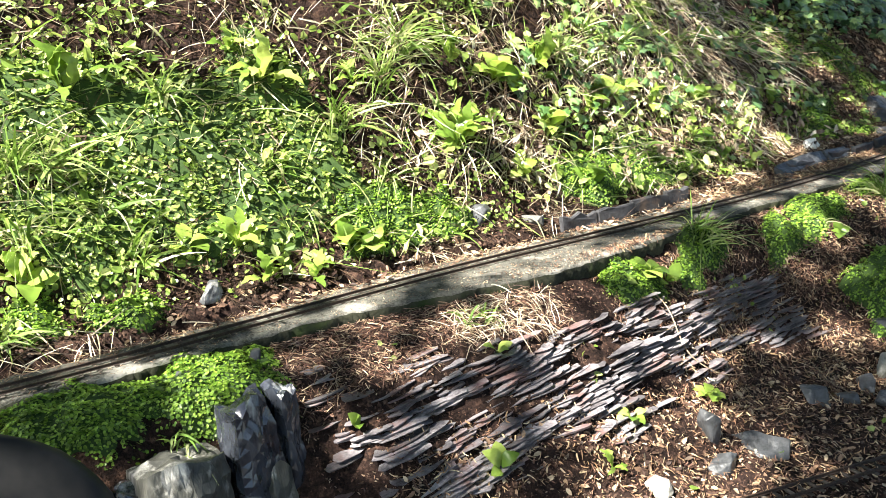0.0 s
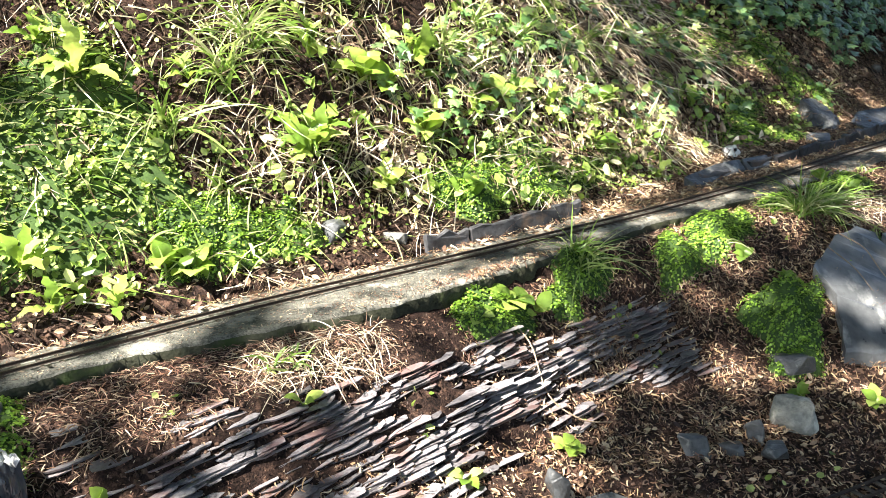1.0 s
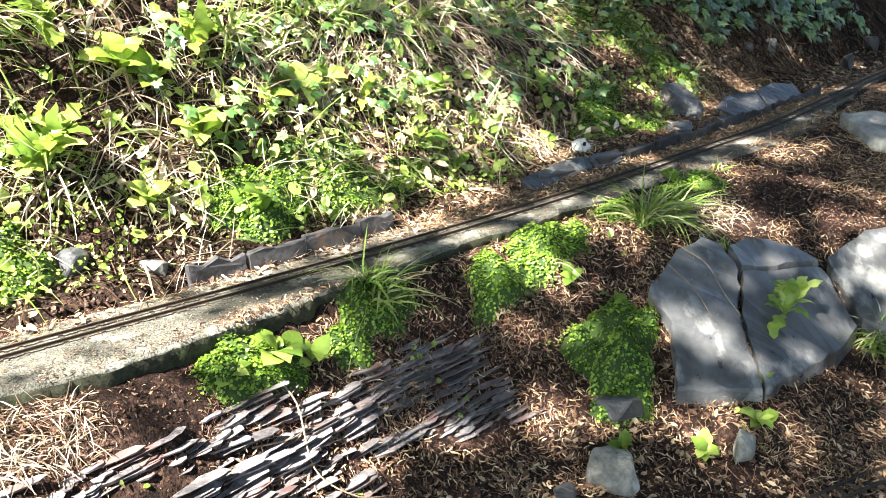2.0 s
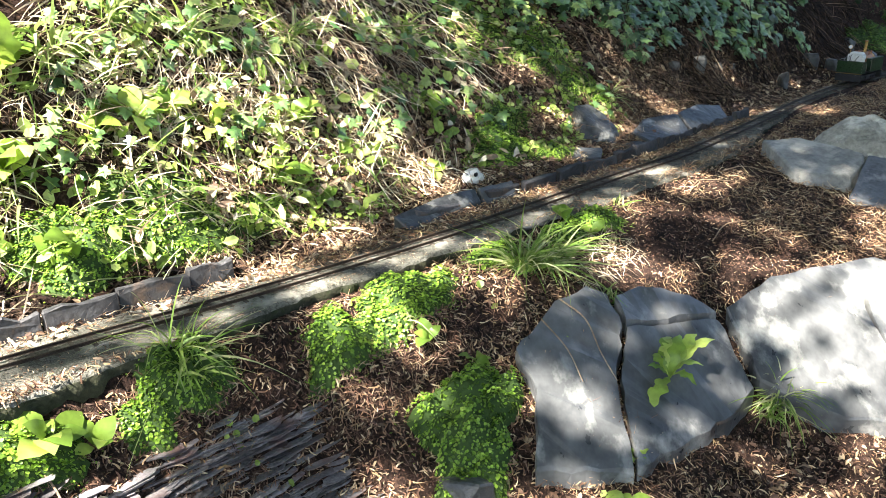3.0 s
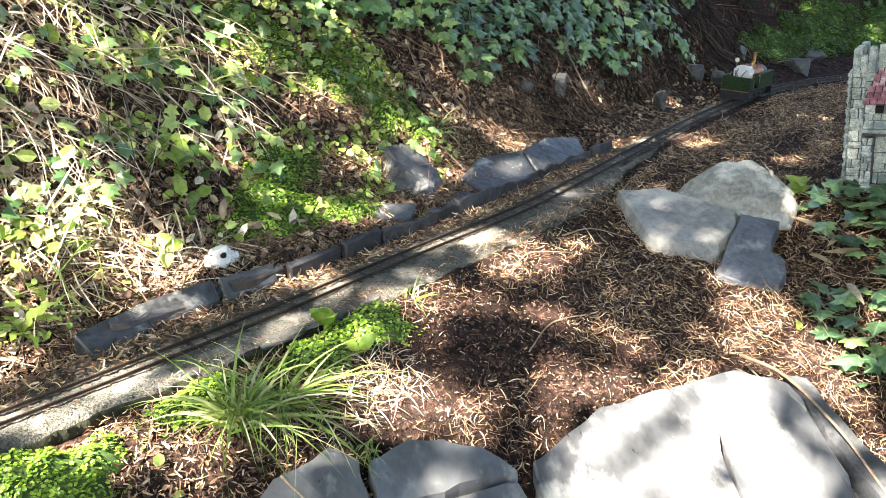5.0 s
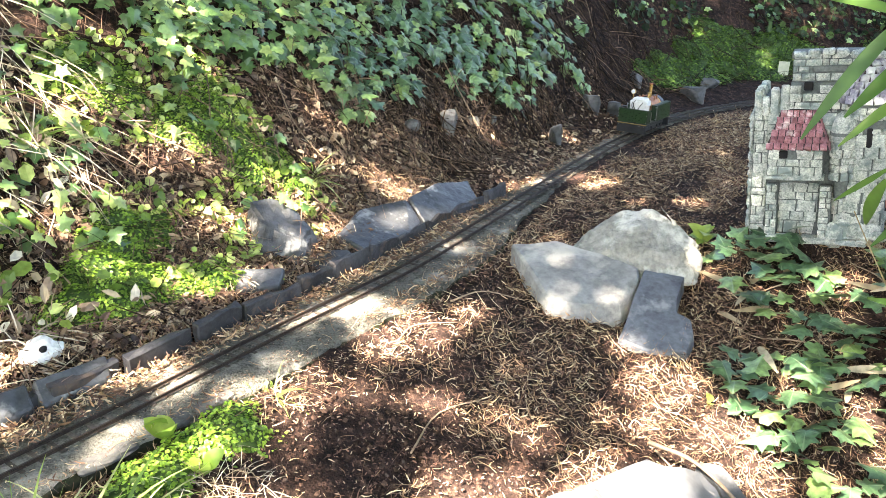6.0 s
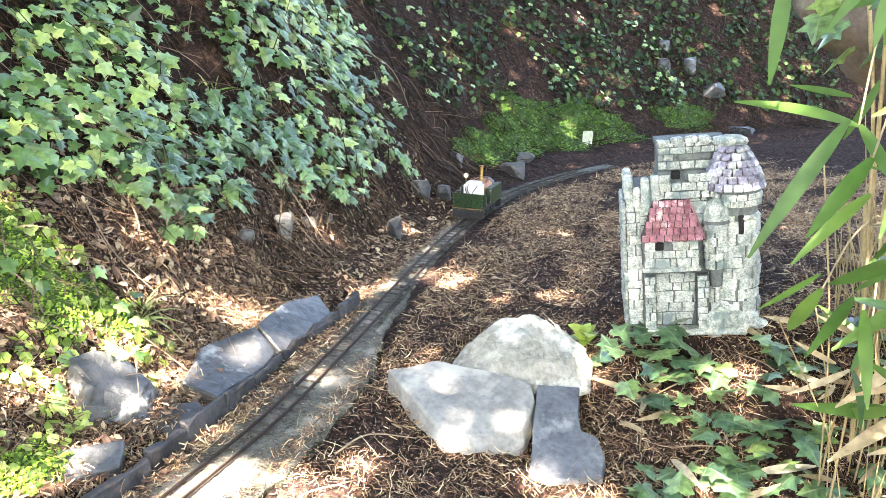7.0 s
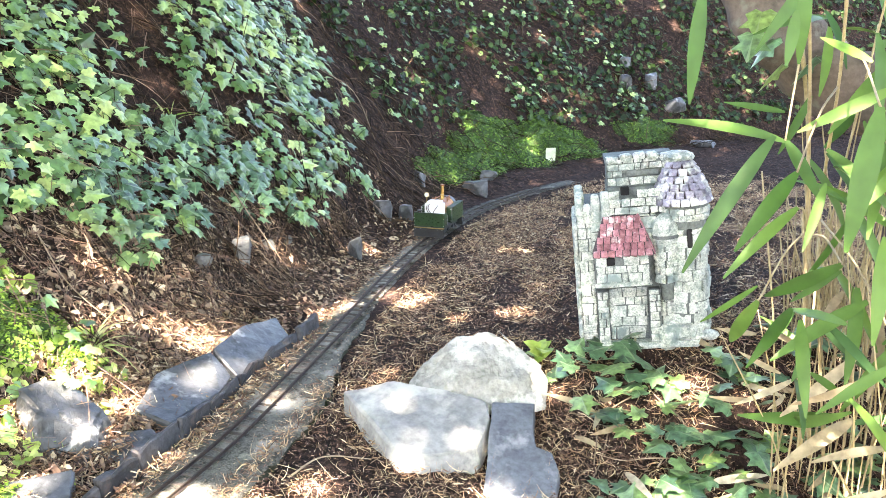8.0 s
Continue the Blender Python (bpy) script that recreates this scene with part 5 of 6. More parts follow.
    v, f = strew(v0, f0, np.stack([x, y, z + rng.uniform(0, lift, m)], 1), basis(nrm, rng.uniform(0, 6.3, m)), rng.uniform(size[0], size[1], m)[:, None] * np.array([[1, narrow, 1]]))
    return stuff(name, v, f, mat, label, category)


def strawy(name, s0, s1, n0, n1, count, length, width, mat, label, category, keep=None, down=.5, lift=.3, spread=1.0, rise=.008, segs=4, curl=.15):
    """Loose strands that lie on the slope, most of them pointing down it."""
    x, y, z, s, n = scatter(s0, s1, n0, n1, count)
    if keep is not None:
        k = keep(x, y, s, n)
        x, y, z = x[k], y[k], z[k]
    m = len(x)
    nrm = slope(x, y)
    fall = np.array([0, 0, -1.]) - nrm * (-nrm[:, 2:3])
    fall /= np.linalg.norm(fall, axis=1)[:, None] + .15
    loose = rng.normal(size=(m, 3))
    loose -= nrm * (loose * nrm).sum(1)[:, None]
    loose /= np.linalg.norm(loose, axis=1)[:, None]
    ways = fall * down + loose * spread + nrm * rng.uniform(0, lift, m)[:, None]
    ways /= np.linalg.norm(ways, axis=1)[:, None]
    lengths = rng.uniform(*length, m)
    v, f = ribbons(np.stack([x, y, z], 1) + nrm * rng.uniform(.001, rise, m)[:, None], ways, lengths, rng.uniform(*width, m), (fall * .15 - nrm * rng.uniform(0, lift * .9, m)[:, None]), segs=segs, shape=[.7, 1, .9, .6, .2], curl=curl)
    return stuff(name, v, f, mat, label, category)


strawy("green_strands", -1.4, 1.9, .18, 1.2, 2600, (.06, .20), (.002, .006), GRASS, "thin green grass strands on the bank", "grass", down=.3, lift=1.0, rise=.03, keep=lambda x, y, s, n: blotch(x, y, 6, 15) > .1)
# under-layer whose dark colour gives the bank its shaded gaps
strawy("dead_grass", -1.4, 2.3, .16, 1.2, 16000, (.03, .12), (.0015, .0035), SHADED_STEM, "shade-darkened dead stems under the green on the bank", "dead grass", down=.8, lift=.3, rise=.012)
strawy("dead_grass", .3, 2.1, .25, 1.0, 7000, (.03, .13), (.0015, .0045), STRAW, "pale dead grass thatch on the bank", "dead grass", keep=lambda x, y, s, n: blotch(x, y, 7, 19) > .05, down=.9, lift=.5, rise=.03)
strawy("dead_grass", -1.4, 2.0, .12, 1.2, 13000, (.04, .15), (.0018, .005), STRAW, "pale dead grass stems lying on the bank", "dead grass", keep=lambda x, y, s, n: blotch(x, y, 6, 1) + .5 * blotch(x, y, 17, 2) > .0, down=.9, lift=.45)
strawy("dead_grass", 2.3, 4.4, .20, .6, 5500, (.025, .10), (.0016, .0036), BROWN_STEM, "brown dead grass stems lying on the bank", "dead grass", keep=lambda x, y, s, n: blotch(x, y, 6, 4) > -.2, down=.8, lift=.4)
strawy("hanging_dead_grass", 1.5, 2.4, .50, 1.0, 700, (.10, .26), (.0015, .0032), STRAW, "long pale dead grass hanging down the bank", "dead grass", down=1.3, lift=.5, spread=.7, rise=.03)
strawy("twiggy_stems", 3.3, 11.5, .24, 2.4, 17000, (.06, .24), (.002, .0045), SHADED_STEM, "dry brown stems, shade-darkened, tangled on the far bank", "dead stems", down=.6, lift=.6, rise=.03)
CURLED = foliage("curled dead leaf", [(.07, .038, .024), (.18, .100, .056), (.33, .205, .11), (.48, .34, .19), (.66, .54, .35), (.11, .060, .042), (.22, .125, .078), (.05, .030, .024)], rough=.6, glow=.1)


def platform(s, n):
    """True off the slate slabs."""
    return ~((n < -.66) & (s < 2.66) & (s > 1.8) & (n > -1.0))


def thick_litter(x, y, s, n):
    """Drifts round the slabs, the castle and the ivy, streaked along the path, and trodden soil left bare between them."""
    much = np.interp(s, [1.4, 2.0, 2.5, 2.9, 3.4, 4.0, 4.6], [.15, .15, .15, .50, .42, .38, .30]) + np.clip((-n - .38) / .15, 0, 1) * np.interp(s, [3.2, 3.7], [.35, .05]) + np.clip((n + .42) / .12, 0, 1) * .25 - .35
    drift = .75 * np.sin(s * 4.1 + 2.1 * np.sin(n * 9 + 1) + .6) * np.sin(n * 13 + 1.4 * np.sin(s * 5.3)) + .55 * blotch(x, y, 11, 3) + .25 * blotch(x, y, 30, 8)
    return platform(s, n) & (drift + rng.normal(0, .16, len(x)) < much) | (rng.uniform(0, 1, len(x)) < .06) & platform(s, n)


strawy("curled_litter", 1.45, 6.6, -1.5, -.08, 150000, (.006, .026), (.0009, .0028), CURLED, "golden-brown curled scraps of dead leaf on dark soil", "leaf litter", keep=thick_litter, down=.0, lift=.45, segs=3, curl=.9, rise=.012)
strawy("long_needles", 2.2, 6.8, -1.5, -.08, 8000, (.03, .07), (.0008, .0018), CURLED, "long dry stalks tangled in the litter drifts", "needle litter", keep=thick_litter, down=.0, lift=.3, rise=.014, curl=.5)
strawy("curled_litter", 1.2, 3.4, .04, .36, 14000, (.006, .022), (.0018, .0045), CURLED, "golden-brown curled scraps of dead leaf by the kerb", "leaf litter", down=.1, lift=.4, segs=3, curl=.7, rise=.014)
strawy("curled_litter", -.3, 2.6, -1.2, -.40, 18000, (.006, .020), (.0018, .0044), CURLED, "brown curled scraps of dead leaf on the lower soil", "leaf litter", keep=lambda x, y, s, n: (blotch(x, y, 6, 6) > -.6) & ~((n > -.75) & (s > 1.5)), down=.1, lift=.4, segs=3, curl=.7)
strawy("curled_litter", .6, 1.9, -.6, -.10, 7000, (.006, .02), (.002, .0046), CURLED, "brown curled scraps of dead leaf between the cushions", "leaf litter", keep=lambda x, y, s, n: blotch(x, y, 9, 4) > -.3, down=.2, lift=.4, segs=3, curl=.7)
strawy("long_needles", 2.3, 4.8, -1.35, -.12, 350, (.04, .08), (.0012, .0022), NEEDLES, "long dry needles on the soil path", "needle litter", keep=lambda x, y, s, n: blotch(x, y, 6, 9) > .0, down=.0, lift=.2)
strawy("bark_litter", 1.4, 4.3, .05, .48, 8000, (.006, .024), (.0018, .0045), LITTER, "brown shredded litter at the foot of the bank", "leaf litter", down=.2, lift=.5, segs=3)
strawy("bark_litter", -.5, 1.5, -.30, -.08, 12000, (.006, .026), (.0009, .0026), NEEDLES, "red-brown shredded litter between track and slate", "leaf litter", keep=lambda x, y, s, n: (n < -bed_edges(s)[1]) & (blotch(x, y, 8, 5) > -.5), down=.3, lift=.4, segs=3)
strawy("bed_litter", -1.0, 4.6, .026, .12, 5500, (.006, .020), (.0010, .0026), CURLED, "pale bits of straw along the back of the rails", "straw", down=.0, lift=.06, segs=3, rise=.003, curl=.6)
strawy("dry_tuft", 1.84, 2.08, -.33, -.20, 420, (.02, .05), (.0009, .0022), STRAW, "pale dry grass heap beside the track", "dead grass", down=.2, lift=.6, rise=.02)
strawy("dry_tuft", .0, .30, -.29, -.19, 380, (.025, .06), (.0010, .0024), STRAW, "pale dry grass heap below the track edge", "dead grass", down=.4, lift=.7, rise=.025)
leafy("fine_litter", -.4, 4.6, -1.35, -.1, 60000, (.0035, .010), NEEDLES, "fine crumbs of brown litter over the soil", "leaf litter", v0=CURL_V, narrow=.7, flat=.45, lift=.005)
leafy("red_flakes", .5, 1.7, -.6, -.1, 7000, (.006, .018), NEEDLES, "red-brown flakes of bark and leaf between the cushions", "leaf litter", keep=lambda x, y, s, n: blotch(x, y, 9, 4) > -.4, v0=CURL_V, narrow=.5, flat=.4)
leafy("red_flakes", 1.5, 3.4, .1, .65, 14000, (.006, .020), NEEDLES, "red-brown flakes of bark and leaf on the bank", "leaf litter", v0=CURL_V, narrow=.5, flat=.5, lift=.015)
leafy("fallen_leaves", -.4, 2.6, -1.2, -.43, 6000, (.008, .024), LITTER, "curled brown leaves on the lower soil", "fallen leaves", keep=lambda x, y, s, n: ~((n > -.75) & (s > 1.5)), v0=CURL_V)
leafy("fallen_leaves", -.6, 4.8, .05, .5, 5000, (.010, .028), LITTER, "curled brown leaves at the foot of the bank", "fallen leaves", v0=CURL_V)
leafy("bed_crumbs", -1.0, 5.0, -.20, .12, 42000, (.002, .010), LITTER, "crumbs and bits of leaf on the concrete bed", "leaf bits", v0=CURL_V, lift=.003, flat=.2, narrow=.5, keep=lambda x, y, s, n: (rng.uniform(0, 1, len(x)) < .25 + .75 * np.clip((abs(n) - .02) / .04, 0, 1)) & (n > -bed_edges(s)[1]) & (blotch(x, y, 16, 6) + rng.normal(0, .4, len(x)) > -.1))
CLOD_V = [(-.5, -.4, -.2), (.45, -.45, -.25), (.5, .4, -.2), (-.4, .5, -.25), (-.3, -.25, .35), (.3, -.3, .3), (.28, .3, .38), (-.32, .28, .3)]
CLOD_F = [(0, 3, 2, 1), (4, 5, 6, 7), (0, 1, 5, 4), (1, 2, 6, 5), (2, 3, 7, 6), (3, 0, 4, 7)]
CLOD = surface("soil clods", (.018, .011, .008), (.10, .062, .045), scale=40, fine=260, rough=.9, bump=.6, spec=.12, island=True, vary=.5, third=(.17, .14, .12), third_scale=30, third_at=.64)
leafy("fallen_leaves", 1.5, 3.4, .16, .75, 3200, (.014, .036), LITTER, "large curled brown leaves lying on the bank", "fallen leaves", v0=CURL_V, lift=.014, flat=.6)
leafy("soil_clods", -1.0, 4.8, .06, .34, 9000, (.003, .012), CLOD, "dark soil crumbs at the foot of the bank", "soil crumbs", v0=CLOD_V, f0=CLOD_F, lift=.004, keep=lambda x, y, s, n: n > bed_edges(s)[0])
leafy("soil_clods", -.4, 4.8, -1.3, -.10, 16000, (.003, .010), CLOD, "dark soil crumbs on the ground", "soil crumbs", v0=CLOD_V, f0=CLOD_F, lift=.003, keep=lambda x, y, s, n: n < -bed_edges(s)[1])
leafy("herb_cover", -1.4, 1.7, .16, 1.2, 22000, (.005, .016), HERB_LEAF, "low green herbs covering the sunny bank", "herbs", keep=lambda x, y, s, n: blotch(x, y, 5, 7) + rng.normal(0, .3, len(x)) > np.where(s < .3, -.1, .35), lift=.05, flat=.7)
leafy("herb_cover", -1.8, 1.7, .16, 1.6, 9000, (.014, .042), HERB_LEAF, "taller green herbs on the sunny bank", "herbs", keep=lambda x, y, s, n: blotch(x, y, 7, 17) + .4 * blotch(x, y, 19, 5) + rng.normal(0, .12, len(x)) > .3, lift=.07, flat=.8, narrow=.62)
leafy("pale_leaves", .3, 2.3, .22, .85, 1500, (.022, .05), STRAW, "pale dry leaves caught on the bank", "dead leaves", keep=lambda x, y, s, n: blotch(x, y, 6, 1) > -.1, lift=.05, flat=.7, v0=CURL_V, narrow=.9)
leafy("herb_cover", .3, 2.3, .22, .85, 900, (.018, .045), HERB_LEAF, "pale green leaves between the straw", "herbs", keep=lambda x, y, s, n: blotch(x, y, 8, 3) > .0, lift=.06, flat=.7, narrow=.75)
leafy("herb_cover", 1.4, 2.9, .24, .9, 5000, (.010, .028), HERB_LEAF, "scattered green herbs on the bank", "herbs", keep=lambda x, y, s, n: blotch(x, y, 7, 8) > .05, lift=.03)
leafy("herb_cover", -.2, 1.6, -.75, -.2, 500, (.010, .022), HERB_LEAF, "scattered green herbs on the lower slope", "herbs", keep=lambda x, y, s, n: blotch(x, y, 9, 3) > .45, lift=.02)
leafy("dark_ground_cover", 5.2, 11.5, .60, 2.6, 17000, (.016, .050), SHADED_LEAF, "small shade-darkened leaves covering the far bank", "ground cover", lift=.06, keep=lambda x, y, s, n: blotch(x, y, 4, 12) > -.35)


# ---- ivy ----
def ivy_places(s0, s1, n0, n1, count, keep):
    x, y, z, s, n = scatter(s0, s1, n0, n1, count)
    k = keep(x, y, s, n)
    x, y, z = x[k], y[k], z[k]
    m = len(x)
    nrm = slope(x, y) * [1, 1, .8] + [-.15, -.2, .35] + rng.normal(0, .34, (m, 3))
    place = np.stack([x, y, z], 1) + slope(x, y) * rng.uniform(.01, .07, m)[:, None]
    return place, nrm


def downward(nrm, spread):
    """Turns for leaves whose tip hangs down the slope."""
    nrm = nrm / np.linalg.norm(nrm, axis=1)[:, None]
    tip = np.array([0, 0, -1.]) + rng.normal(0, spread, nrm.shape)
    tip -= nrm * (tip * nrm).sum(1)[:, None]
    tip /= np.linalg.norm(tip, axis=1)[:, None]
    return np.stack([np.cross(tip, nrm), tip, nrm], 1)


def build_bank_ivy():
    plant = thing("ivy", label="dark glossy ivy hanging over the bank", category="ivy")
    place, nrm = ivy_places(2.45, 5.1, .30, 1.5, 6300, lambda x, y, s, n: (n > np.interp(s, [2.4, 2.7, 3.0, 3.4, 3.7, 4.3, 4.7, 5.0, 5.1], [.80, .72, .55, .50, .40, .32, .42, .75, 1.2]) + .07 * np.sin(s * 9) + .04 * np.sin(s * 23)) & (blotch(x, y, 5, 11) + .6 * blotch(x, y, 14, 2) > -.5))
    turns, sizes = downward(nrm, .5), rng.uniform(.028, .044, len(place)) * rng.choice([.75, 1, 1.1, 1.5], len(place))
    leaf = mesh_of("leaf", np.array(IVY_V), IVY_F, IVY_NEAR)
    order = np.argsort(abs(place[:, 0] - 2.7) + abs(place[:, 1] - 4.5))
    for i in order[:300]:
        o = child(new("leaf", leaf), plant)
        m = Matrix(turns[i].T.tolist()).to_4x4()
        o.matrix_world = Matrix.Translation(place[i]) @ m @ Matrix.Scale(sizes[i], 4)
    v, f = strew(IVY_V, IVY_F, place[order[300:]], turns[order[300:]], sizes[order[300:], None] * np.ones((1, 3)))
    stuff("leaf_mass", v, f, IVY, "overlapping dark ivy leaves", "", plant)
    for s0, s1, n0, n1, count in ((.7, 2.5, .36, .75, 420), (2.3, 2.9, .30, .95, 160), (5.2, 7.2, .6, 1.6, 700)):
        place, nrm = ivy_places(s0, s1, n0, n1, count, lambda x, y, s, n: blotch(x, y, 7, 13) > .0)
        v, f = strew(IVY_V, IVY_F, place, downward(nrm, .6), rng.uniform(.02, .045, len(place))[:, None] * np.ones((1, 3)))
        stuff("ivy_patch", v, f, IVY, "scattered dark ivy leaves on the bank", "ivy")


def build_near_ivy():
    plant = thing("ivy_creeper", label="broad-leaved green ivy creeping over litter by the castle", category="ivy")
    leaf = mesh_of("leaf", np.array(IVY_V), IVY_F, IVY_NEAR)
    r = random.Random(17)
    n_made = 0
    while n_made < 240:
        s, n = r.uniform(2.80, 3.40), -r.uniform(.54, 1.30)
        if n > -.60 - .45 * (3.34 - s) + .08 * math.sin(s * 20) or (s > 3.3 and n < -.6 and n > -.95 and s > 3.36):
            continue
        x, y, a = on_track(s, n)
        z = float(height(x, y)[0])
        size = r.uniform(.038, .075)
        m = Matrix.Translation((x, y, z + r.uniform(.012, .055))) @ Matrix.Rotation(r.uniform(0, 6.3), 4, "Z") @ Matrix.Rotation(r.uniform(-.55, .35), 4, "X") @ Matrix.Rotation(r.uniform(-.4, .4), 4, "Y")
        o = child(new("leaf", leaf), plant)
        o.matrix_world = m @ Matrix.Scale(size, 4)
        n_made += 1
    for k in range(14):
        s, n = r.uniform(2.9, 3.3), -r.uniform(.65, 1.15)
        row = []
        for i in range(6):
            x, y, _ = on_track(s + .03 * i * math.cos(k), n + .03 * i * math.sin(k))
            row.append((x, y, float(height(x, y)[0]) + .012 + .01 * math.sin(i + k)))
        child(tube("stem", row, .0018, .001, TWIG, 3, 5), plant)


build_bank_ivy()
build_near_ivy()
# dark under-layer that stands in for shade beneath the ivy
strawy("dead_stems", 2.3, 5.4, .24, 1.5, 9000, (.04, .16), (.0016, .0034), SHADED_STEM, "shade-darkened dead stems under the ivy", "dead stems", down=.8, lift=.25, rise=.012)
strawy("ivy_stems", 2.4, 5.2, .26, 1.2, 1500, (.05, .20), (.0016, .0034), BROWN_STEM, "brown ivy stems hanging down the bank", "ivy stems", down=1.0, lift=.5, spread=.6, rise=.035)


# ---- broad-leaved plants and grass tufts ----
def blade_mesh(name, seed, wide, arch, wavy, mat, segs=8, fold=.12):
    """A leaf of length one that rises from its root, arches over and has a folded midrib."""
    r = random.Random(seed)
    v, f = [], []
    for i in range(segs + 1):
        u = i / segs
        w = wide * .5 * (max(0, math.sin(math.pi * min(1, u * .93 + .07)) ** .75) * (.35 + .65 * min(1, u * 1.8)) + .02)
        x, z = u * (1 - .25 * arch * u), arch * (u - 1.15 * u * u) + .05 * u
        wob = wavy * math.sin(u * 19 + seed)
        v += [(x, -w * (1 + wob), z + fold * w + wavy * w * r.uniform(-.6, .6)), (x, 0, z), (x, w * (1 - wob), z + fold * w + wavy * w * r.uniform(-.6, .6))]
    for i in range(segs):
        for j in range(2):
            f.append((3 * i + j, 3 * i + 3 + j, 3 * i + 4 + j, 3 * i + 1 + j))
    return mesh_of(name, v, f, mat, True)


DOCK = [blade_mesh("leaf", i, .25, .55 + .12 * i, .34, BROAD_LEAF, 18) for i in range(4)]
BROAD = [blade_mesh("leaf", 10 + i, .52, .45 + .15 * i, .05, BROAD_LEAF) for i in range(4)]
plant_rng = random.Random(23)


def rosette(s, n, size, count, kinds, label, up=.5, lift=.0, category="broad-leaved plant"):
    x, y, a = on_track(s, n)
    z = float(height(x, y)[0]) + lift
    p = thing("leafy_plant", (x, y, z), 0, label, category, "broad-leaved plants")
    nrm = slope(np.array([x]), np.array([y]))[0]
    tilt = Vector((0, 0, 1)).rotation_difference(Vector((nrm[0] * .6, nrm[1] * .6, 1)).normalized()).to_matrix().to_4x4()
    spin = plant_rng.uniform(0, 6)
    for k in range(count):
        o = child(new("leaf", kinds[k % len(kinds)]), p)
        o.matrix_basis = tilt @ Matrix.Rotation(spin + k * 2.4 + plant_rng.uniform(-.3, .3), 4, "Z") @ Matrix.Rotation(-up * plant_rng.uniform(.3, 1.5), 4, "Y") @ Matrix.Rotation(plant_rng.uniform(-.4, .4), 4, "X") @ Matrix.Scale(size * plant_rng.uniform(.65, 1.1), 4)
    return p


BANK_WEED = "yellow-green broad-leaved weed on the sunny bank"
BANK_WEEDS_A = [
    (.44, .36, .17, 13, DOCK, .9),
    (.47, .39, .13, 8, DOCK, 1.2),
    (.66, .48, .12, 11, BROAD, .8),
    (.72, .46, .10, 8, BROAD, .7),
    (.86, .51, .16, 9, DOCK, 1.2),
    (.80, .38, .11, 9, BROAD, .8),
    (.86, .25, .13, 4, BROAD, .9),
    (.52, .51, .18, 7, DOCK, 1.3),
    (1.10, .44, .10, 8, BROAD, .7),
    (1.58, .20, .10, 7, DOCK, .6),
    (.34, .20, .06, 5, DOCK, .6),
    (.07, .21, .10, 9, BROAD, .6),
    (.02, .24, .09, 7, BROAD, .7),
    (-.23, .19, .11, 8, DOCK, .8),
    (-.12, .16, .10, 6, DOCK, .7),
    (-.26, .28, .14, 7, DOCK, .9),
    (-.37, .30, .08, 6, BROAD, .6),
    (-.04, .54, .17, 8, DOCK, 1.1),
    (-.52, .60, .18, 9, DOCK, 1.1),
    (1.50, .26, .09, 6, BROAD, .6),
    (.62, .30, .09, 7, BROAD, .8),
    (1.30, .42, .12, 6, DOCK, .9),
    (1.56, .42, .13, 6, BROAD, .9),
    (1.42, .33, .10, 6, BROAD, .8),
]
BANK_WEEDS_B = [
    (1.44, .22, .07, 6, DOCK, .6),
    (1.2, .45, .09, 6, BROAD, .6),
    (1.0, .42, .09, 6, BROAD, .7),
    (.2, .5, .10, 6, DOCK, .8),
    (-.75, .3, .10, 6, BROAD, .7),
    (-.1, .6, .12, 6, DOCK, .9),
    (2.08, .44, .08, 5, BROAD, .7),
    (1.92, .30, .07, 5, BROAD, .6),
]
for s, n, size, count, kinds, up in BANK_WEEDS_A + BANK_WEEDS_B:
    rosette(s, n, size, count, kinds, BANK_WEED, up)
WEEDS_A = [
    (.67, -.17, .09, 8, BROAD, .8, "broad-leaved green plant growing through the cushion plant"),
    (.56, -.19, .07, 6, BROAD, .8, "broad-leaved green plant growing through the cushion plant"),
    (.74, -.18, .07, 5, BROAD, .9, "broad-leaved green plant growing through the cushion plant"),
    (-.31, -.345, .05, 3, BROAD, 1.3, "pale green seedling on the slate face"),
    (.07, -.315, .055, 3, BROAD, .9, "pale green seedling on the slate face"),
    (-.08, -.49, .07, 4, BROAD, .9, "pale green seedling on the lower slope"),
    (.34, -.47, .05, 4, BROAD, .7, "pale green seedling on the lower slope"),
    (.61, -.44, .055, 7, BROAD, .6, "green weed on the lower slope"),
    (.18, -.56, .06, 6, DOCK, .6, "yellow-green weed on the lower soil"),
    (1.23, -.56, .055, 7, BROAD, .9, "bright green weed beside the stones"),
    (1.36, -.67, .06, 7, BROAD, .5, "green weed beside the lower track"),
    (1.50, -.70, .06, 8, BROAD, .5, "green weed below the slate slab"),
    (1.58, -.66, .05, 6, DOCK, .6, "green weed below the slate slab"),
    (.62, -.46, .05, 6, BROAD, .7, "green weed on the lower slope"),
]
WEEDS_B = [
    (1.46, -.335, .05, 5, BROAD, .5, "dark green weed beside the slab"),
    (1.40, -.26, .06, 4, BROAD, .6, "dark green weed below the cushion plant"),
    (2.02, -.125, .075, 4, BROAD, 1.1, "pale green seedling beside the track"),
    (2.01, -.21, .06, 3, BROAD, .8, "pale green leaf beside the track"),
    (2.84, -.73, .04, 2, BROAD, .8, "lone bright green seedling on the litter"),
    (3.33, -.56, .075, 10, BROAD, .8, "bright yellow-green plant in front of the castle"),
    (2.55, .17, .035, 3, BROAD, .8, "tiny seedling by the kerb"),
]
for s, n, size, count, kinds, up, label in WEEDS_A + WEEDS_B:
    rosette(s, n, size, count, kinds, label, up)
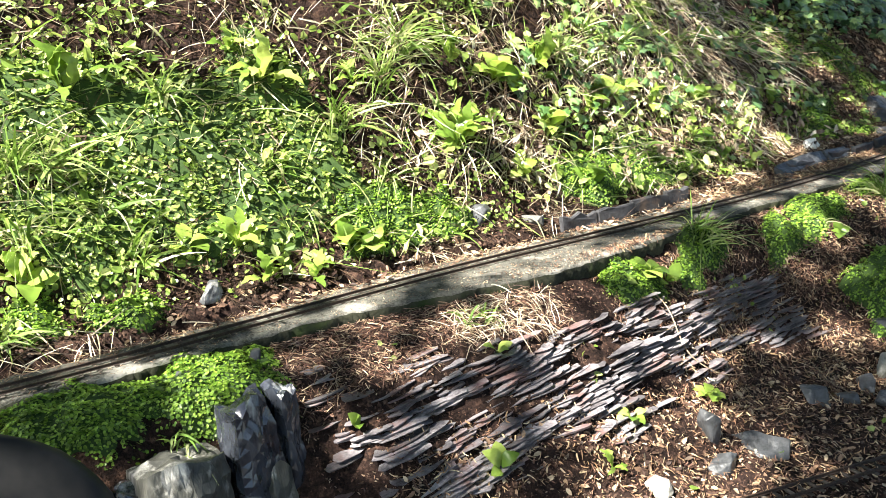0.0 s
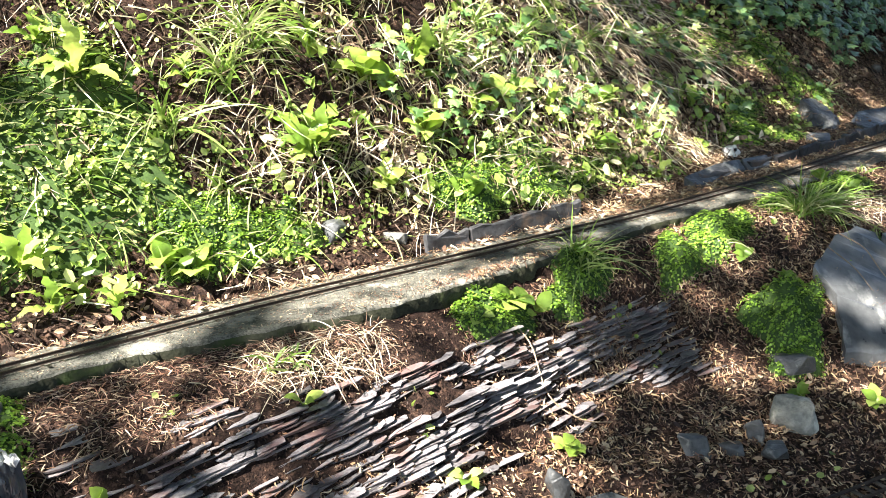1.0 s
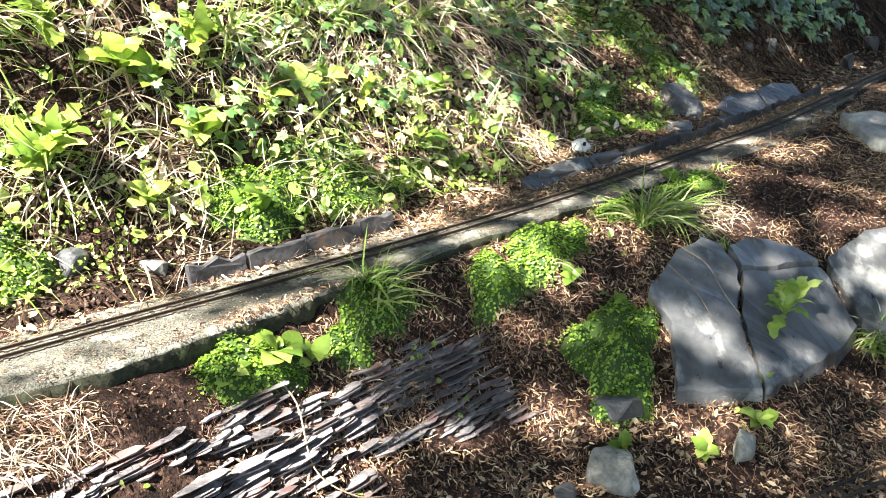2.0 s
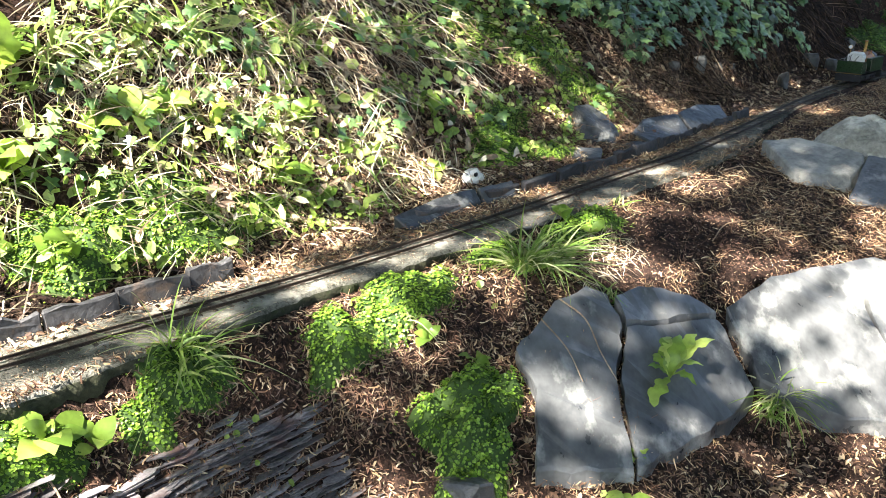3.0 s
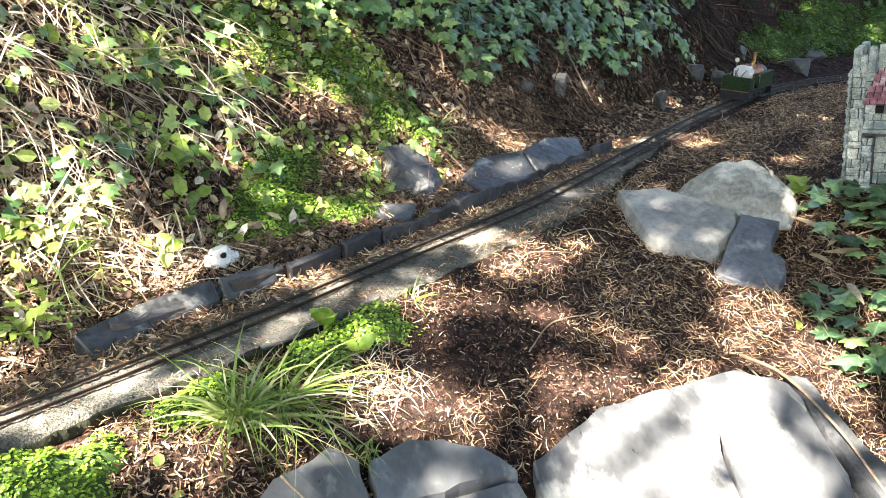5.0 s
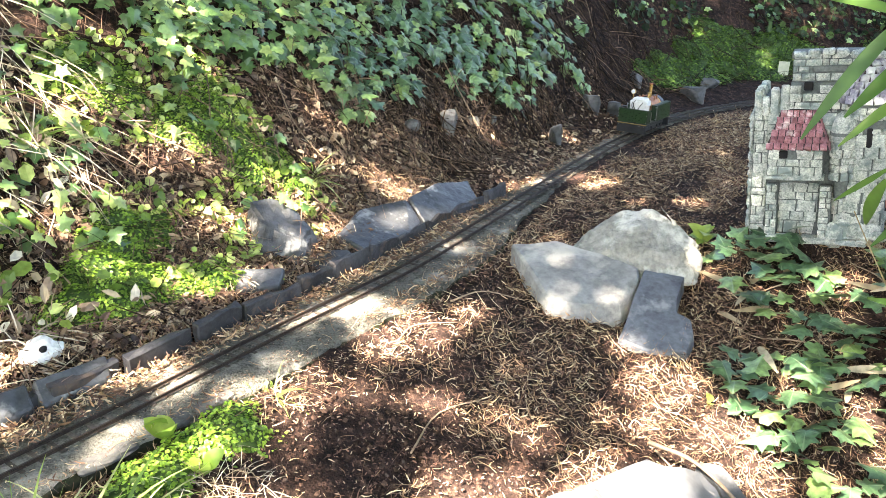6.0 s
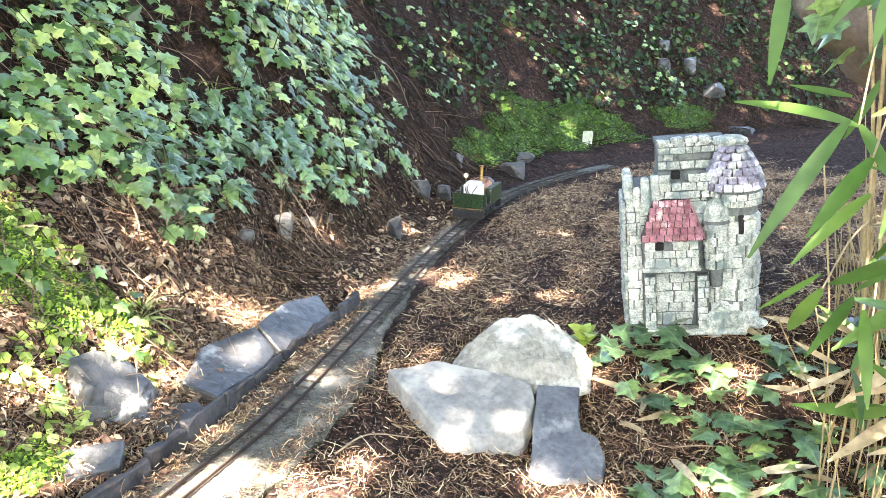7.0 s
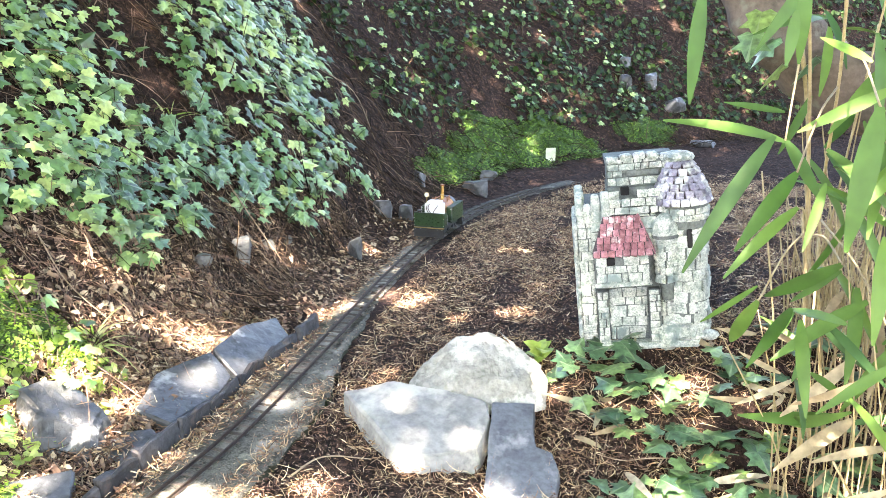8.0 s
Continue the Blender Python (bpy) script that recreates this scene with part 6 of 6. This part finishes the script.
dock = thing("dock_plant", (1.868, 2.648, -.205), .0, "bright green dock plant rooted in the slab", "broad-leaved plant", "broad-leaved plants")
for turn, rise, size, k in ((1.15, .75, .15, 1), (.80, .62, .16, 0), (.45, .45, .10, 2), (1.9, .70, .14, 3), (2.5, .45, .09, 0), (-1.75, -.25, .14, 1), (1.5, .95, .13, 2), (-.4, .2, .09, 3), (3.2, .3, .08, 1), (2.2, .9, .11, 0)):
    o = child(new("leaf", DOCK[k]), dock)
    o.matrix_basis = Matrix.Rotation(turn - .55, 4, "Z") @ Matrix.Rotation(-rise, 4, "Y") @ Matrix.Rotation(plant_rng.uniform(-.3, .3), 4, "X") @ Matrix.Diagonal((size * .95, size * .95, size * .95, 1))


def tuft(s, n, size, count, label, wide=(.0028, .0065), lift=0.0, lean=.8, mat=None):
    x, y, a = on_track(s, n)
    nrm = slope(np.array([x]), np.array([y]))
    root = np.stack([x + rng.normal(0, .012, count), y + rng.normal(0, .012, count), np.zeros(count)], 1)
    root[:, 2] = height(root[:, 0], root[:, 1]) + lift - .004
    ways = np.stack([rng.normal(0, lean, count), rng.normal(0, lean, count), np.ones(count)], 1) + nrm * .5
    ways /= np.linalg.norm(ways, axis=1)[:, None]
    out = ways * [1, 1, 0]
    droop = np.stack([out[:, 0] * .3, out[:, 1] * .3, -rng.uniform(.25, .95, count)], 1)
    v, f = ribbons(root, ways, size * rng.uniform(.5, 1.15, count), rng.uniform(*wide, count), droop, segs=6, shape=[.8, 1, 1, .9, .7, .45, .06], curl=.08)
    o = new("grass_tuft", mesh_of("grass_tuft", v, f, mat or GRASS))
    return tagged(o, label, "grass", "grass tufts", "stuff")


STRAP = "broad pale green strap leaves among the herbs"
for k in range(46):
    s, n = plant_rng.uniform(-1.1, 1.5), plant_rng.uniform(.24, .85)
    tuft(s, n, plant_rng.uniform(.08, .18), 7, STRAP, wide=(.006, .013), lean=1.0)
LONG = "long arching green grass on the bank"
TUFTS_A = [
    (-.70, .48, .26, 38),
    (-.72, .36, .24, 34),
    (-.82, .20, .16, 24),
    (-.62, .47, .22, 30),
    (-.50, .30, .16, 26),
    (.12, .44, .26, 40),
    (.36, .54, .28, 44),
    (.28, .50, .24, 34),
    (.97, .53, .20, 30),
    (-.54, .38, .2, 26),
    (1.32, .58, .16, 30),
    (-.9, .55, .28, 36),
    (.45, .38, .14, 22),
    (.8, .36, .12, 20),
    (1.05, .36, .12, 18),
    (.2, .34, .12, 18),
    (-.1, .4, .16, 22),
]
TUFTS_B = [
    (-.3, .55, .2, 26),
    (1.67, .6, .2, 30),
    (2.19, .68, .18, 34),
    (2.3, .6, .15, 24),
    (1.5, .42, .12, 18),
    (.6, .62, .24, 30),
    (1.15, .6, .2, 26),
]
for s, n, size, count in TUFTS_A + TUFTS_B:
    tuft(s, n, size, int(count * 1.5), LONG, wide=(.0035, .009))
for s, n, size, count, label in ((.93, -.125, .20, 70, "arching green grass over the track edge"), (1.74, -.215, .21, 130, "green grass tuft beside the track"), (1.82, -.23, .19, 100, "green grass tuft beside the track"), (1.88, -.37, .06, 22, "small grass tuft at the slab edge"), (2.05, -.735, .16, 120, "green grass tuft between the slabs"),
                                 (2.0, -.73, .10, 36, "green grass tuft between the slabs"), (1.38, -.22, .12, 8, "broad grass blades on the cushion plant"), (2.24, -.135, .09, 14, "thin grass beside the track"), (2.9, .37, .12, 26, "thin yellow-green grass on the bank"), (.05, -.235, .07, 16, "short grass below the track edge"), (.1, -.25, .06, 14, "short grass below the track edge"),
                                 (-.62, -.25, .10, 12, "thin grass hanging between the cushion plants"), (3.78, .66, .12, 10, "thin grass in the ivy")):
    tuft(s, n, size, count, label, lift=.02 if n > -.3 and n < 0 and s < 1.5 else .0)


# ---- twigs ----
def twig(points, thick, label="dry pale twig lying on the ground"):
    return tagged(tube("twig", points, thick, thick * .5, TWIG), label, "twig", "twigs")


def lying(s, n, up):
    x, y, _ = on_track(s, n)
    return (x, y, float(height(x, y)[0]) + up)


TWIGS_A = [
    ((1.82, .30, .02), (1.80, .20, .05), (1.815, .11, .01)),
    ((1.90, .19, .005), (1.895, .16, .05), (1.89, .14, .085)),
    ((1.87, .20, .005), (1.865, .15, .03), (1.85, .11, .012)),
    ((3.75, .46, .06), (3.74, .36, .04), (3.73, .26, .012)),
    ((3.68, .37, .03), (3.66, .30, .03), (3.66, .22, .01)),
    ((.64, -.19, .01), (.66, -.26, .03), (.64, -.35, .02), (.69, -.40, .02), (.76, -.42, .03)),
    ((.99, -.48, .01), (.96, -.54, .03), (.99, -.60, .015)),
]
TWIGS_B = [
    ((2.53, -.20, .01), (2.60, -.19, .015), (2.70, -.24, .008)),
    ((2.75, -.17, .006), (2.83, -.20, .01), (2.88, -.28, .006)),
    ((2.3, -.40, .008), (2.42, -.38, .01), (2.55, -.42, .008)),
    ((2.68, -.70, .01), (2.64, -.80, .03), (2.60, -.95, .01)),
    ((2.95, .70, .04), (3.15, .72, .06), (3.30, .60, .05)),
    ((2.45, .60, .03), (2.6, .45, .04), (2.75, .34, .02)),
    ((3.0, .55, .04), (2.95, .45, .05), (2.98, .36, .03)),
]
TWIGS_C = [
    ((4.9, .75, .05), (5.0, .65, .08), (4.95, .50, .03)),
    ((4.6, .8, .05), (4.8, .78, .08), (5.0, .70, .05)),
    ((1.0, .45, .03), (1.2, .35, .05), (1.3, .25, .02)),
    ((4.3, .7, .05), (4.35, .55, .09), (4.5, .42, .04)),
    ((.55, -.30, .0), (.62, -.31, .03), (.66, -.29, .02)),
]
twig([(2.585, 3.075, -.085), (2.66, 3.02, -.112), (2.715, 2.90, -.172), (2.74, 2.78, -.232), (2.765, 2.66, -.29)], .0042, "thick pale dry root lying over the slab edge")
twig([(1.655, 2.80, -.072), (1.70, 2.74, -.098), (1.715, 2.66, -.142), (1.735, 2.60, -.178)], .0022, "thin pale dry root on the slate slab")
twig([(1.60, 2.74, -.092), (1.64, 2.66, -.128), (1.655, 2.58, -.165)], .002, "thin pale dry root on the slate slab")
for row in TWIGS_A + TWIGS_B + TWIGS_C:
    twig([lying(*p) for p in row], .0022)


# ---- bamboo ----
BAMBOO_LEAF = foliage("bamboo leaves", [(.04, .10, .018), (.065, .14, .025), (.10, .185, .035), (.034, .088, .028)], rough=.5, spec=.3, glow=.25, island=False, scale=30, vein=.08)
BAMBOO_DRY = foliage("dry bamboo leaves", [(.24, .18, .10), (.34, .27, .16), (.44, .38, .26)], rough=.6, glow=.15, island=False)
CULM = surface("straw-coloured bamboo cane", (.20, .15, .075), (.38, .30, .17), scale=20, fine=150, rough=.5, bump=.1, vary=.25)


def lance(seed, mat, arch=.18):
    v, f, segs = [], [], 10
    for i in range(segs + 1):
        u = i / segs
        w = .075 * max(.02, math.sin(math.pi * min(1, u * .9 + .06)) ** .8) * (1.1 - .35 * u)
        z = -arch * u * u
        v += [(u, -w, z + .25 * w), (u, 0, z), (u, w, z + .25 * w)]
    for i in range(segs):
        for j in range(2):
            f.append((3 * i + j, 3 * i + 3 + j, 3 * i + 4 + j, 3 * i + 1 + j))
    return mesh_of("leaf", v, f, mat, True)


def build_bamboo():
    plant = thing("bamboo", (3.20, 2.92, float(height(3.20, 2.92)[0])), 0, "bamboo clump with green leaves and straw-coloured canes", "bamboo")
    base = plant.matrix_world.translation
    green, dry = [lance(i, BAMBOO_LEAF, .08 + .1 * i) for i in range(3)], [lance(9, BAMBOO_DRY, .25)]

    def leaf(a, b, me, wide=1.0, roll=0.0):
        a, b = Vector(a), Vector(b)
        o = child(new("leaf", me), plant)
        e = (b - a).normalized()
        face = Vector((-.5 + .4 * math.sin(roll * 9), -.62, .55 + .5 * math.cos(roll * 7)))
        face = (face - e * face.dot(e)).normalized()
        q = Matrix((e, face.cross(e), face)).transposed().to_4x4()
        o.matrix_world = Matrix.Translation(a) @ q @ Matrix.Diagonal(((b - a).length, 1.0 * wide * max((b - a).length, .1), (b - a).length, 1))
    r = random.Random(31)
    SPRAYS_A = [
        ((2.591, 2.866, 0.871), (2.571, 2.858, 0.745), 1.0),
        ((2.858, 2.925, 0.674), (2.698, 2.986, 0.725), 0.75),
        ((2.818, 2.915, 0.686), (2.671, 2.935, 0.529), 0.75),
        ((2.859, 2.924, 0.676), (2.819, 2.835, 0.611), 1.1),
        ((2.806, 2.867, 0.643), (2.687, 2.859, 0.567), 1.1),
        ((2.844, 2.885, 0.588), (2.721, 2.899, 0.524), 0.9),
        ((3.089, 3.089, 0.691), (2.996, 3.138, 0.710), 0.8),
        ((2.863, 2.822, 0.518), (2.872, 2.959, 0.421), 0.9),
        ((2.892, 2.967, 0.422), (2.928, 3.062, 0.290), 1.0),
        ((2.919, 2.990, 0.436), (2.892, 3.076, 0.352), 0.6),
    ]
    SPRAYS_B = [
        ((3.138, 3.041, 0.279), (3.110, 3.111, 0.318), 0.8),
        ((3.063, 2.978, 0.305), (3.021, 2.975, 0.259), 1.2),
        ((2.649, 2.784, 0.848), (2.630, 2.776, 0.789), 1.0),
        ((3.054, 2.966, 0.266), (3.033, 2.885, 0.257), 1.0),
        ((2.934, 2.845, 0.410), (2.948, 2.933, 0.416), 1.0),
        ((2.781, 2.809, 0.640), (2.718, 2.788, 0.567), 0.9),
        ((2.739, 2.727, 0.743), (2.676, 2.709, 0.591), 1.2),
        ((2.731, 2.698, 0.599), (2.674, 2.660, 0.500), 1.1),
        ((2.884, 2.733, 0.402), (2.809, 2.806, 0.321), 0.9),
        ((2.693, 2.805, 0.885), (2.677, 2.794, 0.792), 1.2),
    ]
    SPRAYS_C = [
        ((2.885, 2.839, 0.598), (2.892, 2.936, 0.639), 0.8),
        ((2.821, 2.790, 0.789), (2.830, 2.872, 0.822), 0.9),
        ((2.954, 2.875, 0.482), (2.942, 2.954, 0.410), 0.8),
    ]
    for i, (a, b, w) in enumerate(SPRAYS_A + SPRAYS_B + SPRAYS_C):
        leaf(a, b, green[i % 3], w, r.uniform(-1, 1))
    for a, b in (((3.156, 3.044, .266), (3.106, 3.102, .292)), ((3.156, 3.059, .198), (3.052, 3.092, .157)), ((3.145, 3.081, .204), (3.089, 3.131, .236)), ((3.101, 3.112, .151), (3.027, 3.131, .160))):
        leaf(a, b, dry[0], .8, .5)
    for k in range(130):
        p = Vector((r.uniform(2.98, 3.35), r.uniform(2.70, 3.08), r.uniform(.12, .95)))
        d = Vector((r.uniform(-1, .4), r.uniform(-.8, .5), r.uniform(-.9, .1))).normalized() * r.uniform(.10, .19)
        if p.x - p.y > .02:
            leaf(p, p + d, dry[0] if p.z < .35 and k % 3 == 0 else green[k % 3], 1.0, r.uniform(-1, 1))
    for k in range(34):
        s, n = r.uniform(2.95, 3.40), -r.uniform(.68, 1.25)
        x, y, _ = on_track(s, n)
        p = Vector((x, y, float(height(x, y)[0]) + r.uniform(.008, .03)))
        d = Vector((r.uniform(-1, 1), r.uniform(-1, 1), r.uniform(-.1, .25))).normalized() * r.uniform(.06, .13)
        leaf(p, p + d, dry[0], 1.0, r.uniform(-.6, .6))

    def cane(points, thick, name="cane"):
        held(tube(name, points, thick, thick * .8, CULM, 6, 7), plant)
    cane([(3.27, 3.10, .0), (3.26, 3.107, .222), (3.232, 3.131, .623), (3.173, 3.148, .903), (3.12, 3.16, 1.2)], .0042)
    cane([(3.26, 3.075, .0), (3.237, 3.074, .123), (3.222, 3.08, .239), (3.19, 3.10, .5)], .0042)
    cane([(3.20, 3.06, .0), (3.15, 3.045, .25), (3.092, 3.026, .484), (2.939, 2.961, .843), (2.80, 2.92, 1.05)], .0032)
    cane([(3.27, 3.05, .0), (3.186, 3.061, .465), (3.048, 2.971, .763), (2.92, 2.90, .98)], .003)
    for k in range(95):
        x, y = r.uniform(3.12, 3.55), r.uniform(2.72, 3.14)
        if x - y < .08 or x - y > .70:
            continue
        z = float(height(x, y)[0]) - .01
        tall = r.uniform(.35, 1.15)
        bend = (r.uniform(-.22, .05), r.uniform(-.18, .06))
        cane([(x, y, z), (x + bend[0] * .3, y + bend[1] * .3, z + tall * .5), (x + bend[0], y + bend[1], z + tall)], r.uniform(.0010, .0026))
    for k in range(80):
        x, y = 3.58 + r.gauss(0, .04), 3.27 + r.gauss(0, .04)
        z, tall = float(height(x, y)[0]) - .01, r.uniform(.14, .38)
        lean = (r.uniform(-.10, .03), r.uniform(-.06, .06))
        cane([(x - lean[0] * .6, y, z), (x + lean[0] * .2, y + lean[1] * .3, z + tall * .5), (x + lean[0] * .8, y + lean[1], z + tall)], r.uniform(.0010, .0020), "dry_shoot")
    for a, b in (((2.939, 2.961, .843), (2.858, 2.925, .676)), ((3.092, 3.026, .484), (2.844, 2.885, .588)), ((3.06, 2.98, .74), (2.806, 2.867, .643)), ((3.092, 3.026, .484), (2.863, 2.822, .518)), ((2.80, 2.92, 1.05), (2.591, 2.866, .871)), ((3.02, 2.95, .80), (2.739, 2.727, .743)), ((3.186, 3.061, .465), (3.063, 2.978, .305)), ((3.17, 3.05, .50), (2.884, 2.733, .402)), ((3.09, 3.02, .50), (2.892, 2.967, .422))):
        cane([a, tuple((Vector(a) + Vector(b)) / 2 + Vector((0, 0, .02))), b], .0018, "side_shoot")


build_bamboo()


# ---- the leaning tree, and an unseen crown added overhead to shape the sunlight ----
BARK = surface("smooth grey-brown bark", (.045, .034, .027), (.15, .115, .09), scale=14, fine=90, rough=.8, bump=.6, vary=0, third=(.15, .145, .11), third_scale=18, third_at=.62)
ADDED_CROWN = foliage("added crown leaves", [(.05, .12, .02), (.08, .17, .03), (.11, .21, .04)], rough=.5, glow=.35)


def limb(points, thick0, thick1, name, parent, sides=12):
    curve = spline(points, 8)
    m = len(curve)
    rows = []
    d = np.gradient(curve, axis=0)
    for i, p in enumerate(curve):
        r0 = thick0 + (thick1 - thick0) * i / (m - 1)
        t = Vector(d[i]).normalized()
        q = t.to_track_quat("Z", "Y")
        for k in range(sides):
            a = 2 * math.pi * k / sides
            r1 = r0 * (1 + .10 * math.sin(3 * a + i * .35) + .06 * math.sin(i * 1.3 + a))
            rows.append(tuple(Vector(p) + q @ Vector((math.cos(a) * r1, math.sin(a) * r1, 0))))
    f = [(i * sides + k, i * sides + (k + 1) % sides, (i + 1) * sides + (k + 1) % sides, (i + 1) * sides + k) for i in range(m - 1) for k in range(sides)]
    f += [tuple(range(sides))[::-1], tuple((m - 1) * sides + k for k in range(sides))]
    return held(new(name, mesh_of(name, rows, f, BARK, True)), parent)


# share of sun to block, by way along the track and distance aside
SHADE_S = [-1.5, -.5, 0, .4, .8, 1.2, 1.6, 1.95, 2.2, 2.55, 2.9, 3.4, 3.9, 5.0]
SHADE = {-.7: [.90, .90, .60, .20, .93, .97, .95, .85, .30, .15, .97, .995, .995, .996],
         -.58: [.90, .88, .60, .25, .88, .96, .92, .78, .72, .84, .98, .995, .995, .996],
         -.42: [.90, .88, .60, .25, .88, .96, .92, .78, .85, .96, .99, .995, .995, .996],
         -.25: [.85, .82, .60, .35, .72, .92, .82, .60, .72, .95, .985, .99, .995, .996],
         .0: [.60, .60, .45, .25, .45, .78, .82, .78, .88, .95, .97, .98, .985, .996]}
SHADE.update({.3: [.08, .05, .05, .04, .12, .28, .58, .80, .92, .93, .96, .96, .98, .996],
              .6: [.05, .04, .04, .04, .05, .06, .28, .60, .88, .92, .95, .96, .985, .996],
              .95: [.10, .10, .05, .05, .05, .06, .15, .4, .78, .85, .94, .96, .985, .996]})
# gaps left in the added crown for spots of sun: where along the track, how far to its side, how wide
GAPS = [(2.50, -.31, .055), (2.80, -.66, .10), (1.95, -.29, .07), (1.42, .72, .16), (1.30, .34, .08), (3.75, -.10, .10), (.36, -.60, .17), (.62, -.36, .11), (.30, -.38, .10)]


def shade_cover(s, n):
    """How densely the added crown blocks the sun from each place: open over the bank at the start, dense over the bend.
    """
    keys = sorted(SHADE)
    cols = np.array([np.interp(s, SHADE_S, SHADE[k]) for k in keys])
    d = np.clip(n, keys[0], keys[-1] - 1e-6)
    j = np.searchsorted(keys, d, side="right") - 1
    u = (d - np.array(keys)[j]) / (np.array(keys)[j + 1] - np.array(keys)[j])
    i = np.arange(len(d))
    return cols[j, i] * (1 - u) + cols[j + 1, i] * u


def build_tree():
    tree = thing("tree", (3.54, 2.46, float(height(3.54, 2.46)[0])), 0, "leaning smooth-barked tree with an unseen leafy crown added overhead", "tree")
    limb([(3.55, 2.42, -.45), (3.52, 2.56, .16), (3.449, 2.819, .568), (3.398, 2.968, .669), (3.339, 3.087, .714), (3.288, 3.174, .758), (3.246, 3.238, .83), (3.218, 3.272, .923), (3.193, 3.29, 1.033), (3.17, 3.30, 1.3), (3.2, 3.2, 2.1), (2.9, 2.9, 3.0), (2.3, 2.4, 4.2)], .082, .045, "trunk", tree, 16)
    # only the trunk comes into view; limbs and leaves are added above it
    top = (2.4, 2.5, 4.1)
    for tip in ((-2.8, -.8, 5.3), (-3.8, -1.6, 5.2), (-2.7, .9, 5.4), (-1.2, 2.4, 5.4), (.2, 2.7, 5.3), (-4.4, .2, 5.3), (-1.2, -1.8, 5.3), (1.2, 2.2, 5.3)):
        mid = tuple((np.array(top) + np.array(tip)) / 2 + [0, 0, .3])
        limb([top, mid, tip], .03, .006, "limb", tree, 7)
    # each leaf is set on the sun's line to the place it shades
    sun_dir = np.array(SUN_FROM)
    count = 330000
    x, y = rng.uniform(-3.6, 10.4, count), rng.uniform(-1.8, 9.2, count)
    s, n = along(x, y)
    cover = np.clip(shade_cover(s, n), 0, .996)
    for at, off, wide in GAPS:
        cover = np.where((s - at) ** 2 + (n - off) ** 2 < wide ** 2, .03, cover)
    lam = -np.log(1 - cover)
    lam = lam * np.clip(1 + .5 * blotch(x, y, 2.3, 21) + .9 * blotch(x, y, 6.1, 5) + .5 * blotch(x, y, 13, 8), np.interp(cover, [.6, .95, .99], [.04, .6, .9]), 2.6)
    size = .11
    edge = np.minimum.reduce([x + 3.6, 10.4 - x, y + 1.8, 9.2 - y]) + .5 * blotch(x, y, 3.1, 4)
    need = lam * np.clip(edge / .9, 0, 1) * (14.0 * 11.0) / (size * size * .42)
    keep = rng.uniform(0, 1, count) < need / count
    x, y = x[keep], y[keep]
    m = len(x)
    up = rng.uniform(4.4, 5.8, m)
    place = np.stack([x, y, height(x, y)], 1) + sun_dir * (up / sun_dir[2])[:, None]
    v, f = strew(CURL_V, ROUND_F, place, basis(rng.normal(0, .6, (m, 3)) + [0, 0, 1], rng.uniform(0, 6.3, m)), size * rng.uniform(.7, 1.4, m)[:, None] * np.ones((1, 3)) * [[1, 1.7, 1]])
    crown = held(new("crown", mesh_of("crown", v, f, ADDED_CROWN)), tree)
    tagged(crown, "many small unseen leaves added to shape the sunlight", kind="stuff")
    for at, turn in (((3.175, 3.163, .766), .3), ((3.146, 3.207, .82), 2.0), ((3.166, 3.179, .81), 1.1), ((3.152, 3.198, .859), -.7), ((3.21, 3.12, .78), .9)):
        o = child(new("ivy_leaf", IVY_ON_TRUNK), tree)
        o.matrix_world = Matrix.Translation(at) @ Matrix.Rotation(turn, 4, "Z") @ Matrix.Rotation(-.9, 4, "X") @ Matrix.Scale(.065, 4)


IVY_ON_TRUNK = mesh_of("ivy_leaf", np.array(IVY_V), IVY_F, IVY_NEAR)
build_tree()
